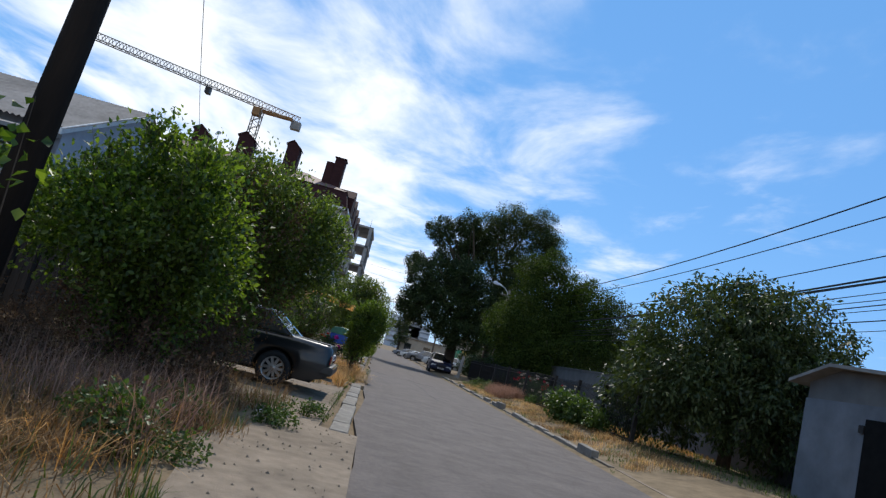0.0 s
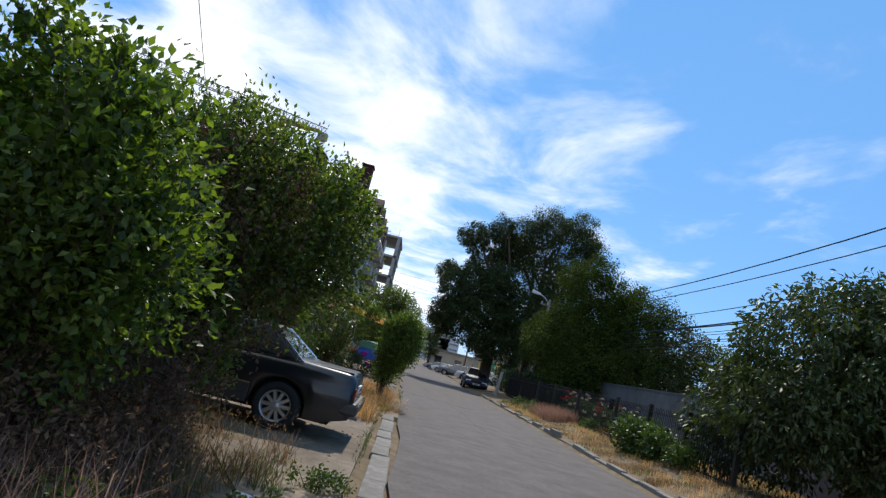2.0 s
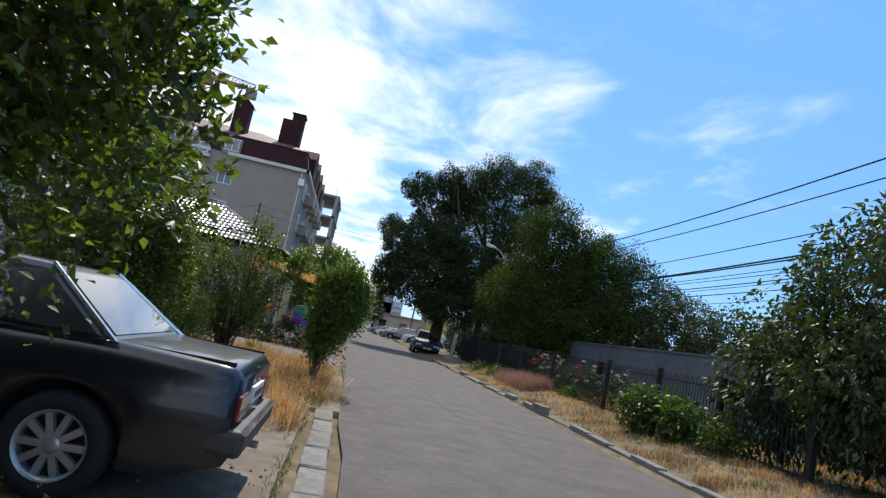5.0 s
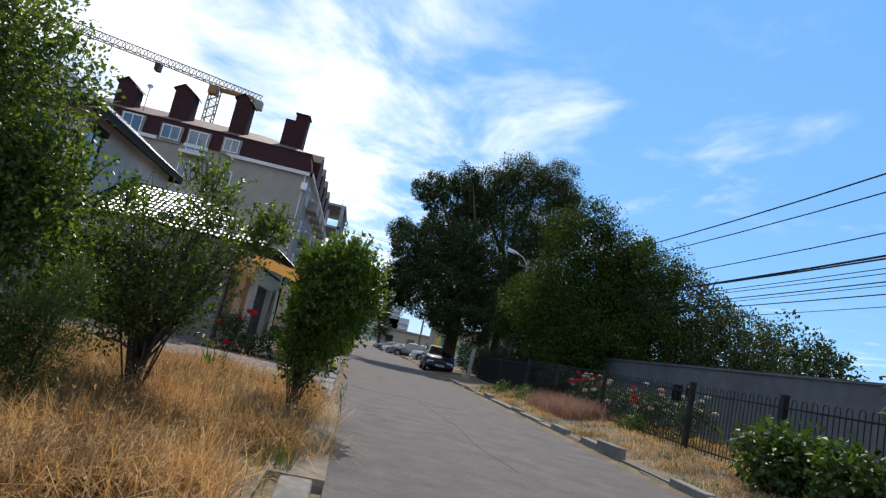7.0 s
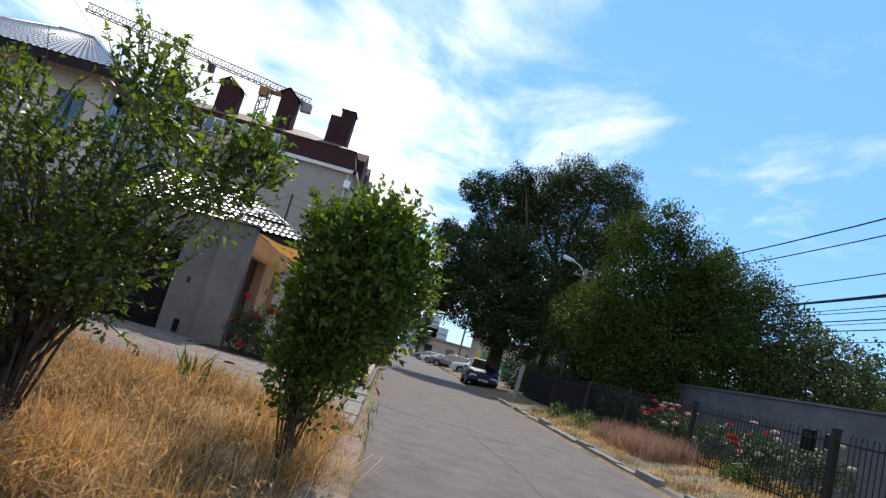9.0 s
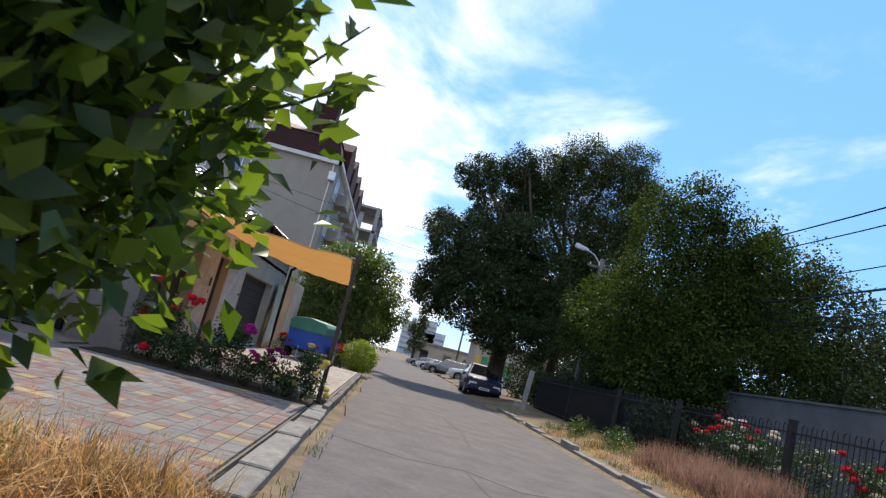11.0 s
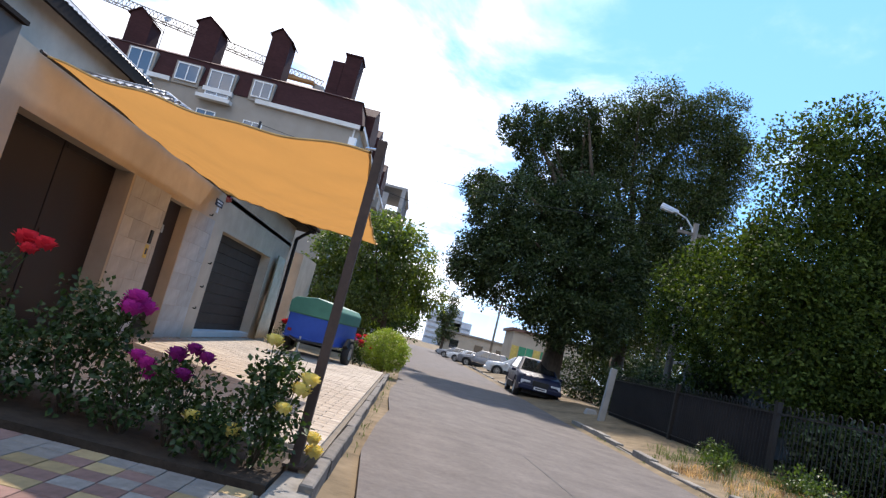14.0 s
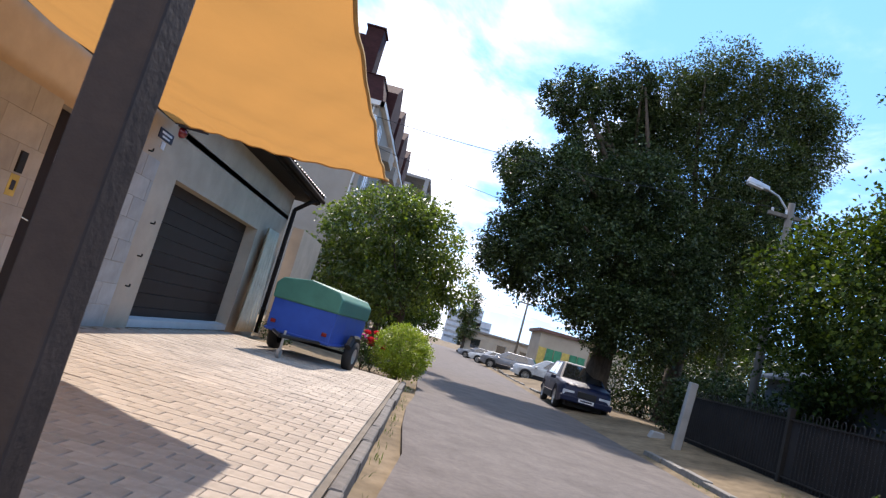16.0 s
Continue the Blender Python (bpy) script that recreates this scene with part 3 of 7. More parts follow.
gx = np.concatenate([[-2500, -800, -250, -90, -50, -35], np.arange(-28, -6, 2.0), np.arange(-6, 10.01, 0.4), np.arange(11, 30, 2.0), [36, 50, 90, 250, 800, 2500]])
gy = np.concatenate([[-2500, -800, -200, -60, -25], np.arange(-12, 62, 0.5), np.arange(64, 120, 4.0), [135, 170, 250, 400, 900, 3500]])
X, Y = np.meshgrid(gx, gy, indexing="ij")
Z = ground_height(X, Y)
nx, ny = X.shape
vs = np.stack([X, Y, Z], -1).reshape(-1, 3)
ii = (np.arange(nx - 1)[:, None] * ny + np.arange(ny - 1)[None]).reshape(-1, 1)
loops = (ii + np.array([0, ny, ny + 1, 1])).ravel()
tagged(soup("ground", vs, (loops, np.arange(len(ii)) * 4, np.full(len(ii), 4)), M_GROUND, None), "dry sandy ground with sparse grass", "ground", kind="structure")

f = Form()
N = 60
left_edge = [(0.22 + 0.05 * math.sin(i * 1.7) + 0.03 * math.sin(i * 4.1), -30 + i * 2.0) for i in range(N)]
right_edge = [(5.18 + 0.03 * math.sin(i * 2.3), -30 + i * 2.0) for i in range(N)]
poly = left_edge + [(-3, 92), (-9, 150), (14, 150), (8.5, 92)] + right_edge[::-1]
f.prism(poly, "z", -0.2, 0.0)
struct("road", f, M_ASPHALT, "worn grey asphalt lane with thin cracks", "road")
# cracks sealed with darker bitumen
M_CRACK = mat("bitumen_crack", (0.045, 0.043, 0.042), rough=0.8, bump=0.3)
f = Form()
for pts in (((0.3, 29.5), (1.2, 29.1), (2.0, 29.3), (2.6, 28.7), (3.1, 28.9)), ((2.0, 29.3), (2.15, 27.4), (2.35, 25.2), (2.3, 23.0), (2.5, 21.4)), ((2.3, 36.5), (2.5, 34.0), (2.4, 32.0))):
    for (ax_, ay_), (bx_, by_) in zip(pts, pts[1:]):
        d = Vector((bx_ - ax_, by_ - ay_, 0)); s = Vector((-d.y, d.x, 0)).normalized() * 0.012
        f.hexa([(ax_ - s.x, ay_ - s.y, -0.01), (bx_ - s.x, by_ - s.y, -0.01), (bx_ + s.x, by_ + s.y, -0.01), (ax_ + s.x, ay_ + s.y, -0.01)],
               [(ax_ - s.x, ay_ - s.y, 0.003), (bx_ - s.x, by_ - s.y, 0.003), (bx_ + s.x, by_ + s.y, 0.003), (ax_ + s.x, ay_ + s.y, 0.003)])
struct("road_crack", f, M_CRACK, "dark crack lines in the asphalt", "crack")

# trodden dirt in front of the parked car and along the left edge
f = Form()
dirt = [(0.24, -8), (0.26, 9.8), (-0.26, 9.9), (-0.26, 18.8), (0.2, 18.8), (0.2, 24.5), (-0.05, 24.5), (-0.3, 18.9), (-1.6, 17.0), (-5.5, 15.8), (-5.5, 12.4), (-1.9, 11.8), (-1.0, 9.8), (-1.2, 7.7), (-0.7, 4.2), (-0.5, -8)]
f.prism(dirt, "z", -0.1, 0.035)
struct("dirt_apron", f, M_DIRT, "bare trodden earth with small stones", "dirt")
f = Form()
f.prism([(5.16, -8), (5.22, 13.6), (5.7, 13.8), (6.4, 11.2), (7.6, 7.2), (7.6, -8)], "z", -0.1, 0.07)
struct("gravel_apron", f, M_DIRT, "pale gravel in front of the garage", "gravel")


def kerb_row(name, label, x0, x1, y0, y1, step, z1, material, jitter=0.012):
    f = Form().box(x0 + 0.02, x1 - 0.02, y0, y1, -0.12, z1 - 0.03)
    base = struct(name, f, M_GROUT, label, "kerb")
    shapes = []
    for k in range(4):
        g = Form()
        c = 0.012
        L = step - 0.016
        g.hexa([(x0, 0, -0.12), (x1, 0, -0.12), (x1, L, -0.12), (x0, L, -0.12)], [(x0, 0, z1 - c), (x1, 0, z1 - c), (x1, L, z1 - c), (x0, L, z1 - c)])
        g.hexa([(x0, 0, z1 - c), (x1, 0, z1 - c), (x1, L, z1 - c), (x0, L, z1 - c)], [(x0 + c, c, z1), (x1 - c, c + 0.01 * k, z1), (x1 - c, L - c, z1), (x0 + c, L - c - 0.008 * k, z1)])
        shapes.append(g.mesh("slab"))
    y, i = y0, 0
    while y < y1 - 0.3:
        ob = part("slab", shapes[i % 4], material, base)
        ob.matrix_basis = pose(rng.normal(0, jitter), y, rng.normal(0, jitter * 0.7), rng.normal(0, 0.5), rng.normal(0, 0.8), rng.normal(0, 0.4))
        y += step; i += 1


kerb_row("kerb_left", "row of flat concrete kerb slabs by the dirt", -0.12, 0.13, 9.8, 18.7, 0.89, 0.045, M_KERB, 0.008)
kerb_row("kerb_left_low", "sunken concrete kerb slabs at the paving", -0.28, 0.0, 25.6, 31.6, 0.95, 0.05, M_KERB, 0.02)
kerb_row("kerb_drive", "narrow grey kerb along the paved drive", -0.1, 0.0, 31.72, 45.0, 0.98, 0.1, M_DARKKERB, 0.005)
kerb_row("kerb_right", "low worn concrete kerb along the verge", 5.14, 5.30, 13.8, 45.0, 0.98, 0.115, M_KERB, 0.006)
kerb_row("kerb_right_far", "concrete kerb beside the parked cars", 5.3, 5.5, 60.0, 90.0, 1.0, 0.10, M_KERB, 0.015)

# ---- house with garages: walls ----
PZ = 0.12  # the paving at the house
f = Form()
XF, XB = -4.1, -4.5
for y0, y1, z0, z1 in ((32.9, 33.75, 0, 3.12), (33.75, 36.5, 2.6, 3.12), (36.5, 37.93, 0, 3.12), (37.93, 38.95, 2.57, 3.12), (38.95, 40.98, 0, 3.12), (40.98, 45.55, 2.5, 3.12), (45.55, 47.7, 0, 3.12), (40.55, 47.7, 3.12, 3.66)):
    f.box(XB, XF, y0, y1, z0 - 0.1, z1)
struct("wall_garage_front", f, M_FACADE, "beige plastered garage front with three openings", "wall")
struct("wall_garage_end", Form().box(-10.5, XB - 0.003, 47.3, 47.7, -0.1, 3.66), M_FACADE, "plain plastered end wall", "wall")
struct("wall_yard", Form().box(-5.45, XB - 0.003, 32.9, 33.2, -0.1, 3.06).box(XB - 0.003, -3.74, 32.55, 32.897, -0.1, 3.06).box(-14.0, -5.45, 32.9, 33.2, 2.4, 3.06).box(-14.0, -8.9, 32.9, 33.2, -0.1, 2.4), M_PLASTER, "smooth grey plastered yard wall", "wall")
struct("wall_coping", Form().box(-14.0, -4.5, 32.83, 33.26, 3.06, 3.10).box(-4.5, -3.68, 32.5, 32.9, 3.06, 3.10), M_SOFFIT, "dark metal coping on the yard wall", "trim")
struct("wall_house_front", Form().box(-20, -12.95, 38.3, 38.7, -0.1, 7.5).box(-12.95, -11.95, 38.3, 38.7, -0.1, 4.9).box(-12.95, -11.95, 38.3, 38.7, 6.55, 7.5).box(-11.95, -11.3, 38.3, 38.7, -0.1, 7.5), M_HOUSE, "beige stone-faced upper wall of the house", "wall")
struct("wall_house_side", Form().box(-11.7, -11.3, 40.15, 48.9, -0.1, 7.5).box(-11.7, -11.3, 38.703, 40.15, -0.1, 4.85).box(-11.7, -11.3, 38.703, 40.15, 6.75, 7.5), M_HOUSE, "plain beige plastered side wall of the house", "wall")
struct("house_back", Form().box(-20, -11.7, 48.6, 48.9, -0.1, 7.5).box(-20, -19.7, 38.7, 48.6, -0.1, 7.5), M_PLASTER, "plain back walls of the house", "wall")
struct("drive_base", Form().box(-4.1, -0.11, 32.75, 45.0, -0.15, 0.085), M_GROUT, "sandy bed of the paved drive", "pavement")
struct("yard_base", Form().box(-9.0, -0.3, 25.4, 31.45, -0.15, 0.035).box(-9.0, -4.1, 31.45, 32.9, -0.15, 0.035), M_GROUT, "sandy bed of the coloured paving", "pavement")
struct("flower_bed", Form().box(-4.0, -0.3, 31.62, 32.74, -0.1, 0.06), M_SOIL, "dark dry soil of the rose bed", "bed")
struct("wall_pillar", Form().box(-4.05, -3.75, 48.3, 51.0, -0.1, 2.95), M_FACADE, "short plastered wall beyond the garage", "wall")


def tile_roof(name, label, corners, rows, cols, material):
    """Wavy metal tiles on one sloped quad: corners low-left, low-right, high-right, high-left."""
    a, b, c, d = (Vector(p) for p in corners)
    nrm = (b - a).cross(d - a).normalized()
    nu, nv = cols * 6, rows * 2
    verts, faces = [], []
    for j in range(nv + 1):
        v = j / nv
        step = 0.03 * (1 if j % 2 == 0 else 0.25)
        vv = (j // 2 * 2 + (1.85 if j % 2 else 0)) / nv
        for i in range(nu + 1):
            u = i / nu
            p = a.lerp(b, u).lerp(d.lerp(c, u), min(vv, 1))
            verts.append(p + nrm * (0.035 * abs(math.sin(math.pi * cols * u)) + step + 0.03))
    for j in range(nv):
        for i in range(nu):
            k = j * (nu + 1) + i
            faces.append((k, k + 1, k + nu + 2, k + nu + 1))
    return part("tile_sheet", Form().add(verts, faces), material, None, smooth=False)


def hip_roof(name, label, x0, x1, y0, y1, z, zr, rx0, rx1, ry0, ry1, rows):
    r = thing(name, label, "roof", kind="structure")
    c = [(x0, y0, z), (x1, y0, z), (x1, y1, z), (x0, y1, z)]
    rid = [(rx0, ry0, zr), (rx1, ry0, zr), (rx1, ry1, zr), (rx0, ry1, zr)]
    for i in range(4):
        j = (i + 1) % 4
        w = (Vector(c[j]) - Vector(c[i])).length
        t = tile_roof("tile_sheet", "", (c[i], c[j], rid[j], rid[i]), rows, max(int(w / 0.24), 4), M_ROOFTILE)
        t.parent = r
    part("roof_deck", Form().hexa([(a, b, e - 0.02) for a, b, e in c], [(a, b, e - 0.01) for a, b, e in rid]), M_SOFFIT, r)
    g = Form()
    for i in range(4):
        g.tube(Vector(c[i]) + Vector((0, 0, 0.05)), Vector(rid[i]) + Vector((0, 0, 0.06)), 0.09, n=8)
        j = (i + 1) % 4
        if (Vector(rid[j]) - Vector(rid[i])).length > 0.2:
            g.tube(Vector(rid[i]) + Vector((0, 0, 0.06)), Vector(rid[j]) + Vector((0, 0, 0.06)), 0.09, n=8)
    part("ridge_cap", g, M_ROOFTILE, r, smooth=True)
    f = Form()
    f.box(x0, x1, y0 - 0.03, y0, z - 0.3, z + 0.03).box(x0, x1, y1, y1 + 0.03, z - 0.3, z + 0.03)
    f.box(x1, x1 + 0.03, y0, y1, z - 0.3, z + 0.03).box(x0 - 0.03, x0, y0, y1, z - 0.3, z + 0.03)
    part("fascia", f, M_SOFFIT, r)
    part("soffit", Form().box(x0, x1, y0, y1, z - 0.06, z - 0.03), M_SOFFIT, r)
    return r


def slope_roof(a, b, c, d, parent):
    """Pressed metal tiles on one sloped face with its eave from a to b and its top from d to c; c and d may be one point."""
    a, b, c, d = Vector(a), Vector(b), Vector(c), Vector(d)
    eu = (b - a).normalized()
    nrm = eu.cross(c - a).normalized()
    ev = nrm.cross(eu)
    width, height, foot, head = (b - a).length, (c - a).dot(ev), (d - a).dot(eu), (c - a).dot(eu)
    rows, tw = int(height / 0.35), 0.235
    us = np.arange(min(0, foot), max(width, head) + 0.04, tw / 6)
    verts, faces, n = [], [], len(us)
    for j in range(rows):
        for k, lift in ((0.0, 0.05), (0.97, 0.004)):
            v = height * (j + k) / rows
            lo, hi = foot * v / height, width + (head - width) * v / height
            for u in us:
                w = min(max(u, lo), hi)
                verts.append(a + eu * w + ev * v + nrm * (0.04 * abs(math.sin(math.pi * u / tw)) + lift + 0.02))
    for j in range(rows * 2 - 1):
        for i in range(n - 1):
            q = j * n + i
            if (verts[q] - verts[q + 1]).length + (verts[q + n] - verts[q + n + 1]).length > 0.004:
                faces.append((q, q + 1, q + n + 1, q + n))
    part("tile_sheet", Form().add(verts, faces), M_ROOFTILE, parent)


# the garages: a flat roof behind the parapet, then a hip roof with its eave across the drive side
struct("flat_roof", Form().box(-11.25, -4.52, 33.25, 40.5, 2.9, 3.04), M_ROOFFLAT, "flat sheet roof behind the garage parapet", "roof")
gr_roof = thing("garage_roof", "glossy dark metal-tile hip roof over the garages", "roof", kind="structure")
EZ, RZ = 3.86, 5.80
RA, RB, RC, RD = (-11.25, 40.45, EZ), (-3.64, 40.45, EZ), (-7.6, 44.0, RZ), (-11.25, 44.0, RZ)
RF, RG = (-3.5, 48.3, EZ), (-11.25, 48.3, EZ)
slope_roof(RA, RB, RC, RD, gr_roof)
slope_roof(RB, RF, RC, RC, gr_roof)
slope_roof(RF, RG, RD, RC, gr_roof)
part("roof_deck", Form().add([RA, RB, RC, RD, RF, RG], [(0, 1, 2, 3), (1, 4, 2), (4, 5, 3, 2), (1, 0, 5, 4)]), M_SOFFIT, gr_roof, m=pose(0, 0, -0.02))
g = Form()
for p0, p1 in ((RB, RC), (RC, RD), (RF, RC)):
    g.tube(Vector(p0) + Vector((0, 0, 0.05)), Vector(p1) + Vector((0, 0, 0.06)), 0.05, n=8)
part("ridge_cap", g, M_ROOFTILE, gr_roof, smooth=True)
for x0, x1, y, dz in ((-6.6, -4.9, 41.3, 0.47), (-8.7, -6.9, 41.0, 0.3)):
    part("snow_guard", Form().tube((x0, y, EZ + dz + 0.14), (x1, y, EZ + dz + 0.14), 0.035, n=6).tube((x0, y, EZ + dz + 0.05), (x1, y, EZ + dz + 0.05), 0.025, n=6), M_SOFFIT, gr_roof)
part("fascia", Form().box(-11.2, -3.66, 40.47, 40.52, 3.1, EZ).box(-3.6, -3.55, 40.5, 48.25, EZ - 0.16, EZ).box(-11.2, -3.55, 48.25, 48.3, EZ - 0.16, EZ), M_SOFFIT, gr_roof)
part("soffit", Form().box(-4.1, -3.6, 40.52, 48.25, EZ - 0.2, EZ - 0.16).box(-11.2, -4.1, 47.7, 48.25, EZ - 0.2, EZ - 0.16), M_SOFFIT, gr_roof)
part("flashing", Form().hexa([(-11.29, 38.75, 3.0), (-10.95, 38.75, 3.0), (-10.95, 44.0, 5.8), (-11.29, 44.0, 5.8)], [(-11.29, 38.75, 3.5), (-11.2, 38.75, 3.5), (-11.2, 44.0, 6.05), (-11.29, 44.0, 6.05)]), M_SOFFIT, gr_roof)
hip_roof("house_roof", "dark metal-tile roof with wide eaves", -20.5, -10.75, 37.5, 49.4, 7.42, 10.0, -16.5, -15.0, 42.8, 46.0, 14)

# ---- apartment block ----
def apartment_window(parent, x, z, w, h, y, face="y"):
    win = thing("window", "", "", pose(x, y, z) if face == "y" else pose(x, y, z, 0, 0, 90))
    for key in ("label", "category"):
        if key in win:
            del win[key]
    win.parent = parent
    f = Form()
    t = 0.065
    f.box(-w / 2, w / 2, -0.06, 0.02, -h / 2, -h / 2 + t).box(-w / 2, w / 2, -0.06, 0.02, h / 2 - t, h / 2)
    f.box(-w / 2, -w / 2 + t, -0.06, 0.02, -h / 2 + t, h / 2 - t).box(w / 2 - t, w / 2, -0.06, 0.02, -h / 2 + t, h / 2 - t).box(-t / 2, t / 2, -0.06, 0.02, -h / 2 + t, h / 2 - t)
    part("frame", f, M_WINFRAME, win)
    for s in (-1, 1):
        part("pane", Form().box(min(s * t / 2, s * (w / 2 - t)), max(s * t / 2, s * (w / 2 - t)), -0.02, 0.0, -h / 2 + t, h / 2 - t), M_GLASS, win)
    return win


apt = thing("apartment_building", "beige rendered apartment block with dark red mansard roof", "apartment building", pose(-16.5, 69.3, 0))
AX0, AX1, AY1, AE = -10.5, 9.93, 26.0, 13.95   # local: wall from x0 to x1, depth, eave height
part("wall", Form().box(AX0, AX1, 0, AY1, -0.2, AE), M_APT, apt)
f = Form()
f.hexa([(AX0, -0.1, AE), (AX1 + 0.1, -0.1, AE), (AX1 + 0.1, AY1, AE), (AX0, AY1, AE)], [(AX0, 0.35, 15.75), (AX1 - 0.4, 0.35, 15.75), (AX1 - 0.4, AY1, 15.75), (AX0, AY1, 15.75)])
part("mansard", f, M_MANSARD, apt)
part("roof", Form().hexa([(AX0, 0.25, 15.75), (AX1 - 0.3, 0.25, 15.75), (AX1 - 0.3, AY1, 15.75), (AX0, AY1, 15.75)], [(AX0, 6.5, 18.0), (AX1 - 6.0, 6.5, 18.0), (AX1 - 6.0, AY1 - 4, 18.0), (AX0, AY1 - 4, 18.0)]), M_ROOFFLAT, apt)
f = Form()
for a, b in ((AX0, -5.0), (-4.7, -3.2), (-0.9, 1.1), (2.7, AX1 + 0.25)):
    f.box(a, b, -0.3, 0.0, AE - 0.28, AE + 0.02)
f.box(AX1, AX1 + 0.3, -0.3, AY1, AE - 0.28, AE + 0.02)
part("cornice", f, M_CORNICE, apt)
for cx, w, zb, zt, peak in ((-7.6, 1.7, 15.3, 18.35, True), (-2.75, 1.75, 15.3, 18.95, True), (2.4, 1.45, 15.5, 19.45, True), (7.2, 1.9, 15.3, 19.75, False)):
    ch = Form()
    y0 = 2.2 if peak else 2.6
    if peak:
        ch.prism([(cx - w / 2, zb), (cx + w / 2, zb), (cx + w / 2, zt), (cx - w * 0.1, zt + 0.75), (cx - w / 2, zt + 0.35)], "y", y0, y0 + 1.6)
    else:
        ch.box(cx - w / 2, cx - w * 0.05, y0, y0 + 1.6, zb, zt - 0.65).box(cx - w * 0.05, cx + w / 2 + 0.1, y0, y0 + 1.6, zb, zt)
    c = part("chimney", ch, M_MANSARD, apt, bevel=0.03)
    cap = Form()
    if peak:
        cap.hexa([(cx - w * 0.62, y0 - 0.1, zt + 0.2), (cx - w * 0.1, y0 - 0.1, zt + 0.76), (cx - w * 0.1, y0 + 1.7, zt + 0.76), (cx - w * 0.62, y0 + 1.7, zt + 0.2)],
                 [(cx - w * 0.62, y0 - 0.1, zt + 0.28), (cx - w * 0.1, y0 - 0.1, zt + 0.84), (cx - w * 0.1, y0 + 1.7, zt + 0.84), (cx - w * 0.62, y0 + 1.7, zt + 0.28)])
        cap.hexa([(cx - w * 0.1, y0 - 0.1, zt + 0.76), (cx + w * 0.62, y0 - 0.1, zt - 0.1), (cx + w * 0.62, y0 + 1.7, zt - 0.1), (cx - w * 0.1, y0 + 1.7, zt + 0.76)],
                 [(cx - w * 0.1, y0 - 0.1, zt + 0.84), (cx + w * 0.62, y0 - 0.1, zt - 0.02), (cx + w * 0.62, y0 + 1.7, zt - 0.02), (cx - w * 0.1, y0 + 1.7, zt + 0.84)])
    else:
        cap.box(cx - w * 0.1, cx + w / 2 + 0.2, y0 - 0.1, y0 + 1.7, zt, zt + 0.1)
    part("chimney_cap", cap, M_MANSARD, c)
# windows: a mansard row with dormers, then wall rows
for x, w, h, z, dorm in ((-5.5, 1.6, 1.7, 14.5, True), (-2.2, 1.5, 1.2, 14.55, False), (0.1, 1.6, 1.75, 14.3, True), (2.9, 1.25, 1.15, 14.65, False)):
    box = part("dormer", Form().box(x - w / 2 - 0.16, x + w / 2 + 0.16, -0.14, 1.0, z - h / 2 - 0.25, z + h / 2 + 0.1), M_APT, apt)
    if dorm:
        part("balcony", Form().box(x - w / 2 - 0.35, x + w / 2 + 0.35, -0.75, -0.16, z - h / 2 - 0.4, z - h / 2 - 0.15), M_CORNICE, apt)
    apartment_window(apt, x, z, w, h, -0.2)
for z in (11.7, 8.7, 5.7, 2.7):
    for x in (-5.7, -3.3, -0.3, 2.9):
        if z > 11 and x == -3.3:
            continue
        apartment_window(apt, x, z, 1.3, 1.45, -0.01)
# the long side: bays, balconies and a broken roof line
for y in (2.2, 7.0, 12.0, 17.5, 22.5):
    for z in (12.2, 9.2, 6.2, 3.2):
        apartment_window(apt, AX1 + 0.01, z, 1.5, 1.6, y, "x")
for y in (4.6, 9.4, 14.6, 20.0):
    for z in (11.3, 8.3, 5.3):
        part("balcony", Form().box(AX1, AX1 + 0.95, y - 1.3, y + 1.3, z, z + 0.95), M_APT, apt, bevel=0.03)
    part("gable", Form().prism([(y - 1.7, AE), (y + 1.7, AE), (y + 1.7, 15.8), (y, 16.9), (y - 1.7, 15.8)], "x", AX1 - 2.0, AX1 + 0.35), M_MANSARD, apt)
f = Form()
f.box(AX1 - 0.5, AX1 - 0.0, -0.45, -0.02, 12.35, 13.0)
part("air_conditioner", f, M_WINFRAME, apt, "white air conditioner box", bevel=0.03)
part("downpipe", Form().tube((AX1 - 0.35, -0.08, 0), (AX1 - 0.35, -0.08, AE - 0.3), 0.06), M_CORNICE, apt)
an = thing("roof_antenna", "thin roof antenna on the apartment block", "antenna", pose(-22.3, 71.5, 16.1))
part("mast", Form().tube((0, 0, 0), (0, 0, 2.6), 0.03, n=5), M_IRON, an)
part("dish", Form().lathe([(0.02, 0), (0.18, 0.06), (0.26, 0.16)], 10, pose(0, 0, 2.55, 60, 0, 20)), M_LAMP, an)

# unfinished concrete frame behind it
uf = thing("unfinished_building", "unfinished grey concrete frame with bare rebar", "building", pose(-10.5, 106, 0))
for z in np.arange(2.6, 19.0, 3.2):
    part("floor_slab", Form().box(-7, 5.6, 0, 12, z, z + 0.3), M_CONCRETE, uf)
for x in (-6.8, -2.8, 1.2, 5.2):
    for y in (0.2, 5.5, 11.4):
        part("column", Form().box(x - 0.25, x + 0.25, y - 0.2, y + 0.3, -0.2, 18.6), M_CONCRETE, uf)
part("infill_wall", Form().box(-6.9, 3.4, 0.4, 0.6, 0, 17.9), M_CONCRETE, uf)
f = Form()
for i in range(26):
    x, y = -6.5 + 12 * rng.random(), 12 * rng.random()
    f.tube((x, y, 18.8), (x + rng.normal(0, 0.12), y, 20.0 + 0.8 * rng.random()), 0.03, n=4)
part("rebar", f, M_IRON, uf, kind="stuff")

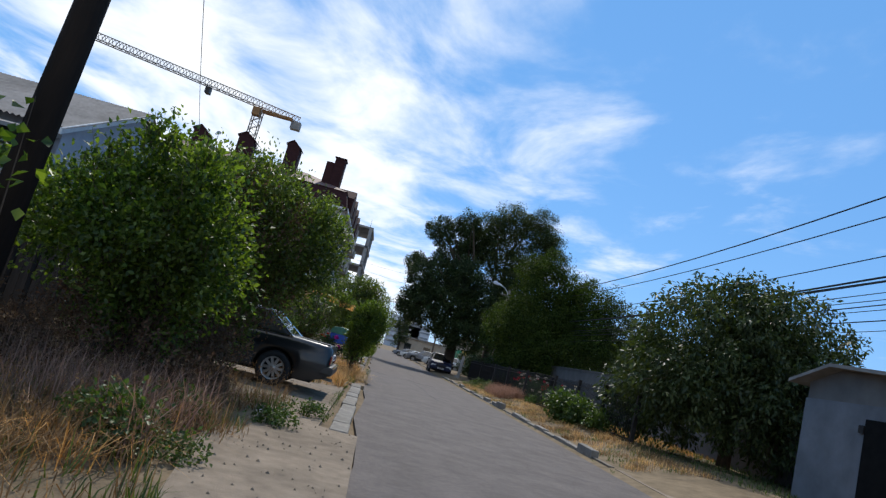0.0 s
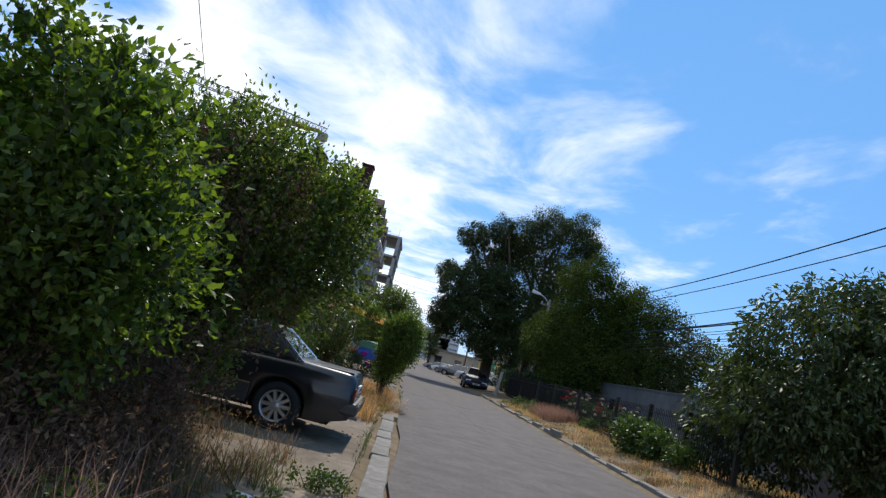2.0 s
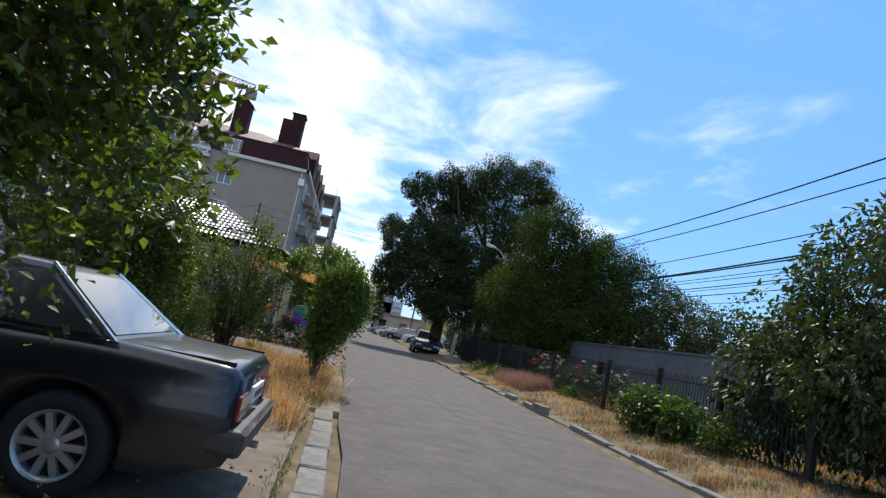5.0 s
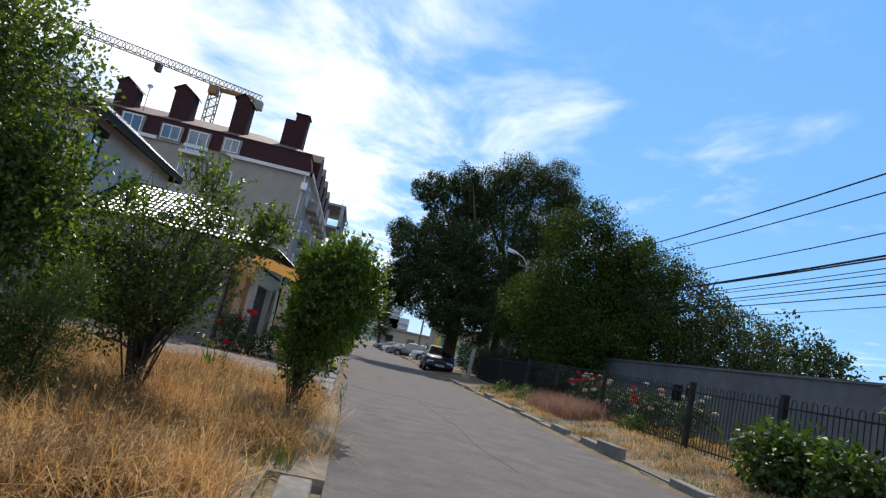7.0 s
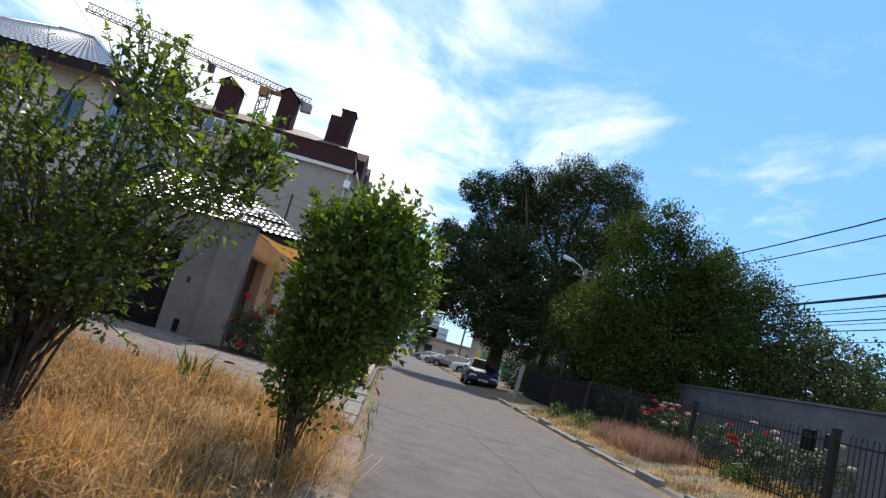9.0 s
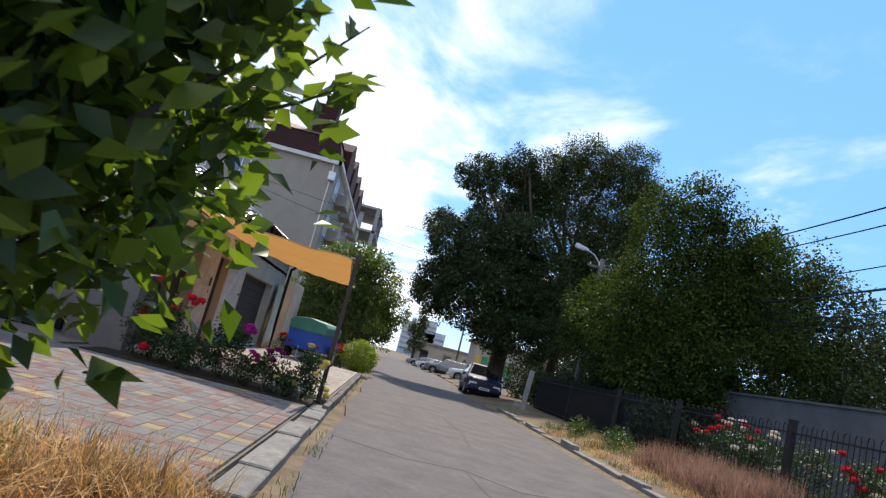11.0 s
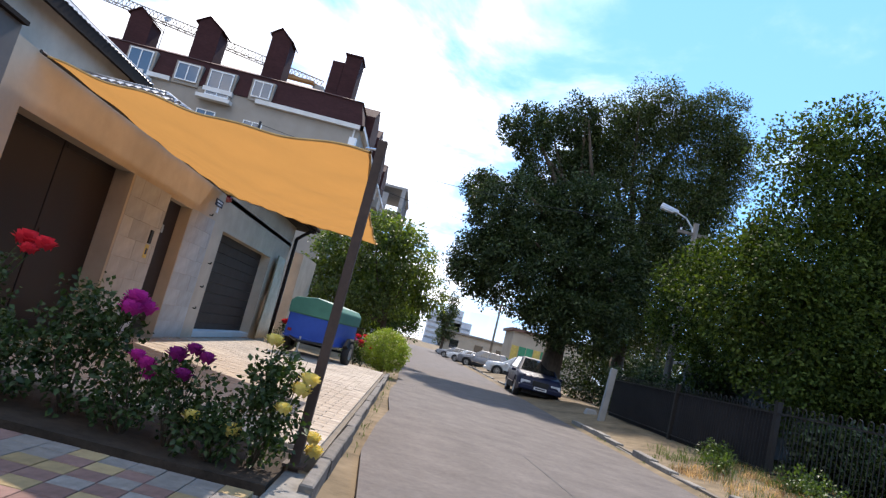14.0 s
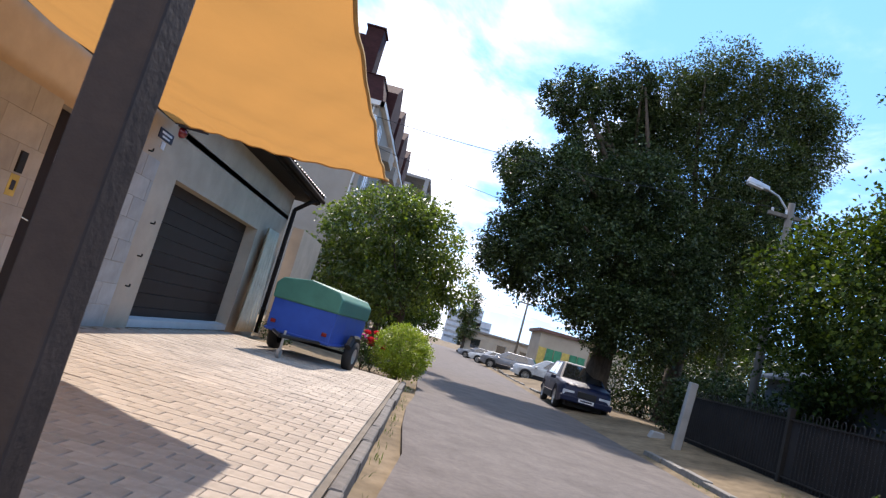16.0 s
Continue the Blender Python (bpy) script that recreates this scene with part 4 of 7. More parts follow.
# ---- tower crane ----
cr = thing("tower_crane", "pale yellow tower crane with long lattice jib", "crane", pose(-47.0, 175, 0))


def lattice(a, b, w, n, r):
    a, b = Vector(a), Vector(b)
    d = (b - a) / n
    if abs(d.z) > d.xy.length:
        u, v = Vector((w / 2, 0, 0)), Vector((0, w / 2, 0))
        edges = [u + v, u - v, -u - v, -u + v]
    else:
        s = Vector((-d.y, d.x, 0)).normalized() * w / 2
        edges = [s, -s, Vector((0, 0, w * 1.1))]
    g = Form()
    for e in edges:
        g.tube(a + e, b + e, r, n=4)
    for i in range(n):
        for k in range(len(edges)):
            e0, e1 = edges[k], edges[(k + 1) % len(edges)]
            g.tube(a + d * i + e0, a + d * (i + 0.5) + e1, r * 0.6, n=4, caps=False)
            g.tube(a + d * (i + 0.5) + e1, a + d * (i + 1) + e0, r * 0.6, n=4, caps=False)
    return g


part("mast", lattice((0, 0, 0), (0, 0, 53.5), 2.2, 22, 0.16), M_CRANE, cr)
part("jib", lattice((0, 0, 54.5), (-39.5, -16, 55.0), 1.7, 26, 0.13), M_CRANE, cr)
part("counter_jib", lattice((0, 0, 54.5), (10.5, 4.2, 54.3), 1.6, 6, 0.14).box(0.5, 9.0, 0.6, 2.4, 53.7, 54.3, None), M_CRANEBOX, cr)
part("counterweight", Form().box(8.6, 11.2, 2.6, 4.6, 52.0, 54.2), M_CONCRETE, cr)
part("cab", Form().box(-1.4, 0.6, -1.6, 0.6, 51.8, 54.0), M_CRANEBOX, cr)
part("trolley", Form().box(-13.4, -12.2, -6.2, -4.2, 52.6, 54.4), M_IRON, cr)

# ---- older house on the left with a grey sheet roof ----
oh = thing("old_house", "older white house with grey corrugated sheet roof", "house", pose(-9.6, 23.7, 0))
f = Form()
f.prism([(-4.4, -0.2), (4.4, -0.2), (4.4, 4.75), (0, 6.6), (-4.4, 4.75)], "x", -9.0, 0.0)
part("wall", f, M_PALEWALL, oh)


def wave_sheet(a, b, c, d, waves, amp=0.03):
    a, b, c, d = (Vector(p) for p in (a, b, c, d))
    n = (b - a).cross(d - a).normalized()
    vs, fs = [], []
    k = waves * 4
    for j in range(5):
        for i in range(k + 1):
            u, v = i / k, j / 4
            vs.append(a.lerp(b, u).lerp(d.lerp(c, u), v) + n * (amp * math.sin(2 * math.pi * waves * u) - 0.02 * (j % 2)))
    for j in range(4):
        for i in range(k):
            q = j * (k + 1) + i
            fs.append((q, q + 1, q + k + 2, q + k + 1))
    return Form().add(vs, fs)


part("roof", wave_sheet((-9.4, -4.9, 4.62), (0.3, -4.9, 4.62), (0.3, 0, 6.82), (-9.4, 0, 6.82), 60), M_ASBESTOS, oh)
part("roof", wave_sheet((0.3, 4.9, 4.62), (-9.4, 4.9, 4.62), (-9.4, 0, 6.82), (0.3, 0, 6.82), 60), M_ASBESTOS, oh)
part("verge_board", Form().hexa([(0.18, -4.95, 4.42), (0.24, -4.95, 4.42), (0.24, 0, 6.62), (0.18, 0, 6.62)], [(0.18, -4.95, 4.6), (0.24, -4.95, 4.6), (0.24, 0, 6.8), (0.18, 0, 6.8)]), M_WHITEBOARD, oh)
part("verge_board", Form().hexa([(0.18, 0, 6.62), (0.24, 0, 6.62), (0.24, 4.95, 4.42), (0.18, 4.95, 4.42)], [(0.18, 0, 6.8), (0.24, 0, 6.8), (0.24, 4.95, 4.6), (0.18, 4.95, 4.6)]), M_WHITEBOARD, oh)
part("chimney", Form().box(-7.6, -6.9, -0.6, 0.2, 6.2, 7.9), M_ASBESTOS, oh, bevel=0.02)
w = part("window", Form().box(-0.02, 0.05, 0.2, 1.5, 3.0, 4.5), M_DARKFRAME, oh)
part("pane", Form().box(0.05, 0.06, 0.3, 0.8, 3.1, 4.4).box(0.05, 0.06, 0.9, 1.4, 3.1, 4.4), M_GLASS, w)
part("annex", Form().box(-9.4, -0.4, -8.5, -4.5, -0.2, 3.6), M_FACADE, oh)
part("annex_roof", Form().hexa([(-9.8, -9.0, 3.5), (0.0, -9.0, 3.5), (0.0, -4.4, 4.4), (-9.8, -4.4, 4.4)], [(-9.8, -9.0, 3.6), (0.0, -9.0, 3.6), (0.0, -4.4, 4.5), (-9.8, -4.4, 4.5)]), M_ASBESTOS, oh)

# ---- trees ----
tree("tall_tree", "tall dense dark-green tree with several rounded crowns", (6.4, 55.2, 0.1), 7.5, 0.42,
     [(1.75, 56.5, 8.7, 0.8, 0.9, 0.85), (3.25, 56.5, 11.85, 1.2, 1.2, 1.15), (5.35, 56.8, 13.1, 0.95, 1.0, 1.2), (5.6, 56.8, 10.9, 1.0, 1.0, 1.2), (4.4, 56.4, 9.7, 1.3, 1.0, 0.9), (6.6, 57.0, 11.4, 0.9, 1.0, 1.6),
      (3.5, 54.6, 7.4, 2.1, 1.9, 1.6), (6.0, 54.2, 8.2, 1.6, 1.7, 1.5), (4.6, 54.2, 5.2, 2.9, 2.1, 1.9), (2.2, 54.6, 5.0, 1.1, 1.2, 1.3), (6.8, 53.8, 3.6, 2.4, 1.7, 1.3), (7.6, 54.6, 6.0, 1.9, 1.8, 2.0)],
     165000, 0.125, L_BIG, M_BARK, clump=0.38, limbs=22, inner=0.28, per=90)
tree("acacia_tree", "tall airy olive-green tree behind the darker crowns", (9.6, 56.6, 0.1), 8.5, 0.3,
     [(9.1, 56.6, 14.1, 1.8, 1.8, 1.8), (7.4, 56.6, 13.2, 1.15, 1.3, 1.4), (11.6, 56.4, 14.0, 1.7, 1.7, 2.1), (12.9, 56.4, 12.6, 1.2, 1.4, 1.8), (8.4, 56.6, 11.4, 1.7, 1.6, 1.9), (10.8, 56.2, 10.6, 1.9, 1.8, 1.8), (12.5, 56.4, 10.6, 1.0, 1.4, 1.6), (9.6, 55.6, 8.2, 1.9, 1.6, 1.8), (11.6, 55.8, 7.6, 1.8, 1.7, 2.0), (9.6, 55.2, 4.8, 2.2, 1.6, 2.0)],
     140000, 0.125, L_ACACIA, M_BARK, clump=0.55, limbs=22, inner=0.45, per=80, width=0.26, tall=0.75)
tree("broad_tree", "broad light-green tree behind the iron fence", (11.3, 43.5, 0.3), 4.2, 0.26,
     [(9.9, 43, 6.0, 1.8, 1.8, 1.7), (11.6, 42.6, 7.0, 1.6, 1.7, 1.6), (13.4, 43.5, 6.8, 1.9, 2.0, 1.8), (12.4, 42.4, 5.2, 1.8, 1.7, 1.5), (10.6, 43.2, 9.0, 0.9, 1.0, 1.1), (9.0, 43.0, 8.2, 0.9, 0.9, 0.9), (8.9, 42.6, 4.4, 1.8, 1.8, 1.9), (12, 42, 3.8, 3.0, 2.0, 2.2), (9.0, 46, 4.2, 1.7, 2.0, 2.1), (10, 41.5, 2.6, 2.4, 1.2, 1.3)],
     140000, 0.115, L_LIGHT, M_BARK, clump=0.55, limbs=18, per=110, inner=0.3)
tree("olive_tree", "grey-green bushy tree behind the garden wall", (17.3, 43.5, 0.3), 3.2, 0.22,
     [(15.9, 43, 5.4, 1.8, 1.8, 2.4), (18.4, 43.5, 4.6, 2.3, 2.1, 2.0), (15.2, 42, 3.4, 2.0, 1.6, 1.6), (20.3, 44, 3.6, 1.3, 1.3, 1.3)], 34000, 0.14, L_GREY, M_BARK, clump=0.36, limbs=12, per=40)
tree("garden_tree", "leafy garden tree leaning over the iron fence", (10.3, 17.6, 0.3), 2.2, 0.16,
     [(9.2, 17, 3.4, 2.0, 1.9, 1.8), (11.4, 17.4, 3.5, 1.8, 1.9, 1.8), (10.2, 17, 4.4, 1.6, 1.6, 1.1), (8.0, 16.6, 2.2, 1.2, 1.4, 1.2), (10.6, 16.0, 1.9, 2.2, 1.3, 1.2), (8.9, 18.6, 1.8, 1.3, 1.3, 1.3), (8.3, 18.6, 2.8, 1.0, 1.1, 1.0), (7.9, 19.3, 1.6, 0.7, 0.8, 1.0), (10.9, 16.6, 2.9, 2.0, 1.6, 1.4)],
     52000, 0.17, L_GREY, M_BARK, clump=0.3, limbs=18, width=0.2, droop=0.9, per=26, shift=1.2)
tree("street_tree", "medium green street tree beside the trailer", (-1.0, 55.0, 0), 2.6, 0.13,
     [(-2.6, 54.5, 4.2, 1.8, 1.8, 1.8), (-0.9, 55.0, 4.0, 1.5, 1.6, 1.8), (-3.6, 54, 3.0, 1.5, 1.5, 1.6), (-1.6, 55, 5.4, 1.0, 1.1, 0.9), (0.4, 55.4, 3.2, 0.8, 0.9, 0.9), (-2.2, 54, 2.2, 1.6, 1.4, 1.0)], 24000, 0.15, L_DARK, M_BARK, clump=0.36, limbs=18, per=40, droop=0.6)
for i, (x, y, h, r) in enumerate(((-3.5, 74, 6.5, 2.6), (-4.5, 88, 7.0, 3.0), (-3.0, 104, 6.0, 3.2), (-9, 118, 8.0, 4.0), (14, 70, 8.5, 3.6), (19, 62, 9.0, 4.0), (22, 78, 9.0, 4.5), (26, 50, 7.5, 3.6), (19, 30, 4.5, 2.4), (30, 38, 6, 3))):
    tree("background_tree", "distant leafy green deciduous tree", (x, y, 0), h * 0.5, 0.2, [(x, y, h * 0.6, r, r, h * 0.36), (x + r * 0.5, y, h * 0.45, r * 0.7, r * 0.7, h * 0.36)], 9000, 0.26, L_BIG if i % 2 else L_LIGHT, M_BARK, clump=0.7, limbs=5, group="trees in the distance")
tree("poplar_tree", "slim distant grey-green poplar tree", (4.4, 118, 0), 5, 0.2, [(4.4, 118, 5.0, 1.1, 1.1, 3.6)], 3000, 0.3, L_GREY, M_BARK, clump=0.6, limbs=4)
for i, (x, y, h, r) in enumerate(((9.6, 47.5, 2.4, 1.3), (9.3, 51.5, 2.6, 1.6), (8.9, 39.5, 1.5, 0.8), (11.5, 60, 4.2, 2.6), (9.4, 58.5, 3.0, 1.8))):
    tree("garden_bush", "dark green bush in the shade behind the fence", (x, y, 0.25), h * 0.5, 0.05, [(x, y, h * 0.5, r, r, h * 0.5)], 9000, 0.12, L_BIG, M_BARK, clump=0.35, limbs=5, group="bushes behind the fence", category="bush")

# shrubs on the left verge
HEDGE = [(-2.5, 8.5, 1.75, 0.72, 0.8, 0.52), (-2.0, 8.4, 2.0, 0.38, 0.6, 0.4), (-1.8, 8.5, 1.5, 0.36, 0.5, 0.34), (-2.4, 8.65, 1.05, 0.5, 0.5, 0.38), (-2.68, 8.45, 2.45, 0.36, 0.42, 0.33), (-2.1, 8.3, 2.4, 0.2, 0.35, 0.18), (-3.1, 8.6, 2.05, 0.4, 0.45, 0.34), (-3.5, 8.8, 1.7, 0.4, 0.5, 0.42)]
sh = tree("hedge_shrub", "tall fresh-green leafy shrub beside the dirt apron", (-2.4, 8.75, 0), 0.9, 0.05, HEDGE, 21000, 0.072, L_HEDGE, M_BARK, clump=0.25, limbs=16, per=70, width=0.3, inner=0.3, droop=-0.3, category="shrub", tall=1.8)
stems(sh, 18, 0.8, 2.2, 0.014, M_BARK)
sprigs(sh, HEDGE, 330, 0.3, 0.07, L_HEDGE, M_BARK)
DULL = [(-2.1, 11.3, 2.3, 1.05, 1.1, 0.85), (-1.5, 11.4, 2.3, 0.68, 0.85, 0.6), (-2.9, 11.4, 2.0, 1.05, 1.1, 1.2), (-2.15, 11.0, 2.95, 0.62, 0.75, 0.4), (-2.8, 11.0, 2.85, 0.6, 0.7, 0.4), (-1.4, 11.2, 2.75, 0.42, 0.5, 0.36), (-1.0, 11.4, 2.5, 0.32, 0.4, 0.3), (-1.05, 11.5, 1.95, 0.36, 0.4, 0.42), (-1.95, 10.7, 1.4, 0.6, 0.45, 0.5), (-2.2, 10.7, 0.8, 0.65, 0.45, 0.5), (-3.2, 10.5, 1.0, 0.8, 0.8, 0.8)]
sh = tree("dull_shrub", "tall dark shrub with withered brown twigs over the car", (-2.3, 11.4, 0), 1.4, 0.06, DULL, 50000, 0.062, L_DARK, M_BARK, clump=0.24, limbs=20, per=80, width=0.28, inner=0.3, droop=-0.3, category="shrub", tall=2.0)
stems(sh, 18, 0.8, 2.9, 0.014, M_BARK)
sprigs(sh, DULL, 420, 0.32, 0.065, L_HEDGE, M_BARK)
p, o, c = cloud([(0.2, -0.55, 2.4, 0.9, 0.7, 0.7), (0.5, -0.5, 1.5, 0.6, 0.4, 0.4)], 7000, 0.16, 0.3, 30, 2.0)
leaf_soup("withered_foliage", p, o, 0.05, L_BROWN, sh, "brown withered leaves")
UNDER = [(-2.7, 8.4, 0.4, 1.1, 0.75, 0.42), (-1.95, 9.25, 0.45, 0.5, 0.5, 0.48), (-3.7, 7.5, 0.35, 0.9, 0.8, 0.4), (-1.85, 10.15, 0.62, 0.38, 0.35, 0.5), (-3.0, 9.6, 0.7, 0.8, 0.6, 0.6)]
sh = tree("withered_undergrowth", "tangle of withered brown brush in the shade under the shrubs", (-2.7, 8.6, 0), 0.5, 0.02, UNDER, 26000, 0.05, L_BROWN, M_BARK, clump=0.2, limbs=26, per=50, width=0.2, inner=0.4, droop=0.2, category="brush")
stems(sh, 24, 1.2, 1.0, 0.008, M_BARK)
sprigs(sh, UNDER, 150, 0.3, 0.05, L_BROWN, M_BARK)
PSPOTS = [(-3.45, 19.4, 2.4, 0.85, 0.9, 1.1), (-3.1, 19.2, 1.2, 0.75, 0.7, 0.75), (-2.75, 19.3, 1.8, 0.36, 0.45, 0.5), (-4.0, 19.5, 3.3, 0.85, 0.8, 0.75), (-4.5, 19.4, 2.0, 0.9, 0.9, 1.2)]
sh = tree("plum_shrub", "young fruit tree with dense dark leaves in dry grass", (-3.3, 19.4, 0), 1.5, 0.06, PSPOTS, 44000, 0.06, L_DARK, M_BARK, clump=0.24, limbs=18, per=60, category="shrub", droop=-0.1, tall=1.4)
sprigs(sh, PSPOTS, 210, 0.34, 0.062, L_HEDGE, M_BARK)
OSPOTS = [(-1.95, 20.6, 1.4, 0.5, 0.55, 0.46), (-2.4, 20.6, 1.8, 0.4, 0.45, 0.34), (-1.78, 20.7, 2.25, 0.3, 0.35, 0.3), (-1.38, 20.8, 1.85, 0.36, 0.4, 0.24), (-1.0, 20.8, 2.0, 0.16, 0.2, 0.13), (-1.55, 20.4, 1.2, 0.36, 0.4, 0.3), (-2.2, 20.5, 0.9, 0.42, 0.45, 0.33), (-2.75, 20.7, 1.3, 0.35, 0.4, 0.5)]
sh = tree("open_shrub", "open-branched green shrub standing in dry grass", (-1.95, 20.65, 0), 0.7, 0.045, OSPOTS, 8500, 0.054, L_DARK, M_BARK, clump=0.16, limbs=40, per=30, width=0.28, inner=0.5, category="shrub", droop=0.0)
stems(sh, 18, 0.65, 2.1, 0.014, M_BARK)
sprigs(sh, OSPOTS, 260, 0.32, 0.055, L_HEDGE, M_BARK)
VASE = [(-0.2, 21.95, 1.45, 0.54, 0.5, 0.45), (-0.36, 21.95, 0.95, 0.34, 0.34, 0.36), (0.08, 21.95, 1.72, 0.28, 0.32, 0.34), (-0.46, 21.95, 1.82, 0.3, 0.3, 0.3), (-0.15, 22.05, 2.02, 0.3, 0.32, 0.25)]
sh = tree("vase_shrub", "upright vase-shaped green shrub by the road edge", (-0.4, 22.05, 0), 0.6, 0.045, VASE, 15000, 0.066, L_HEDGE, M_BARK, clump=0.17, limbs=16, per=50, width=0.3, category="shrub", droop=-0.5, tall=1.8)
stems(sh, 12, 0.42, 2.0, 0.012, M_BARK)
sprigs(sh, VASE, 190, 0.32, 0.066, L_HEDGE, M_BARK, 1.4)
tree("feathery_weed", "tall feathery fresh-green weed growing in dry grass", (-2.2, 18.9, 0), 0.7, 0.012, [(-2.2, 18.9, 0.72, 0.26, 0.28, 0.42), (-2.45, 18.8, 0.55, 0.2, 0.22, 0.36), (-2.1, 19.0, 1.1, 0.14, 0.15, 0.2)], 9000, 0.05, L_WEED, M_BARK, clump=0.11, limbs=14, per=40, width=0.1, category="weed", tall=1.8, droop=-0.4)
tree("round_bush", "clipped round golden-green bush at the drive corner", (-0.3, 46.3, 0), 0.5, 0.04, [(-0.3, 46.3, 0.66, 0.66, 0.66, 0.58)], 20000, 0.042, L_YELLOWBUSH, M_BARK, clump=0.08, limbs=6, per=30, inner=0.2, category="bush")

# ---- cars ----
def wheel(parent, x, y, r, rim_r, side, spokes=10):
    """A wheel in the x-z plane; side is the outward sign of y."""
    w = part("wheel", Form().lathe([(rim_r * 0.96, -0.10), (r * 0.93, -0.10), (r, -0.06), (r, 0.06), (r * 0.93, 0.10), (rim_r * 0.98, 0.10), (rim_r * 0.96, 0.07), (rim_r * 0.96, -0.10)], 28), M_RUBBER, parent, smooth=True,
             m=pose(x, y, r, -90 * side, 0, 0))
    g = Form().lathe([(rim_r * 1.0, 0.105), (rim_r * 0.93, 0.10), (rim_r * 0.88, 0.07), (rim_r * 0.88, 0.02)], 28)
    part("rim", g, M_ALLOY, w, smooth=True)
    g = Form()
    for i in range(spokes):
        a = 2 * math.pi * i / spokes
        m = pose(0, 0, 0, 0, 0, math.degrees(a))
        g.hexa([m @ Vector(p) for p in ((rim_r * 0.2, -0.022, 0.05), (rim_r * 0.92, -0.028, 0.05), (rim_r * 0.92, 0.028, 0.05), (rim_r * 0.2, 0.022, 0.05))],
               [m @ Vector(p) for p in ((rim_r * 0.2, -0.02, 0.085), (rim_r * 0.92, -0.02, 0.08), (rim_r * 0.92, 0.02, 0.08), (rim_r * 0.2, 0.02, 0.085))])
    part("spokes", g, M_ALLOY, w)
    part("hub", Form().lathe([(0.0, 0.092), (rim_r * 0.16, 0.092), (rim_r * 0.3, 0.08), (rim_r * 0.32, 0.03)], 14), M_ALLOY, w, smooth=True)
    part("brake_disc", Form().lathe([(0.0, 0.015), (rim_r * 0.88, 0.015)], 20), M_RUBBER, w)


def pane_on(a, b, c, d, u0, u1, v0, v1, off=0.006, t=0.01):
    a, b, c, d = (Vector(p) for p in (a, b, c, d))
    n = (b - a).cross(d - a).normalized()
    q = [a.lerp(b, u).lerp(d.lerp(c, u), v) for u, v in ((u0, v0), (u1, v0), (u1, v1), (u0, v1))]
    return Form().hexa([p + n * (off - t) for p in q], [p + n * off for p in q])


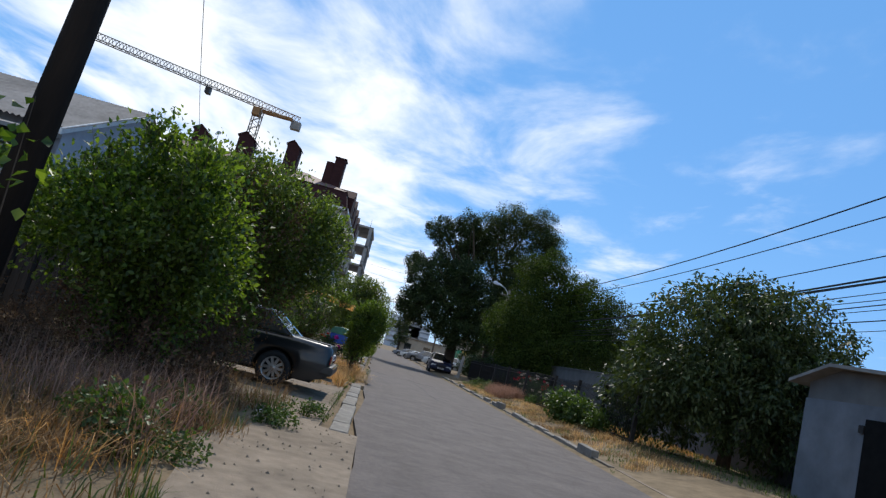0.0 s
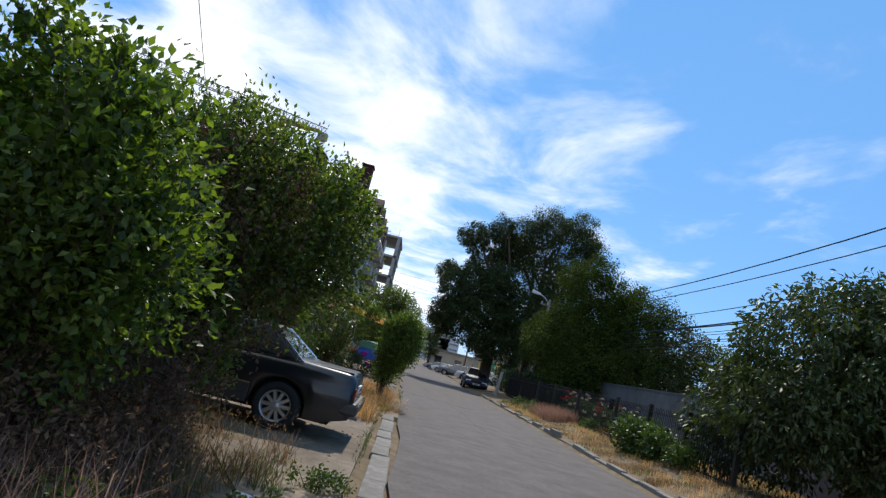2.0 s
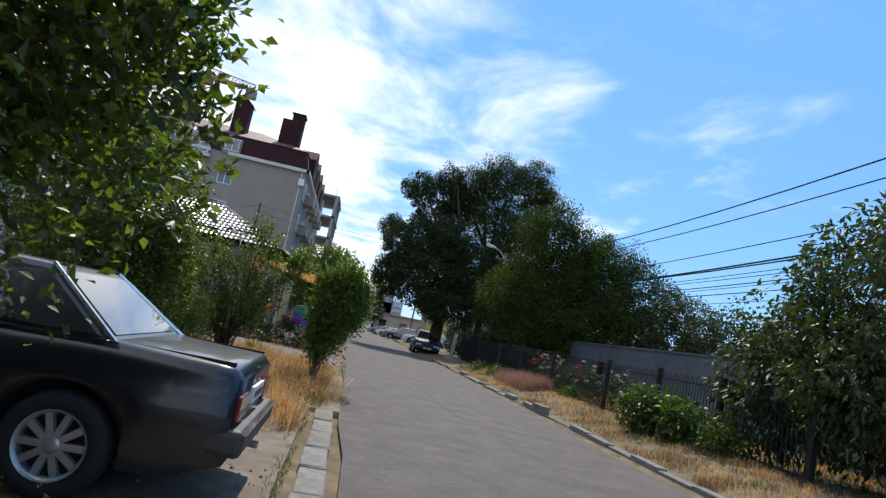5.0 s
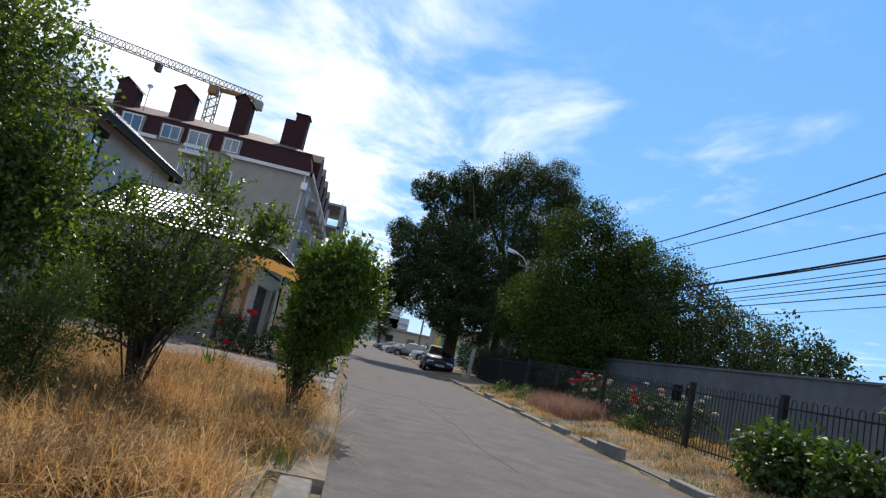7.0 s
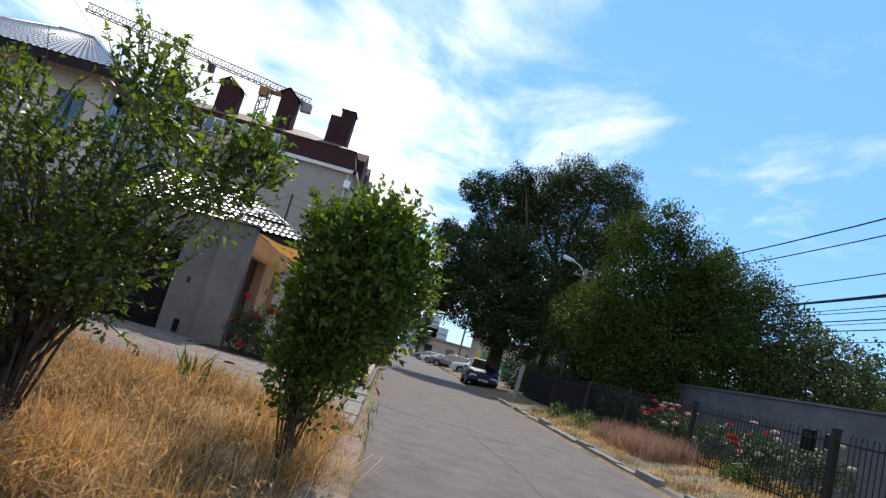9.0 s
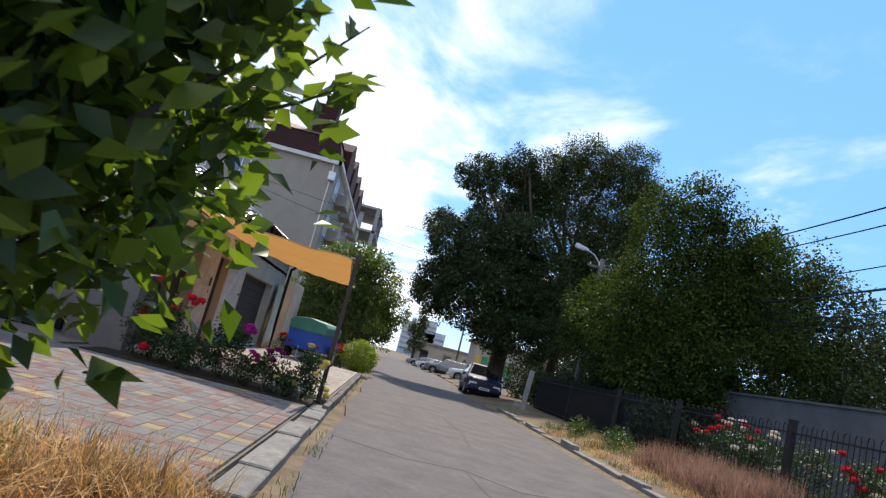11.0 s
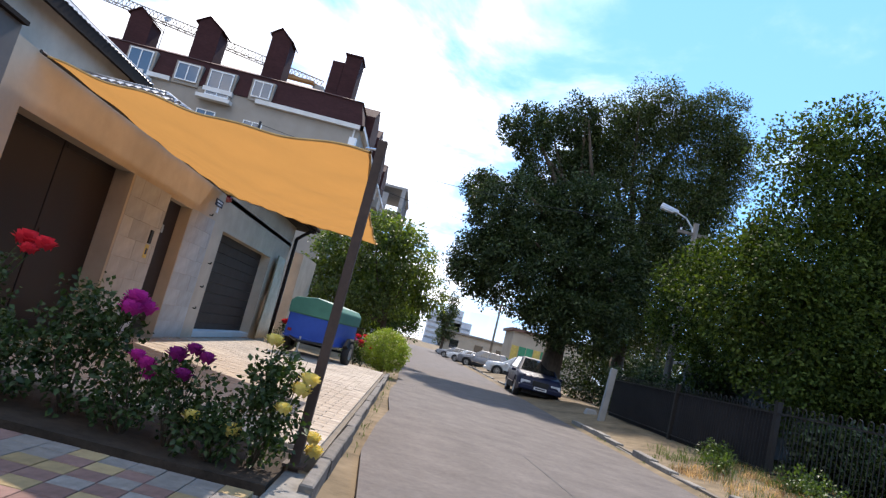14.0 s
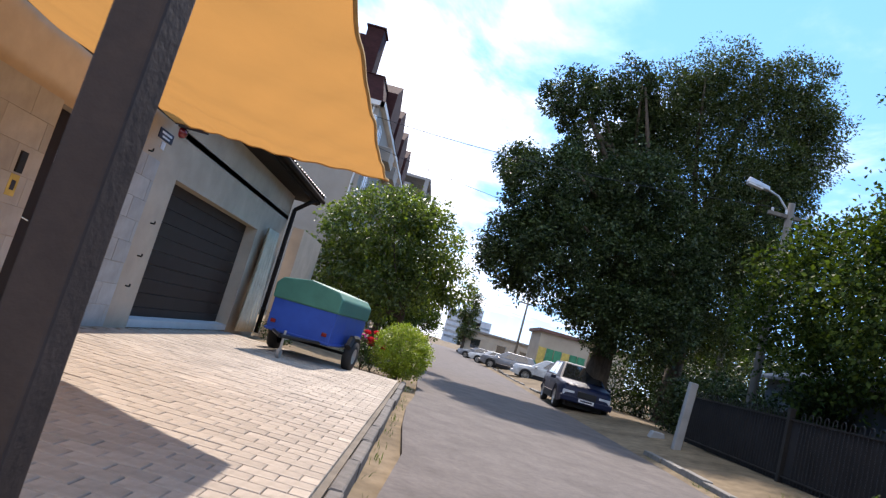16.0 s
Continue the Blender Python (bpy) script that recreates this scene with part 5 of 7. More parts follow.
def car(name, label, m, paint, kind="sedan", category="car", rim_r=0.205, group=""):
    """Built with its nose towards +x, its middle at the origin. Side outline with wheel arches, raked cabin, glass, lamps and wheels."""
    c = thing(name, label, category, m, group)
    if kind == "sedan":
        L, W, r, fw, rw = 4.74, 1.74, 0.315, 1.38, -1.42
        top = [(2.37, 0.62), (2.33, 0.74), (1.2, 0.90), (-1.55, 0.95), (-2.33, 0.93), (-2.37, 0.86), (-2.36, 0.42), (-2.25, 0.30)]
        bottom = 0.24
        belt, roof = [(1.22, 0.89), (-1.62, 0.94)], [(0.42, 1.34), (-1.06, 1.33)]
        wt = 0.58
    else:
        L, W, r, fw, rw = 4.7, 1.86, 0.365, 1.42, -1.40
        top = [(2.35, 0.60), (2.28, 0.92), (1.15, 1.06), (-2.2, 1.10), (-2.33, 1.02), (-2.35, 0.55), (-2.22, 0.34)]
        bottom = 0.28
        belt, roof = [(1.2, 1.04), (-2.2, 1.09)], [(0.35, 1.64), (-1.7, 1.62)]
        wt = 0.62
    ar = r + 0.055

    hw = W / 2

    def lower(x):
        for cx in (fw, rw):
            if abs(x - cx) < ar:
                return max(r + math.sqrt(ar * ar - (x - cx) ** 2), bottom)
        return bottom + 0.10 * max(0.0, (abs(x) - 2.0) / 0.35)
    tops = sorted([p for p in top if p[1] > 0.58 or p[0] > 2.3])
    txs, tzs = [p[0] for p in tops], [p[1] for p in tops]
    xs = sorted(set([-2.36, -2.3, -2.2, -2.0, 2.0, 2.2, 2.3, 2.35] + list(np.linspace(-1.9, 1.9, 20).round(3)) + [round(cx + ar * k, 3) for cx in (fw, rw) for k in (-1.001, -0.98, -0.9, -0.75, -0.5, -0.25, 0, 0.25, 0.5, 0.75, 0.9, 0.98, 1.001)]))
    xs = [x for x in xs if -2.37 <= x <= 2.36]
    vs, fs = [], []
    for x in xs:
        zt, zl = float(np.interp(x, txs, tzs)), lower(x)
        taper = (0.06 if kind == "sedan" else 0.13) * max(0.0, (abs(x) - 1.75) / 0.62) ** 2
        zs = max(zt - 0.10, zl + 0.02)
        for yy, zz in ((hw - 0.03, zl), (hw, min(max(zl + 0.01, 0.56), zs)), (hw - 0.015, max(zl + 0.015, zs - 0.12)), (hw - 0.045, max(zl + 0.02, zs)), (hw - 0.09, zt - 0.02), (hw - 0.16, zt)):
            vs.append((x, yy - taper, zz))
        for yy, zz in ((hw - 0.16, zt), (hw - 0.09, zt - 0.02), (hw - 0.045, max(zl + 0.02, zs)), (hw - 0.015, max(zl + 0.015, zs - 0.12)), (hw, min(max(zl + 0.01, 0.56), zs)), (hw - 0.03, zl)):
            vs.append((x, -yy + taper, zz))
    for i in range(len(xs) - 1):
        for k in range(11):
            q = i * 12 + k
            fs.append((q, q + 1, q + 13, q + 12))
    fs += [tuple(range(11, -1, -1)), tuple(range((len(xs) - 1) * 12, len(xs) * 12))]
    part("body", Form().add(vs, fs), paint, c, smooth=True)
    part("underbody", Form().box(-2.1, 2.1, -hw + 0.3, hw - 0.3, 0.2, 0.7), M_RUBBER, c)
    (bx1, bz1), (bx0, bz0) = belt
    (rx1, rz1), (rx0, rz0) = roof
    wb = hw - 0.08
    B = [(bx0, -wb, bz0 - 0.02), (bx1, -wb, bz1 - 0.02), (bx1, wb, bz1 - 0.02), (bx0, wb, bz0 - 0.02)]
    T = [(rx0, -wt, rz0), (rx1, -wt, rz1), (rx1, wt, rz1), (rx0, wt, rz0)]
    part("cabin", Form().hexa(B, T), paint, c, bevel=0.05)
    for i, (cuts, nm) in enumerate((([(0.20, 0.54), (0.57, 0.80)], "side_window"), ([(0.06, 0.94)], "windscreen"), ([(0.20, 0.43), (0.46, 0.80)], "side_window"), ([(0.06, 0.94)], "rear_window"))):
        j = (i + 1) % 4
        for u0, u1 in cuts:
            part(nm, pane_on(B[i], B[j], T[j], T[i], u0, u1, 0.12, 0.90), M_DARKGLASS, c)
    for s in (-1, 1):
        part("side_moulding", Form().box(rw + ar + 0.02, fw - ar - 0.02, s * hw - 0.005 if s > 0 else s * hw - 0.025, s * hw + 0.025 if s > 0 else s * hw + 0.005, 0.27, 0.52), M_CLADDING if kind == "sedan" else M_RUBBER, c, bevel=0.01)
        part("side_strip", Form().box(rw + ar + 0.02, fw - ar - 0.02, s * hw + s * 0.022 - 0.006, s * hw + s * 0.022 + 0.006, 0.515, 0.535), M_CHROME, c)
        if kind == "sedan":
            part("rear_quarter_moulding", Form().box(-2.2, rw - ar - 0.02, s * (hw - 0.09) - 0.02, s * (hw - 0.09) + 0.02, 0.34, 0.52), M_CLADDING, c, bevel=0.01)
        for nm, x0, zz, hgt, mt in (("tail_lamp", -2.36, 0.68, 0.16, M_REDLIGHT), ("headlamp", 2.31, 0.64, 0.16, M_CLEARLIGHT)):
            sx = math.copysign(1, x0)
            part(nm, Form().box(min(x0, x0 + sx * 0.03), max(x0, x0 + sx * 0.03), min(s * 0.42, s * (hw - 0.12)), max(s * 0.42, s * (hw - 0.12)), zz - hgt / 2, zz + hgt / 2), mt, c, bevel=0.012)
        part("mirror", Form().box(0.78, 0.95, min(s * (hw - 0.02), s * (hw + 0.16)), max(s * (hw - 0.02), s * (hw + 0.16)), 0.95, 1.07), paint, c, bevel=0.03)
        part("door_handle", Form().box(-0.32, -0.14, s * (hw - 0.015) - 0.012, s * (hw - 0.015) + 0.012, 0.80, 0.83), M_CHROME, c)
        for x in (fw, rw):
            wheel(c, x, s * (hw - 0.115), r, rim_r, s)
    part("rear_bumper", Form().box(-2.46, -2.2, -hw + 0.05, hw - 0.05, 0.40, 0.57), M_CLADDING if kind == "sedan" else M_RUBBER, c, bevel=0.04)
    part("bumper_trim", Form().box(-2.47, -2.3, -hw + 0.07, hw - 0.07, 0.545, 0.565), M_CHROME, c)
    part("front_bumper", Form().box(2.2, 2.44, -hw + 0.05, hw - 0.05, 0.36, 0.55), M_CLADDING if kind == "sedan" else paint, c, bevel=0.04)
    part("grille", Form().box(2.30, 2.385, -0.32, 0.32, 0.56, 0.76), M_RUBBER, c, bevel=0.01)
    pl = part("number_plate", Form().box(2.44, 2.455, -0.26, 0.26, 0.42, 0.53), M_PLATE, c)
    part("plate_bar", Form().box(2.455, 2.458, -0.2, 0.2, 0.45, 0.50), M_DARKINK, pl)
    pl = part("number_plate", Form().box(-2.395, -2.37, -0.26, 0.26, 0.66, 0.77), M_PLATE, c)
    part("plate_bar", Form().box(-2.398, -2.395, -0.2, 0.2, 0.69, 0.74), M_DARKINK, pl)
    if kind == "sedan":
        part("exhaust", Form().tube((-2.1, -0.45, 0.27), (-2.44, -0.45, 0.25), 0.03), M_ALLOY, c)
        for s_ in (-1, 1):
            part("lid_seam", Form().box(-2.3, -1.62, s_ * (hw - 0.19) - 0.003, s_ * (hw - 0.19) + 0.003, 0.925, 0.948), M_RUBBER, c)
        for s in (-1, 1):
            part("window_trim", Form().tube((bx0 + 0.02, s * wb, bz0), (rx0, s * wt, rz0), 0.014, n=5).tube((bx0, s * wb, bz0 + 0.0), (bx1, s * wb, bz1), 0.01, n=5), M_CHROME, c)
    return c


car("parked_sedan", "old black saloon car parked nose-in under the shrubs", pose(-2.9, 13.98, 0.03, 0, 0, 180), M_CARBLACK)
car("parked_suv", "dark blue suv parked under the tall tree", pose(5.85, 55.6, 0.0, 0, 0, -92), M_SUVBLUE, "suv", rim_r=0.24)
car("silver_suv", "silver-white suv parked across the kerb", pose(8.2, 74.0, 0.05, 0, 0, 172), M_CARWHITE, "suv", rim_r=0.24)
car("row_car", "dark grey car parked in the far row", pose(6.9, 84.0, 0.0, 0, 0, 165), M_CARGREY, "suv", group="cars in the far row")
car("row_car", "white saloon car parked in the far row", pose(6.3, 91.0, 0.0, 0, 0, 165), M_CARWHITE, "sedan", group="cars in the far row")
car("row_car", "blue-grey saloon car parked in the far row", pose(5.6, 99.0, 0.0, 0, 0, 165), M_CARGREY, "sedan", group="cars in the far row")

# ---- garage doors, entry, stone facing ----
d = thing("garage_door", "dark brown sheet-metal double garage door", "garage door", pose(-4.42, 33.75, PZ), "garage doors")
for k in range(2):
    lf = part("leaf", Form().box(0, 0.05, 0.02 + k * 1.37, 1.365 + k * 1.37, 0, 2.45), M_BROWNDOOR, d, bevel=0.006)
    for z in (0.08, 1.2, 2.3):
        part("rail", Form().box(0.05, 0.06, 0.08 + k * 1.37, 1.3 + k * 1.37, z, z + 0.06), M_BROWNDOOR, lf)
part("handle", Form().box(0.05, 0.10, 1.33, 1.36, 1.0, 1.18), M_IRON, d)
d = thing("roller_door", "dark brown garage door with a pale sill", "garage door", pose(-4.4, 41.0, PZ), "garage doors")
for i in range(10):
    part("panel", Form().box(0, 0.045, 0.0, 4.54, 0.02 + i * 0.232, 0.247 + i * 0.232), M_BROWNDOOR, d, bevel=0.006)
part("sill", Form().box(0.0, 0.3, 0.0, 4.54, -0.02, 0.10), M_CORNICE, d)
d = thing("entry_door", "dark brown steel entry door", "door", pose(-4.35, 37.95, PZ + 0.05))
leaf = part("leaf", Form().box(0, 0.06, 0.0, 0.98, 0, 2.38), M_BROWNDOOR, d, bevel=0.008)
part("door_handle", Form().tube((0.06, 0.16, 1.05), (0.12, 0.16, 1.05), 0.012).tube((0.12, 0.16, 1.05), (0.12, 0.28, 1.03), 0.012), M_CHROME, leaf)
part("peep_plate", Form().box(0.06, 0.066, 0.44, 0.52, 1.72, 1.86), M_ALLOY, leaf)
d = thing("door_bell", "black intercom with a yellow warning tag", "intercom", pose(-4.1, 37.62, 1.5))
part("body", Form().box(0.0, 0.03, -0.05, 0.05, 0.12, 0.34), M_IRON, d, bevel=0.006)
part("tag", Form().box(0.0, 0.012, -0.07, 0.07, -0.12, 0.1), M_YELLOWPANEL, d, "yellow warning tag with dark hand shape", bevel=0.004)
part("tag_mark", Form().box(0.012, 0.016, -0.03, 0.03, -0.06, 0.04), M_DARKINK, d)
d = thing("house_plate", "small dark blue nameplate on the wall", "plate", pose(-4.1, 40.22, 2.86))
part("panel", Form().box(0, 0.015, -0.22, 0.22, -0.07, 0.07), M_DARKINK, d, bevel=0.004)
part("text_bar", Form().box(0.015, 0.018, -0.16, 0.16, 0.01, 0.04).box(0.015, 0.018, -0.12, 0.12, -0.045, -0.02), M_PLATE, d)
part("number_tag", Form().box(0, 0.012, -0.06, 0.06, -0.2, -0.09), M_PLATE, d, bevel=0.004)
d = thing("alarm_siren", "small red alarm siren on the wall", "siren", pose(-4.1, 40.62, 3.05))
part("body", Form().lathe([(0.0, 0.09), (0.05, 0.085), (0.08, 0.05), (0.085, 0.0)], 14, pose(0, 0, 0, 0, 90, 0)), M_REDLIGHT, d, smooth=True)
for y, z in ((40.55, 0.7), (40.6, 1.15), (40.65, 1.65), (39.9, 2.55)):
    k = thing("wall_hook", "small dark steel hook in the wall", "hook", pose(-4.1, y, z), "wall hooks")
    part("pin", Form().tube((0, 0, 0), (0.06, 0, 0), 0.012).tube((0.06, 0, 0), (0.06, 0, 0.04), 0.012), M_IRON, k)
cu = thing("curtain", "hanging sand-coloured canvas curtain beside the garage door", "curtain", pose(-4.0, 45.5, 0.14))
vs, fs = [], []
for j in range(9):
    for i in range(29):
        u, v = i / 28, j / 8
        yy = u * (0.95 + 0.35 * (1 - v)) + 0.35 * v
        vs.append((0.05 + 0.06 * math.sin(u * 34 + v * 2) * (0.5 + 0.5 * (1 - v)) + 0.06 * (1 - v), yy, 2.4 * v))
for j in range(8):
    for i in range(28):
        k = j * 29 + i
        fs.append((k, k + 1, k + 30, k + 29))
ob = part("cloth", Form().add(vs, fs), M_CURTAIN, cu, smooth=True)
ob.modifiers.new("thick", "SOLIDIFY").thickness = 0.006
dp = thing("downpipe", "dark brown downpipe and gutter outlet", "downpipe", pose(-3.95, 47.5, 0.1))
part("pipe", Form().tube((0, 0, 0), (0, 0, 3.2), 0.055, n=10).tube((0, 0, 3.2), (0.42, 0.3, 3.68), 0.055, n=10), M_SOFFIT, dp, smooth=True)
for z in (0.6, 1.9):
    part("clip", Form().tube((0, 0, z), (0, 0, z + 0.04), 0.066, n=10), M_IRON, dp)
gu = thing("gutter", "dark brown half-round roof gutter", "gutter", pose(-3.49, 40.5, 3.80))
part("channel", Form().tube((0, 0, 0), (0, 7.8, 0), 0.06, n=10), M_SOFFIT, gu, smooth=True)

# yard gate in the grey wall
g = thing("yard_gate", "black steel yard gate with two leaves and a plate", "gate", pose(-8.85, 33.1, 0.03))
for k, (x0, x1) in enumerate(((0.05, 1.68), (1.72, 3.35))):
    lf = part("leaf", Form().box(x0, x1, 0, 0.05, 0, 2.32), M_GATE, g, bevel=0.006)
    for a, b, z0, z1 in ((x0 + 0.12, x1 - 0.12, 0.2, 1.0), (x0 + 0.12, x1 - 0.12, 1.15, 2.15)):
        part("panel", Form().box(a, b, -0.02, 0.0, z0, z1), M_GATE, lf, bevel=0.015)
part("gate_frame", Form().box(-0.02, 0.05, -0.06, 0.08, 0, 2.4).box(3.35, 3.42, -0.06, 0.08, 0, 2.4).box(-0.02, 3.42, -0.06, 0.08, 2.34, 2.42), M_GATE, g)
part("handle", Form().tube((1.78, -0.02, 1.0), (1.78, -0.08, 1.0), 0.012).tube((1.78, -0.08, 0.92), (1.78, -0.08, 1.12), 0.014), M_CHROME, g)
pl = part("plate", Form().box(1.28, 1.62, -0.035, -0.02, 1.98, 2.18), M_PLATE, g, "white plate with dark bars")
part("plate_bar", Form().box(1.33, 1.57, -0.039, -0.035, 2.10, 2.14).box(1.38, 1.52, -0.039, -0.035, 2.02, 2.07), M_DARKINK, pl)
bx = thing("wall_switch", "small dark bell box on the grey wall", "bell", pose(-5.05, 32.9, 1.35))
part("body", Form().box(-0.04, 0.04, -0.03, 0, 0, 0.14), M_IRON, bx, bevel=0.006)
bs = thing("wall_bracket", "small dark bracket at the foot of the wall", "bracket", pose(-5.0, 32.9, 0.12))
part("body", Form().box(-0.06, 0.06, -0.08, 0, 0, 0.3), M_GATE, bs, bevel=0.02)
sl = thing("spotlight_camera", "white security lamp on a roof bracket", "lamp", pose(-4.35, 33.3, 2.95))
part("bracket", Form().tube((0, 0, 0), (0, 0, 0.75), 0.015).tube((-0.35, 0, 0.72), (0.35, 0, 0.62), 0.015), M_WINFRAME, sl)
for s in (-1, 1):
    part("lamp_head", Form().lathe([(0.0, 0.0), (0.035, 0.0), (0.06, 0.14), (0.0, 0.15)], 12, pose(s * 0.35, 0, 0.68 - s * 0.05, 120, 0, 30)), M_WINFRAME, sl, smooth=True)

# house windows
def house_window(m, w, h, blind=False):
    k = thing("house_window", "dark brown framed window with dark glass", "window", m, "upper windows")
    t = 0.08
    part("frame", Form().box(-w / 2, w / 2, -0.04, 0.06, -h / 2, -h / 2 + t).box(-w / 2, w / 2, -0.04, 0.06, h / 2 - t, h / 2).box(-w / 2, -w / 2 + t, -0.04, 0.06, -h / 2 + t, h / 2 - t).box(w / 2 - t, w / 2, -0.04, 0.06, -h / 2 + t, h / 2 - t).box(-0.05, 0.05, -0.04, 0.06, -h / 2 + t, h / 2 - t), M_DARKFRAME, k)
    for s in (-1, 1):
        part("pane", Form().box(min(s * 0.05, s * (w / 2 - t)), max(s * 0.05, s * (w / 2 - t)), 0.0, 0.02, -h / 2 + t, h / 2 - t), M_DARKGLASS, k)
    part("sill", Form().box(-w / 2 - 0.1, w / 2 + 0.1, -0.12, 0.05, -h / 2 - 0.08, -h / 2), M_SOFFIT, k)
    if blind:
        part("roller_box", Form().box(-w / 2 - 0.05, w / 2 + 0.05, -0.22, 0.0, h / 2 - 0.02, h / 2 + 0.22), M_SOFFIT, k, bevel=0.03)


house_window(pose(-12.45, 38.36, 5.73), 1.0, 1.64)
house_window(pose(-11.36, 39.43, 5.8, 0, 0, 90), 1.42, 1.88, True)
k = thing("house_downpipe", "dark bent downpipe on the house corner", "downpipe", pose(-13.9, 38.25, 3.2))
part("pipe", Form().path([Vector((0, 0, 0)), Vector((0, 0, 3.2)), Vector((0.2, -0.2, 3.8)), Vector((0.3, -0.4, 4.2))], [0.05] * 4, 8), M_SOFFIT, k, smooth=True)

# ---- shade sail and its post ----
ps = thing("sail_post", "dark brown square steel post of the shade sail", "post", pose(-0.235, 32.25, 0.08))
part("shaft", Form().box(-0.037, 0.037, -0.037, 0.037, -0.1, 2.58), M_POSTSTEEL, ps, bevel=0.006)
part("base_plate", Form().box(-0.08, 0.08, -0.08, 0.08, 0.0, 0.02), M_POSTSTEEL, ps)
part("ring", Form().tube((-0.03, 0, 2.5), (-0.13, 0.06, 2.51), 0.01), M_CHROME, ps)
sail = thing("shade_sail", "sagging orange fabric shade sail over the drive", "shade sail", pose(-4.05, 34.0, 3.1))
c00, c01, c10, c11 = Vector((0, -0.2, 0)), Vector((0, 6.2, 0.0)), Vector((3.72, -1.66, -0.53)), Vector((3.5, 3.5, -0.60))
vs, fs, NU = [], [], 56
for i in range(NU + 1):
    for j in range(NU + 1):
        u, v = i / NU, j / NU
        p = (c00.lerp(c01, v)).lerp(c10.lerp(c11, v), u)
        sag = -0.16 * math.sin(math.pi * u) * (0.4 + 0.6 * math.sin(math.pi * v)) - 0.10 * math.sin(math.pi * v) * u
        pull = 0.28 * math.sin(math.pi * u) * (0.5 - v)
        edge = -0.03 * math.sin(math.pi * v) * u
        wr = 0.016 * math.sin(9 * v + 22 * u * (1 - v)) + 0.012 * math.sin(31 * v - 12 * u) + 0.009 * math.sin(55 * u * v + 4)
        vs.append(p + Vector((edge, pull, sag + wr)))
for i in range(NU):
    for j in range(NU):
        k = i * (NU + 1) + j
        fs.append((k, k + 1, k + NU + 2, k + NU + 1))
mesh_cloth = part("cloth", Form().add(vs, fs), M_SAIL, sail, smooth=True)
nt = M_SAIL.node_tree
tr_, mx_ = nt.nodes.new("ShaderNodeBsdfTranslucent"), nt.nodes.new("ShaderNodeMixShader")
tr_.inputs["Color"].default_value = (0.47, 0.225, 0.062, 1)
mx_.inputs["Fac"].default_value = 0.5
nt.links.new(nt.nodes["Principled BSDF"].outputs[0], mx_.inputs[1]); nt.links.new(tr_.outputs[0], mx_.inputs[2])
nt.links.new(mx_.outputs[0], nt.nodes["Material Output"].inputs["Surface"])
hem = Form()
for i in range(NU):
    hem.tube(vs[i * (NU + 1)], vs[(i + 1) * (NU + 1)], 0.012, n=5, caps=False)
    hem.tube(vs[NU * (NU + 1) + i], vs[NU * (NU + 1) + i + 1], 0.012, n=5, caps=False)
    hem.tube(vs[i * (NU + 1) + NU], vs[(i + 1) * (NU + 1) + NU], 0.012, n=5, caps=False)
part("hem", hem, M_SAILHEM, sail)
part("wall_rail", Form().tube((0.0, -0.3, 0.0), (0.0, 6.3, 0.0), 0.02), M_IRON, sail)

# ---- trailer ----
tl = thing("cargo_trailer", "small blue trailer with green tarpaulin cover", "trailer", pose(-1.95, 44.3, 0.1, 0, 0, 172))
part("box_body", Form().box(-0.62, 0.62, -1.1, 1.1, 0.40, 1.06), M_TRAILER, tl, bevel=0.015)
for z in (0.42, 1.02):
    part("rim_rail", Form().box(-0.64, 0.64, -1.12, 1.12, z, z + 0.035), M_TRAILER, tl, bevel=0.008)
f = Form()
prof = [(-0.65, 1.0), (-0.66, 1.28), (-0.55, 1.40), (0.0, 1.48), (0.55, 1.40), (0.66, 1.28), (0.65, 1.0)]
f.prism(prof, "y", -1.13, 1.13)
part("tarpaulin", f, M_TARP, tl, bevel=0.03)
part("axle", Form().tube((-0.8, 0, 0.29), (0.8, 0, 0.29), 0.03), M_IRON, tl)
for s in (-1, 1):
    wh = part("wheel", Form().lathe([(0.15, -0.08), (0.27, -0.085), (0.29, -0.05), (0.29, 0.05), (0.27, 0.085), (0.15, 0.08)], 22, pose(0, 0, 0, 0, 90, 0)), M_RUBBER, tl, smooth=True, m=pose(s * 0.78, 0, 0.29))
    part("rim", Form().lathe([(0.0, s * 0.05), (0.1, s * 0.05), (0.155, s * 0.08)], 18, pose(0, 0, 0, 0, 90, 0)), M_ALLOY, wh, smooth=True)
    part("mudguard", Form().path([Vector((s * 0.78, -0.36, 0.45)), Vector((s * 0.78, -0.2, 0.62)), Vector((s * 0.78, 0.2, 0.62)), Vector((s * 0.78, 0.36, 0.45))], [0.07] * 4, 6), M_IRON, tl)
    part("marker_lamp", Form().box(s * 0.5 - 0.05, s * 0.5 + 0.05, 1.12, 1.15, 0.55, 0.62), M_REDLIGHT, tl, bevel=0.01)
part("drawbar", Form().tube((-0.45, 1.1, 0.42), (0, 1.9, 0.4), 0.03).tube((0.45, 1.1, 0.42), (0, 1.9, 0.4), 0.03), M_IRON, tl)
part("jockey_wheel", Form().tube((0, 1.7, 0.05), (0, 1.7, 0.5), 0.025).lathe([(0.0, -0.03), (0.08, -0.03), (0.08, 0.03), (0, 0.03)], 12, pose(0, 1.7, 0.1, 0, 90, 0)), M_ALLOY, tl)

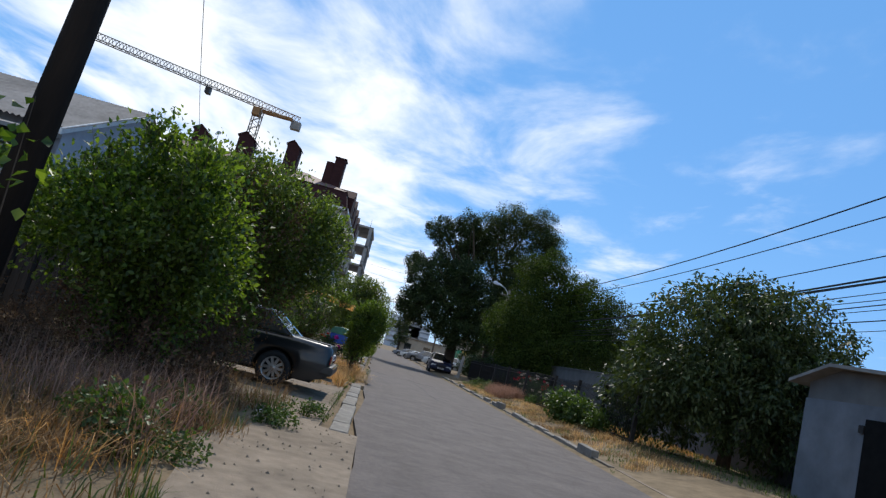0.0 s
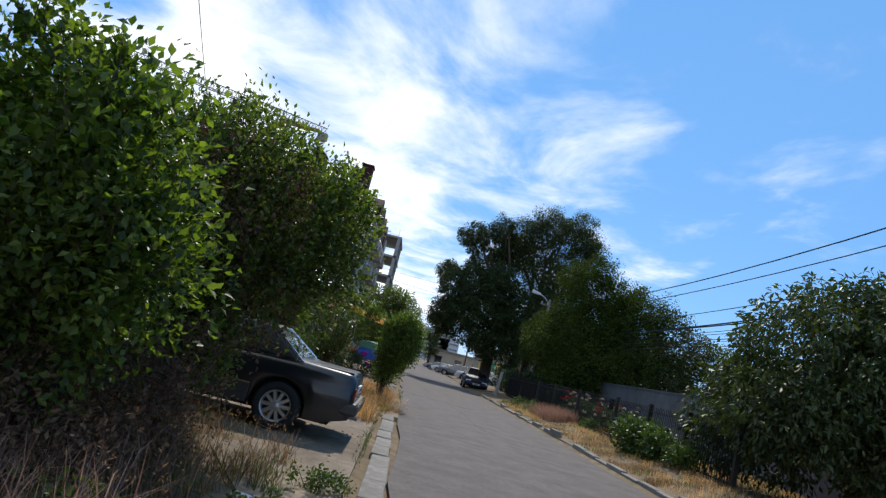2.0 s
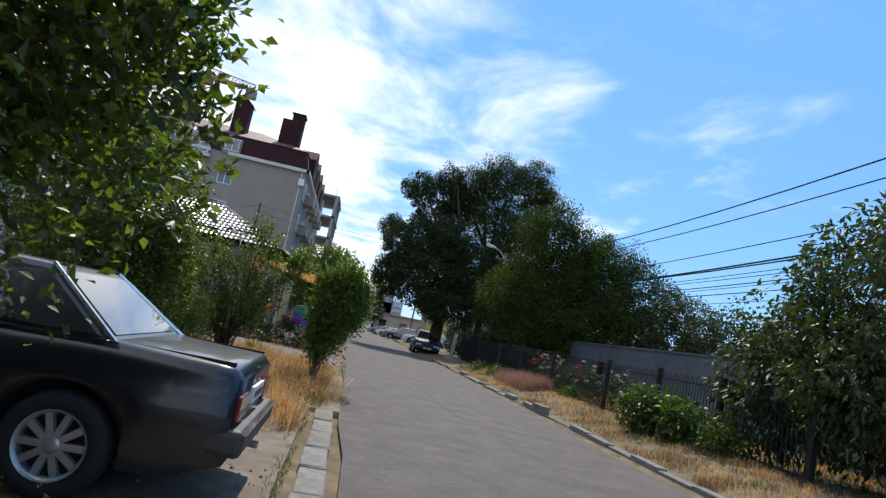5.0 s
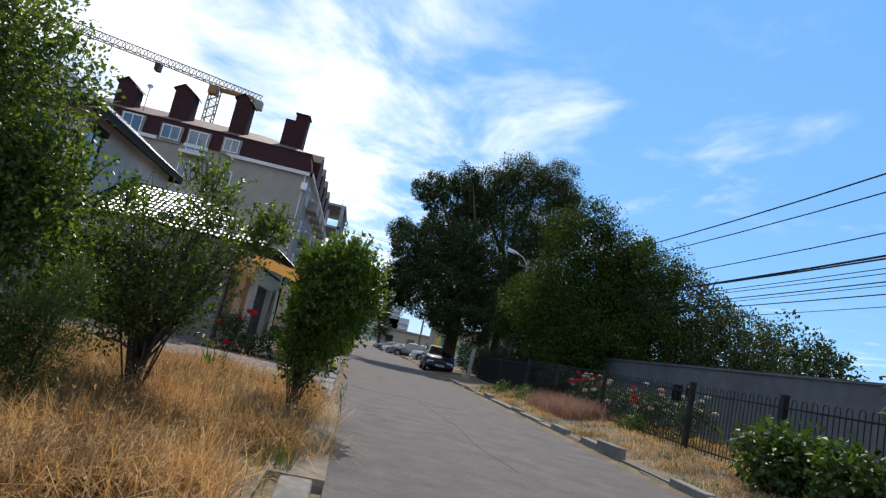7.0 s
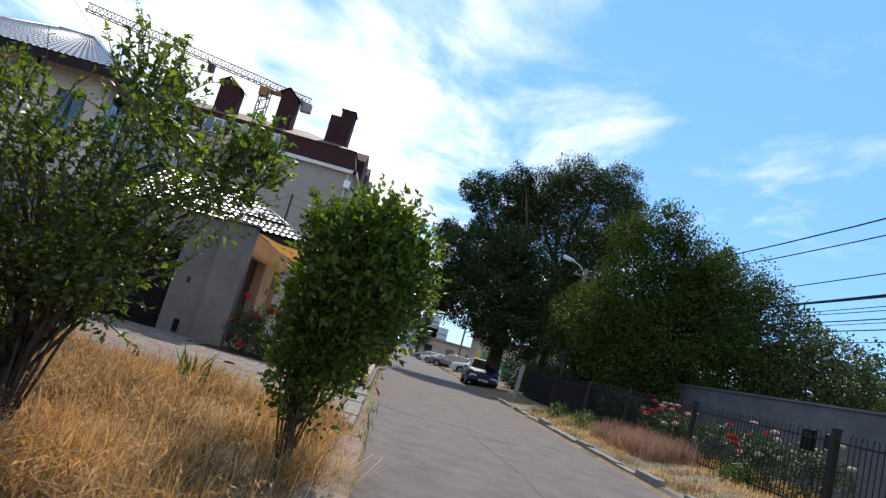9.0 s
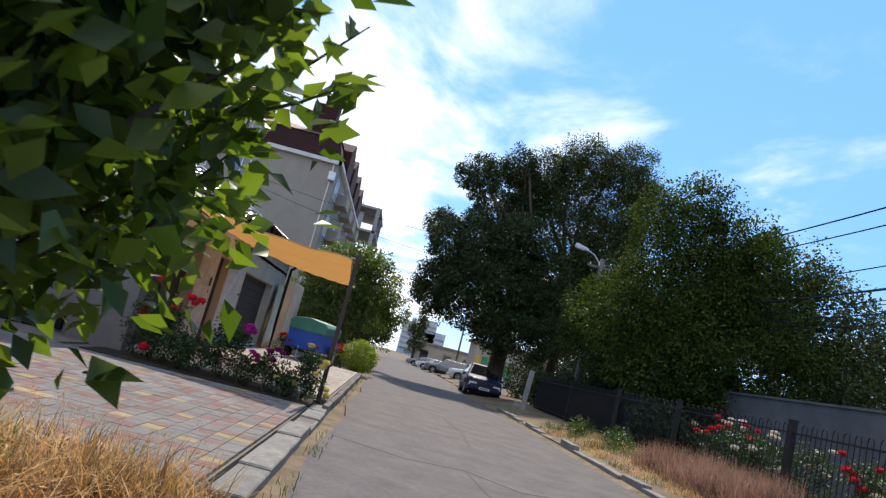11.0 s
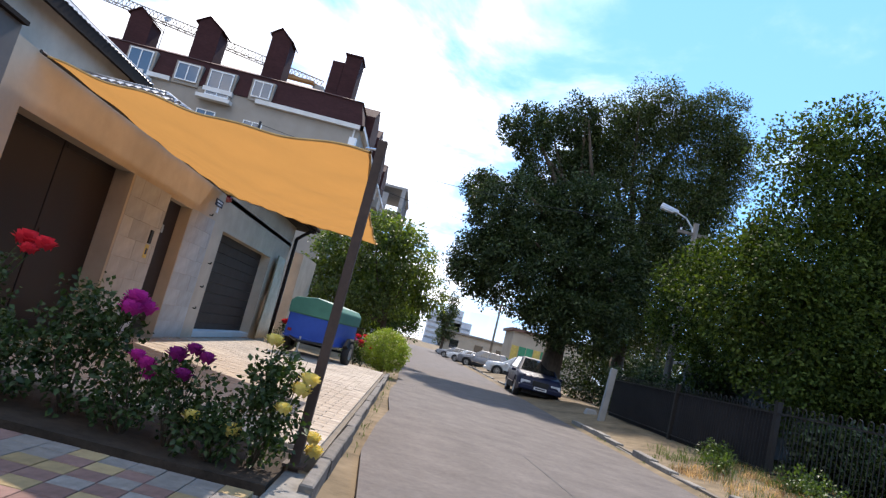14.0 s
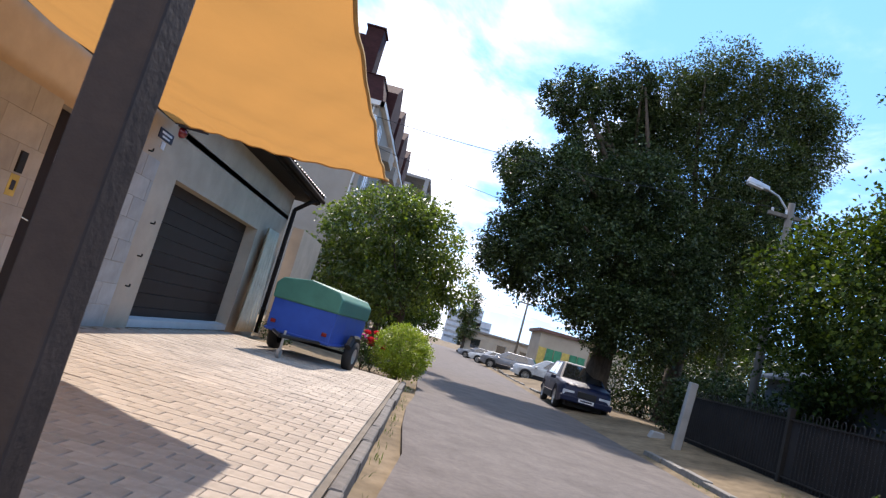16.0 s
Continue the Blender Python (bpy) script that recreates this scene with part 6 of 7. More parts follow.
# ---- right side: iron fence ----
fz = 0.28
bar_meshes = [Form().tube((0, 0, 0.06), (0, 0, 1.42), 0.009, n=5).mesh("bar")]
loop_form = Form()
arc = [Vector((0, 0.12 * 0.5 - 0.06 * math.cos(a), 1.34 + 0.075 * math.sin(a))) for a in np.linspace(0, math.pi, 7)]
for i in range(6):
    loop_form.tube(arc[i], arc[i + 1], 0.009, n=5, caps=False)
loop_form.tube((0, 0, 0.06), arc[0], 0.009, n=5).tube((0, 0.12, 0.06), arc[-1], 0.009, n=5)
hoop = loop_form.mesh("hoop")
posts = [18.4, 21.0, 23.6, 26.58, 31.4, 35.6, 39.5, 44.2, 49.6]
for y0, y1 in zip(posts, posts[1:]):
    fn = thing("iron_fence", "black iron fence panel with hooped bars", "fence", pose(7.45, y0, fz), "fence panels")
    part("post", Form().box(-0.05, 0.05, -0.05, 0.05, -0.35, 1.44).box(-0.06, 0.06, -0.06, 0.06, 1.44, 1.47), M_IRON, fn)
    for z in (0.14, 1.24):
        part("rail", Form().box(-0.018, 0.018, 0.05, y1 - y0 - 0.05, z, z + 0.03), M_IRON, fn)
    n = int((y1 - y0 - 0.2) / 0.24)
    for i in range(n):
        part("hoop", hoop, M_IRON, fn, m=pose(0, 0.13 + i * 0.24, 0))
    # added sheet, no real panel: imitates the dark garden shade behind these bars
    if y0 > 37:
        part("backing_sheet", Form().box(0.03, 0.045, 0.05, y1 - y0 - 0.05, 0.05, 1.26), M_FENCESHADE, fn, "dark sheet standing in for garden shade behind the bars")
mb = thing("mail_box", "grey letter box hung on the fence", "letter box", pose(7.5, 27.3, 1.3))
part("body", Form().box(-0.05, 0.05, -0.14, 0.14, 0.0, 0.36), M_GATE, mb, bevel=0.02)
part("slot", Form().box(-0.055, -0.05, -0.1, 0.1, 0.27, 0.30), M_IRON, mb)
mb = thing("lock_box", "small dark lock box on the fence gate", "lock", pose(7.5, 26.8, 1.4))
part("body", Form().box(-0.04, 0.06, -0.08, 0.08, 0.0, 0.24), M_IRON, mb, bevel=0.015)

struct("garden_wall", Form().box(11.2, 11.5, 14.7, 44.0, 0.0, 2.5).box(11.16, 11.54, 14.7, 44.0, 2.5, 2.56), M_SHADEWALL, "grey rendered garden wall behind the fence", "wall")
shed = thing("garden_shed", "low grey shed with a pitched sheet roof", "shed", pose(12.55, 45.0, 0.45))
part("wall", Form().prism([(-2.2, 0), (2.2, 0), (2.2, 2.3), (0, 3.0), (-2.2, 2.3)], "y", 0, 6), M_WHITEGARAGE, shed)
for s in (-1, 1):
    part("roof", Form().hexa([(0, -0.3, 3.0), (s * 2.6, -0.3, 2.2), (s * 2.6, 6.3, 2.2), (0, 6.3, 3.0)], [(0, -0.3, 3.08), (s * 2.6, -0.3, 2.28), (s * 2.6, 6.3, 2.28), (0, 6.3, 3.08)]), M_ASBESTOS, shed)
GY, GA, GZ = 3.4, 2.4, 2.98
gr = thing("white_garage", "whitewashed garage with a dark gate and low gabled roof", "garage", pose(9.6, 11.4, 0.1))
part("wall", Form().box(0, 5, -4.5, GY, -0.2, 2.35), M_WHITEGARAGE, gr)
part("gable", Form().prism([(GY - 0.05, 2.35), (-4.5, 2.35), (-4.5, 2.6), (GA, GZ), (GY - 0.05, 2.75)], "x", 0.01, 5), M_PLASTER, gr)
for ya, za, yb, zb in ((GY + 0.25, 2.62, GA, GZ + 0.02), (-4.8, 2.5, GA, GZ + 0.02)):
    part("roof", Form().hexa([(-0.3, ya, za), (5.2, ya, za), (5.2, yb, zb), (-0.3, yb, zb)], [(-0.3, ya, za + 0.07), (5.2, ya, za + 0.07), (5.2, yb, zb + 0.07), (-0.3, yb, zb + 0.07)]), M_ASBESTOS, gr)
part("gate_leaf", Form().box(-0.04, 0.02, -1.6, 1.55, 0.0, 2.08), M_GATE, gr, bevel=0.01)
part("hinge", Form().box(-0.06, 0.0, 1.55, 1.68, 0.25, 0.4), M_IRON, gr)
part("hinge", Form().box(-0.06, 0.0, 1.55, 1.68, 1.8, 1.95), M_IRON, gr)

# stub post, street lamp, poles, wires
sp = thing("stub_post", "leaning grey concrete stub post by the fence", "post", pose(6.35, 46.6, 0.05, 0, 3, 0))
part("shaft", Form().box(-0.09, 0.09, -0.09, 0.09, -0.2, 1.75), M_CONCRETE, sp, bevel=0.02)
sp = thing("concrete_block", "small pale concrete block under the tree", "block", pose(6.6, 48.6, 0.05))
part("body", Form().hexa([(-0.25, -0.2, 0), (0.25, -0.2, 0), (0.25, 0.2, 0), (-0.25, 0.2, 0)], [(-0.15, -0.12, 0.35), (0.15, -0.12, 0.35), (0.15, 0.12, 0.35), (-0.15, 0.12, 0.35)]), M_CONCRETE, sp, bevel=0.03)
lp = thing("street_lamp", "grey street lamp on a curved arm over the road", "street lamp", pose(8.9, 48.8, 0))
part("pole", Form().tube((0, 0, -0.2), (0, 0, 7.4), 0.13, 0.09, 10), M_GREYPOLE, lp, smooth=True)
part("arm", Form().path([Vector((0, 0, 6.7)), Vector((-0.12, 0, 7.2)), Vector((-0.4, 0, 7.5)), Vector((-0.75, 0, 7.62))], [0.03] * 4, 8), M_LAMP, lp, smooth=True)
hd = part("lamp_head", Form().hexa([(-1.35, -0.1, 7.66), (-0.7, -0.08, 7.56), (-0.7, 0.08, 7.56), (-1.35, 0.1, 7.66)], [(-1.3, -0.05, 7.84), (-0.7, -0.05, 7.7), (-0.7, 0.05, 7.7), (-1.3, 0.05, 7.84)]), M_LAMP, lp, bevel=0.03)
part("diffuser", Form().hexa([(-1.32, -0.085, 7.62), (-0.9, -0.075, 7.56), (-0.9, 0.075, 7.56), (-1.32, 0.085, 7.62)], [(-1.32, -0.085, 7.66), (-0.9, -0.075, 7.6), (-0.9, 0.075, 7.6), (-1.32, 0.085, 7.66)]), M_PLATE, hd)
part("cross_arm", Form().box(-0.6, 0.6, -0.05, 0.05, 6.95, 7.05), M_GREYPOLE, lp)
for x in (-0.5, 0.0, 0.5):
    part("insulator", Form().lathe([(0.02, 0), (0.04, 0.02), (0.03, 0.06), (0.04, 0.09), (0.01, 0.12)], 8, pose(x, 0, 7.05)), M_PLATE, lp, smooth=True)
for (x, y, h, r, mt, lab) in ((-3.25, 7.05, 8.5, 0.155, M_DARKPOLE, "dark tarred wooden utility pole on a concrete stub"), (11.8, 8.0, 9.0, 0.14, M_GREYPOLE, "grey utility pole carrying a bundle of cables"), (11.9, 58.0, 8.6, 0.14, M_GREYPOLE, "grey utility pole among the trees"), (8.6, 96.0, 7.5, 0.13, M_GREYPOLE, "distant grey utility pole by the parked cars")):
    k = thing("utility_pole", lab, "utility pole", pose(x, y, 0, 0, 1.5 if x < 0 else 0, 0), "utility poles")
    part("shaft", Form().tube((0, 0, -0.2), (0, 0, h), r, r * 0.75, 12), mt, k, smooth=True)
    part("cross_arm", Form().box(-0.9, 0.9, -0.06, 0.06, h - 0.7, h - 0.58), M_GREYPOLE, k)
    if x < 0:
        part("stub", Form().box(-0.36, -0.16, -0.14, 0.14, -0.2, 1.5), M_CONCRETE, k, bevel=0.03)
        part("guy_wire", Form().tube((-0.1, 0, 1.7), (-0.9, -0.5, 0), 0.008, n=5), M_WIRE, k)


def cable(a, b, sag, r, label, n=14):
    a, b = Vector(a), Vector(b)
    k = thing("overhead_cable", label, "cable", pose(*a), "overhead cables")
    pts = [(a.lerp(b, i / n) - a) - Vector((0, 0, sag * 4 * (i / n) * (1 - i / n))) for i in range(n + 1)]
    side = Vector((b.y - a.y, a.x - b.x, 0)).normalized()
    vs = [p + side * (r * c) + Vector((0, 0, r * s)) for p in pts for c, s in ((1, 0), (0.31, 0.95), (-0.81, 0.59), (-0.81, -0.59), (0.31, -0.95))]
    fs = [(i * 5 + k5, i * 5 + (k5 + 1) % 5, (i + 1) * 5 + (k5 + 1) % 5, (i + 1) * 5 + k5) for i in range(n) for k5 in range(5)]
    part("strand", Form().add(vs, fs), M_WIRE, k)


for i, (z0, z1, sag, r) in enumerate(((8.45, 8.6, 0.95, 0.022), (7.85, 8.0, 0.78, 0.018), (6.75, 6.6, 0.55, 0.016), (6.25, 6.0, 0.55, 0.03), (6.0, 6.1, 0.6, 0.024), (5.95, 5.7, 0.3, 0.02), (5.7, 5.5, 0.35, 0.012), (5.5, 5.45, 0.3, 0.012), (5.35, 5.2, 0.4, 0.016), (5.2, 4.9, 0.25, 0.01), (4.9, 4.8, 0.2, 0.016), (4.7, 4.4, 0.2, 0.01))):
    cable((11.6 + 0.08 * (i % 4), 8.0, z0), (11.75 + 0.08 * (i % 4), 58, z1), sag, r, "black overhead cable along the street" if r < 0.018 else "thick black twisted overhead cable")
cable((-6.6, 49, 7.0), (8.5, 48.5, 7.1), 0.5, 0.009, "thin cable across the road to the lamp pole")
cable((-6.6, 49, 6.6), (11.9, 58, 7.4), 0.7, 0.009, "thin cable across the road to the trees")
cable((-6.6, 49, 7.0), (-16.5, 69.0, 9.0), 0.5, 0.009, "thin cable from the roof pole to the apartment block")
cable((-3.25, 7.05, 8.0), (-12, 38, 8.4), 0.6, 0.009, "thin cable from the wooden pole to the house")
cable((-3.25, 7.05, 8.2), (3.0, -14, 8.0), 0.4, 0.01, "thin cable from the wooden pole")
k = thing("roof_pole", "dark bracket pole at the garage roof", "pole", pose(-6.6, 49, 0.0))
part("shaft", Form().tube((0, 0, -0.1), (0, 0, 7.1), 0.045, n=8), M_IRON, k)
fb = thing("low_building", "low beige building at the end of the street", "building", pose(9.0, 118, 0))
part("wall", Form().box(-4.5, 5.5, 0, 8, -0.2, 3.3), M_FARWALL, fb)
part("roof", Form().box(-4.8, 5.8, -0.3, 8.3, 3.3, 3.55), M_ASBESTOS, fb)
for x in (-3, 0.5, 3.6):
    part("window", Form().box(x - 0.6, x + 0.6, -0.04, 0.02, 1.2, 2.4), M_DARKGLASS, fb)
fb = thing("gate_building", "beige gatehouse with yellow and green panels", "building", pose(12.6, 92, 0))
part("wall", Form().box(-2.6, 6, 0, 6, -0.2, 4.4), M_FARWALL, fb)
part("roof", Form().box(-2.9, 6.3, -0.3, 6.3, 4.4, 4.7), M_ROOFFLAT, fb)
for i in range(6):
    part("panel", Form().box(-2.5 + i * 0.75, -1.82 + i * 0.75, -0.08, -0.01, 0.1, 3.0), M_GREENFENCE if i % 3 else M_YELLOWPANEL, fb)
for x, w, h in ((4, 9, 26), (14, 7, 30), (21, 8, 22)):
    fb = thing("high_rise", "pale distant high-rise block in haze", "building", pose(x + 12, 520, 0), "distant high-rises")
    part("wall", Form().box(-w, w, 0, 14, -1, h), M_FARHIGH, fb)
    for zz in np.arange(4, h - 2, 4.0):
        part("window_band", Form().box(-w * 0.9, w * 0.9, -0.2, 0.0, zz, zz + 1.6), M_GLASS, fb)
# dark board fence behind the shrubs
bf = thing("board_fence", "dark weathered board fence behind the shrubs", "fence", pose(-6.3, 2.2, 0))
board = Form().box(-0.012, 0.012, 0, 0.14, 0.02, 2.15).mesh("board")
for i in range(100):
    part("board", board, M_DARKWOOD, bf, m=pose(rng.normal(0, 0.006), i * 0.15, rng.normal(0, 0.02)))
for z in (0.4, 1.7):
    part("rail", Form().box(-0.06, -0.015, 0, 15.0, z, z + 0.08), M_DARKWOOD, bf)
lw = thing("low_wall", "low dark rubble wall beside the coloured paving", "wall", pose(-6.6, 25.5, 0))
part("stonework", Form().box(-1.2, 0.6, 0, 0.45, -0.1, 0.62), M_TILERED, lw, bevel=0.04)
part("coping", Form().box(-1.3, 0.7, -0.06, 0.5, 0.62, 0.7), M_KERB, lw, bevel=0.015)

# ---- grass, weeds, roses ----
def off_paths(xy):
    x, y = xy[:, 0], xy[:, 1]
    apron = (x > -1.0 - 0.25 * np.sin(y * 2.2)) & (y < 10.0)
    carbay = (y > 12.1) & (y < 15.9) & (x > -5.5)
    mid = (x > -0.3) & (y < 18.9)
    return apron | carbay | mid


def patchy(xy):
    """Bare and trodden spots between the tufts."""
    x, y = xy[:, 0], xy[:, 1]
    q = np.sin(2.1 * x + 1.3 * np.sin(1.7 * y)) + np.sin(2.6 * y + 1.1 * np.sin(2.3 * x + 1)) + np.sin(4.7 * x - 3.9 * y)
    return off_paths(xy) | (rng.random(len(xy)) < np.clip(0.42 - 0.5 * q, 0.0, 0.95))


def gh(xy):
    return ground_height(xy[:, 0], xy[:, 1]) - 0.01


gs = thing("dry_grass", "tall dry golden grass on the left verge", "grass", kind="stuff")
for nm, n, box, tufts, h, w, mt, lean in (
        ("straw", 42000, (-6.0, -0.05, 16.3, 25.3), 260, 0.4, 0.0048, G_DRY, 1.35),
        ("pale_straw", 20000, (-6.0, 0.2, 16.3, 25.3), 200, 0.42, 0.004, G_PALE, 1.2),
        ("low_straw", 26000, (-6.0, 0.1, 16.0, 25.3), 260, 0.2, 0.005, G_DRY, 1.5),
        ("brown_grass", 32000, (-6.0, -0.1, 16.1, 25.3), 160, 0.4, 0.0045, G_BROWN, 1.2),
        ("green_grass", 7000, (-6.0, -0.1, 16.0, 25.3), 80, 0.3, 0.006, G_GREEN, 0.6),
        ("brown_grass", 36000, (-6.0, -0.9, 1.7, 12.2), 420, 0.38, 0.0046, G_BROWN, 1.1),
        ("straw", 7000, (-4.5, -0.8, 1.7, 7.5), 110, 0.34, 0.0046, G_DRY, 1.2),
        ("low_grass", 9000, (-5.5, -0.8, 1.7, 12.2), 0, 0.16, 0.005, G_BROWN, 0.9),
        ("reddish_stalk", 6000, (-3.8, -1.2, 6.0, 9.4), 130, 0.58, 0.0045, G_PINK, 0.7),
        ("green_grass", 7000, (-3.6, -0.7, 3.2, 10.8), 90, 0.26, 0.006, G_GREEN, 0.6)):
    xy = scatter(n, *box, tufts=tufts, sd=0.15, avoid=patchy)
    blades(nm, xy, gh(xy), h, w, mt, gs, lean=lean)
# seed heads on the taller straws
for box, n, mt, z0 in (((-6.0, 0.0, 15.6, 25.0), 2600, G_PALE, 0.36), ((-5.0, -0.9, 2.0, 12.0), 2200, G_BROWN, 0.36)):
    xy = scatter(n, *box, tufts=0, avoid=off_paths)
    pos = np.repeat(np.concatenate([xy, (gh(xy) + z0 + rng.uniform(-0.12, 0.16, len(xy)))[:, None]], 1), 5, axis=0)
    pos += rng.normal(0, 0.012, pos.shape) * np.array([1, 1, 2.2])
    leaf_soup("seed_head", pos, np.tile([0, 0, 0.8], (len(pos), 1)), 0.032, mt, gs, width=0.13, droop=-0.2, kind="stuff")

gr_ = thing("verge_grass", "mixed green and dry grass on the fenced verge", "grass", kind="stuff")
for nm, n, box, tufts, h, w, mt, lean in (
        ("green_grass", 3600, (5.5, 7.4, 13.8, 41.0), 120, 0.13, 0.005, G_GREEN, 0.7),
        ("dry_blades", 9000, (5.6, 7.5, 13.8, 40.0), 170, 0.16, 0.0045, G_PALE, 1.1),
        ("brown_blades", 9000, (5.5, 7.5, 13.8, 40.0), 170, 0.15, 0.0045, G_BROWN, 1.1),
        ("low_grass", 9000, (7.6, 11.2, 13.0, 48.0), 0, 0.16, 0.007, G_GREEN, 0.9),
        ("dry_blades", 8000, (7.6, 11.2, 20.0, 40.0), 0, 0.16, 0.007, G_DRY, 0.9)):
    xy = scatter(n, *box, tufts=tufts, sd=0.14)
    blades(nm, xy, gh(xy), h, w, mt, gr_, lean=lean)
pk = thing("pink_grass", "patch of feathery reddish dry grass at the fence", "grass", kind="stuff")
xy = scatter(5200, 6.2, 7.4, 30.6, 34.8, tufts=34, sd=0.2)
blades("pink_stalk", xy, gh(xy), 0.56, 0.005, G_PINK, pk, lean=0.75)
xy = scatter(1500, 5.9, 7.4, 35.3, 42.0, tufts=50)
blades("green_blade", xy, gh(xy), 0.24, 0.005, G_GREEN, pk, lean=0.8)
ed = thing("edge_grass", "thin green weeds along the kerbs", "grass", kind="stuff")
for box, n in (((0.04, 0.14, 33.0, 45.5), 420), ((-0.34, -0.2, 10.7, 18.7), 1200), ((0.1, 0.3, 24.0, 29.5), 260), ((5.05, 5.2, 13.0, 45), 1600)):
    xy = scatter(n, *box, tufts=40, sd=0.1)
    blades("blade", xy, 0.0, 0.08, 0.004, G_GREEN, ed, lean=0.8)


def weed(name, label, x, y, r, h, n, size, material, category="weed", width=0.34, group=""):
    z = float(ground_height(np.array(x), np.array(y)))
    t = thing(name, label, category, pose(x, y, z), group)
    stems(t, 7, r * 0.8, h * 0.9, 0.006, L_WEED)
    p, o, c = cloud([(0, 0, h * 0.5, r, r, h * 0.5)], n, size * 1.6, 0.5, 16)
    k = p[:, 2] > 0.01
    leaf_soup("foliage", p[k], o[k], size, material, t, width=width)
    return t


for x, y, r, h, n, s in ((6.95, 22.6, 0.75, 0.95, 2400, 0.13), (7.0, 21.4, 0.5, 0.8, 1300, 0.12), (7.2, 20.4, 0.5, 0.6, 1200, 0.09), (7.3, 28.9, 0.35, 0.4, 700, 0.07), (6.6, 36.6, 0.35, 0.4, 500, 0.06), (6.9, 37.6, 0.4, 0.45, 600, 0.06), (6.4, 39.2, 0.3, 0.35, 420, 0.06), (6.9, 40.4, 0.35, 0.4, 480, 0.06)):
    weed("burdock_weed", "large-leaved green weed at the fence", x, y, r, h, n, s, L_WEED, group="weeds")
for x, y, r, h, n, s in ((-1.5, 6.3, 0.36, 0.42, 2200, 0.05), (-1.6, 7.9, 0.4, 0.34, 1600, 0.045), (-0.75, 9.1, 0.28, 0.22, 900, 0.04), (-3.3, 6.8, 0.4, 0.4, 1200, 0.05), (-1.2, 6.4, 0.35, 0.2, 900, 0.04), (-3.2, 17.2, 0.45, 0.7, 1600, 0.07), (-3.4, 17.4, 0.5, 0.7, 1600, 0.07), (-0.5, 10.5, 0.3, 0.24, 700, 0.04)):
    weed("verge_weed", "low green weed in the dry grass", x, y, r, h, n, s, L_WEED, group="weeds")
iris = thing("iris_clump", "clump of sword-shaped green leaves in straw", "plant", pose(-1.9, 24.4, 0.0))
xy = rng.normal(0, 0.14, (60, 2))
blades("sword_leaf", xy, 0.0, 0.55, 0.018, L_WEED, iris, lean=0.3, kind="stuff")
vine = thing("vine", "broad-leaved vine hanging over the board fence", "vine", pose(-5.6, 9.2, 0))
p, o, c = cloud([(0, 1.2, 2.0, 0.5, 2.6, 0.5), (0.2, -1.5, 1.6, 0.5, 1.6, 0.6)], 3600, 0.3, 0.3, 24)
leaf_soup("foliage", p, o, 0.16, L_HEDGE, vine, width=0.5)
part("stem", Form().path([Vector((-0.4, 0, 0)), Vector((-0.3, 0.2, 1.0)), Vector((-0.1, 0.8, 2.0)), Vector((0, 2.6, 2.1))], [0.03, 0.025, 0.02, 0.01], 6), M_BARK, vine, smooth=True)
tw = thing("pole_creeper", "fresh creeper leaves on the wooden pole", "creeper", pose(-3.05, 6.8, 0))
p = np.stack([rng.uniform(-0.25, 0.15, 26), rng.uniform(-0.3, 0.0, 26), rng.uniform(1.5, 2.5, 26)], 1)
leaf_soup("foliage", p, rng.normal(0, 1, p.shape), 0.13, L_HEDGE, tw, width=0.42)
part("stem", Form().path([Vector((-0.05, 0.0, 0)), Vector((0.02, -0.1, 1.2)), Vector((-0.05, -0.12, 2.5))], [0.008, 0.007, 0.004], 5), M_BARK, tw)


def bloom(parent, x, y, z, r, material):
    """A rose: spiralled cupped petals."""
    n = 40
    k = np.arange(n)
    t = k / (n - 1)
    th, ph = 0.15 + 1.75 * t, k * 2.4
    d = np.stack([np.sin(th) * np.cos(ph), np.sin(th) * np.sin(ph), np.cos(th)], 1)
    up = unit(np.array([0, 0, 1.0]) + 1e-3 - d * d[:, 2:3])
    s = unit(np.cross(d, up))
    c = np.array([x, y, z]) + d * (r * (0.35 + 0.55 * t))[:, None]
    h, w = (r * (0.3 + 0.22 * t))[:, None], (r * (0.3 + 0.25 * t))[:, None]
    lip = d * h * (0.15 + 0.55 * t[:, None])
    v = np.stack([c - up * h, c + s * w - d * w * 0.3, c + up * h * 0.8 + s * w * 0.55 + lip, c + up * h * 0.8 - s * w * 0.55 + lip, c - s * w - d * w * 0.3], 1)
    base = np.arange(n)[:, None] * 5
    loops = (base + np.array([0, 1, 2, 3, 4])).ravel()
    soup("bloom", v.reshape(-1, 3), (loops, np.arange(n) * 5, np.full(n, 5)), material, parent)


def rose(label, x, y, r, h, n, flowers, material, z0=0.1, fr=0.055, lush=1.0):
    t = thing("rose_bush", label, "rose bush", pose(x, y, z0), "rose bushes")
    stems(t, 8, r * 0.8, h * 0.95, 0.007, M_BARK)
    p, o, c = cloud([(0, 0, h * 0.42, r, r * 0.8, h * 0.42), (0, 0, h * 0.7, r * 0.7, r * 0.6, h * 0.25)], int(n * lush), 0.09, 0.5, 14)
    k = p[:, 2] > 0.0
    leaf_soup("foliage", p[k], o[k], 0.05, L_ROSE, t, width=0.36)
    for fx, fy, fz in flowers:
        part("flower_stem", Form().path([Vector((fx * 0.4, fy * 0.4, h * 0.4)), Vector((fx * 0.85, fy * 0.85, fz - 0.12)), Vector((fx, fy, fz - 0.01))], [0.005, 0.004, 0.004], 5), L_ROSE, t)
        bloom(t, fx, fy, fz, fr * rng.uniform(0.8, 1.2), material)
    return t


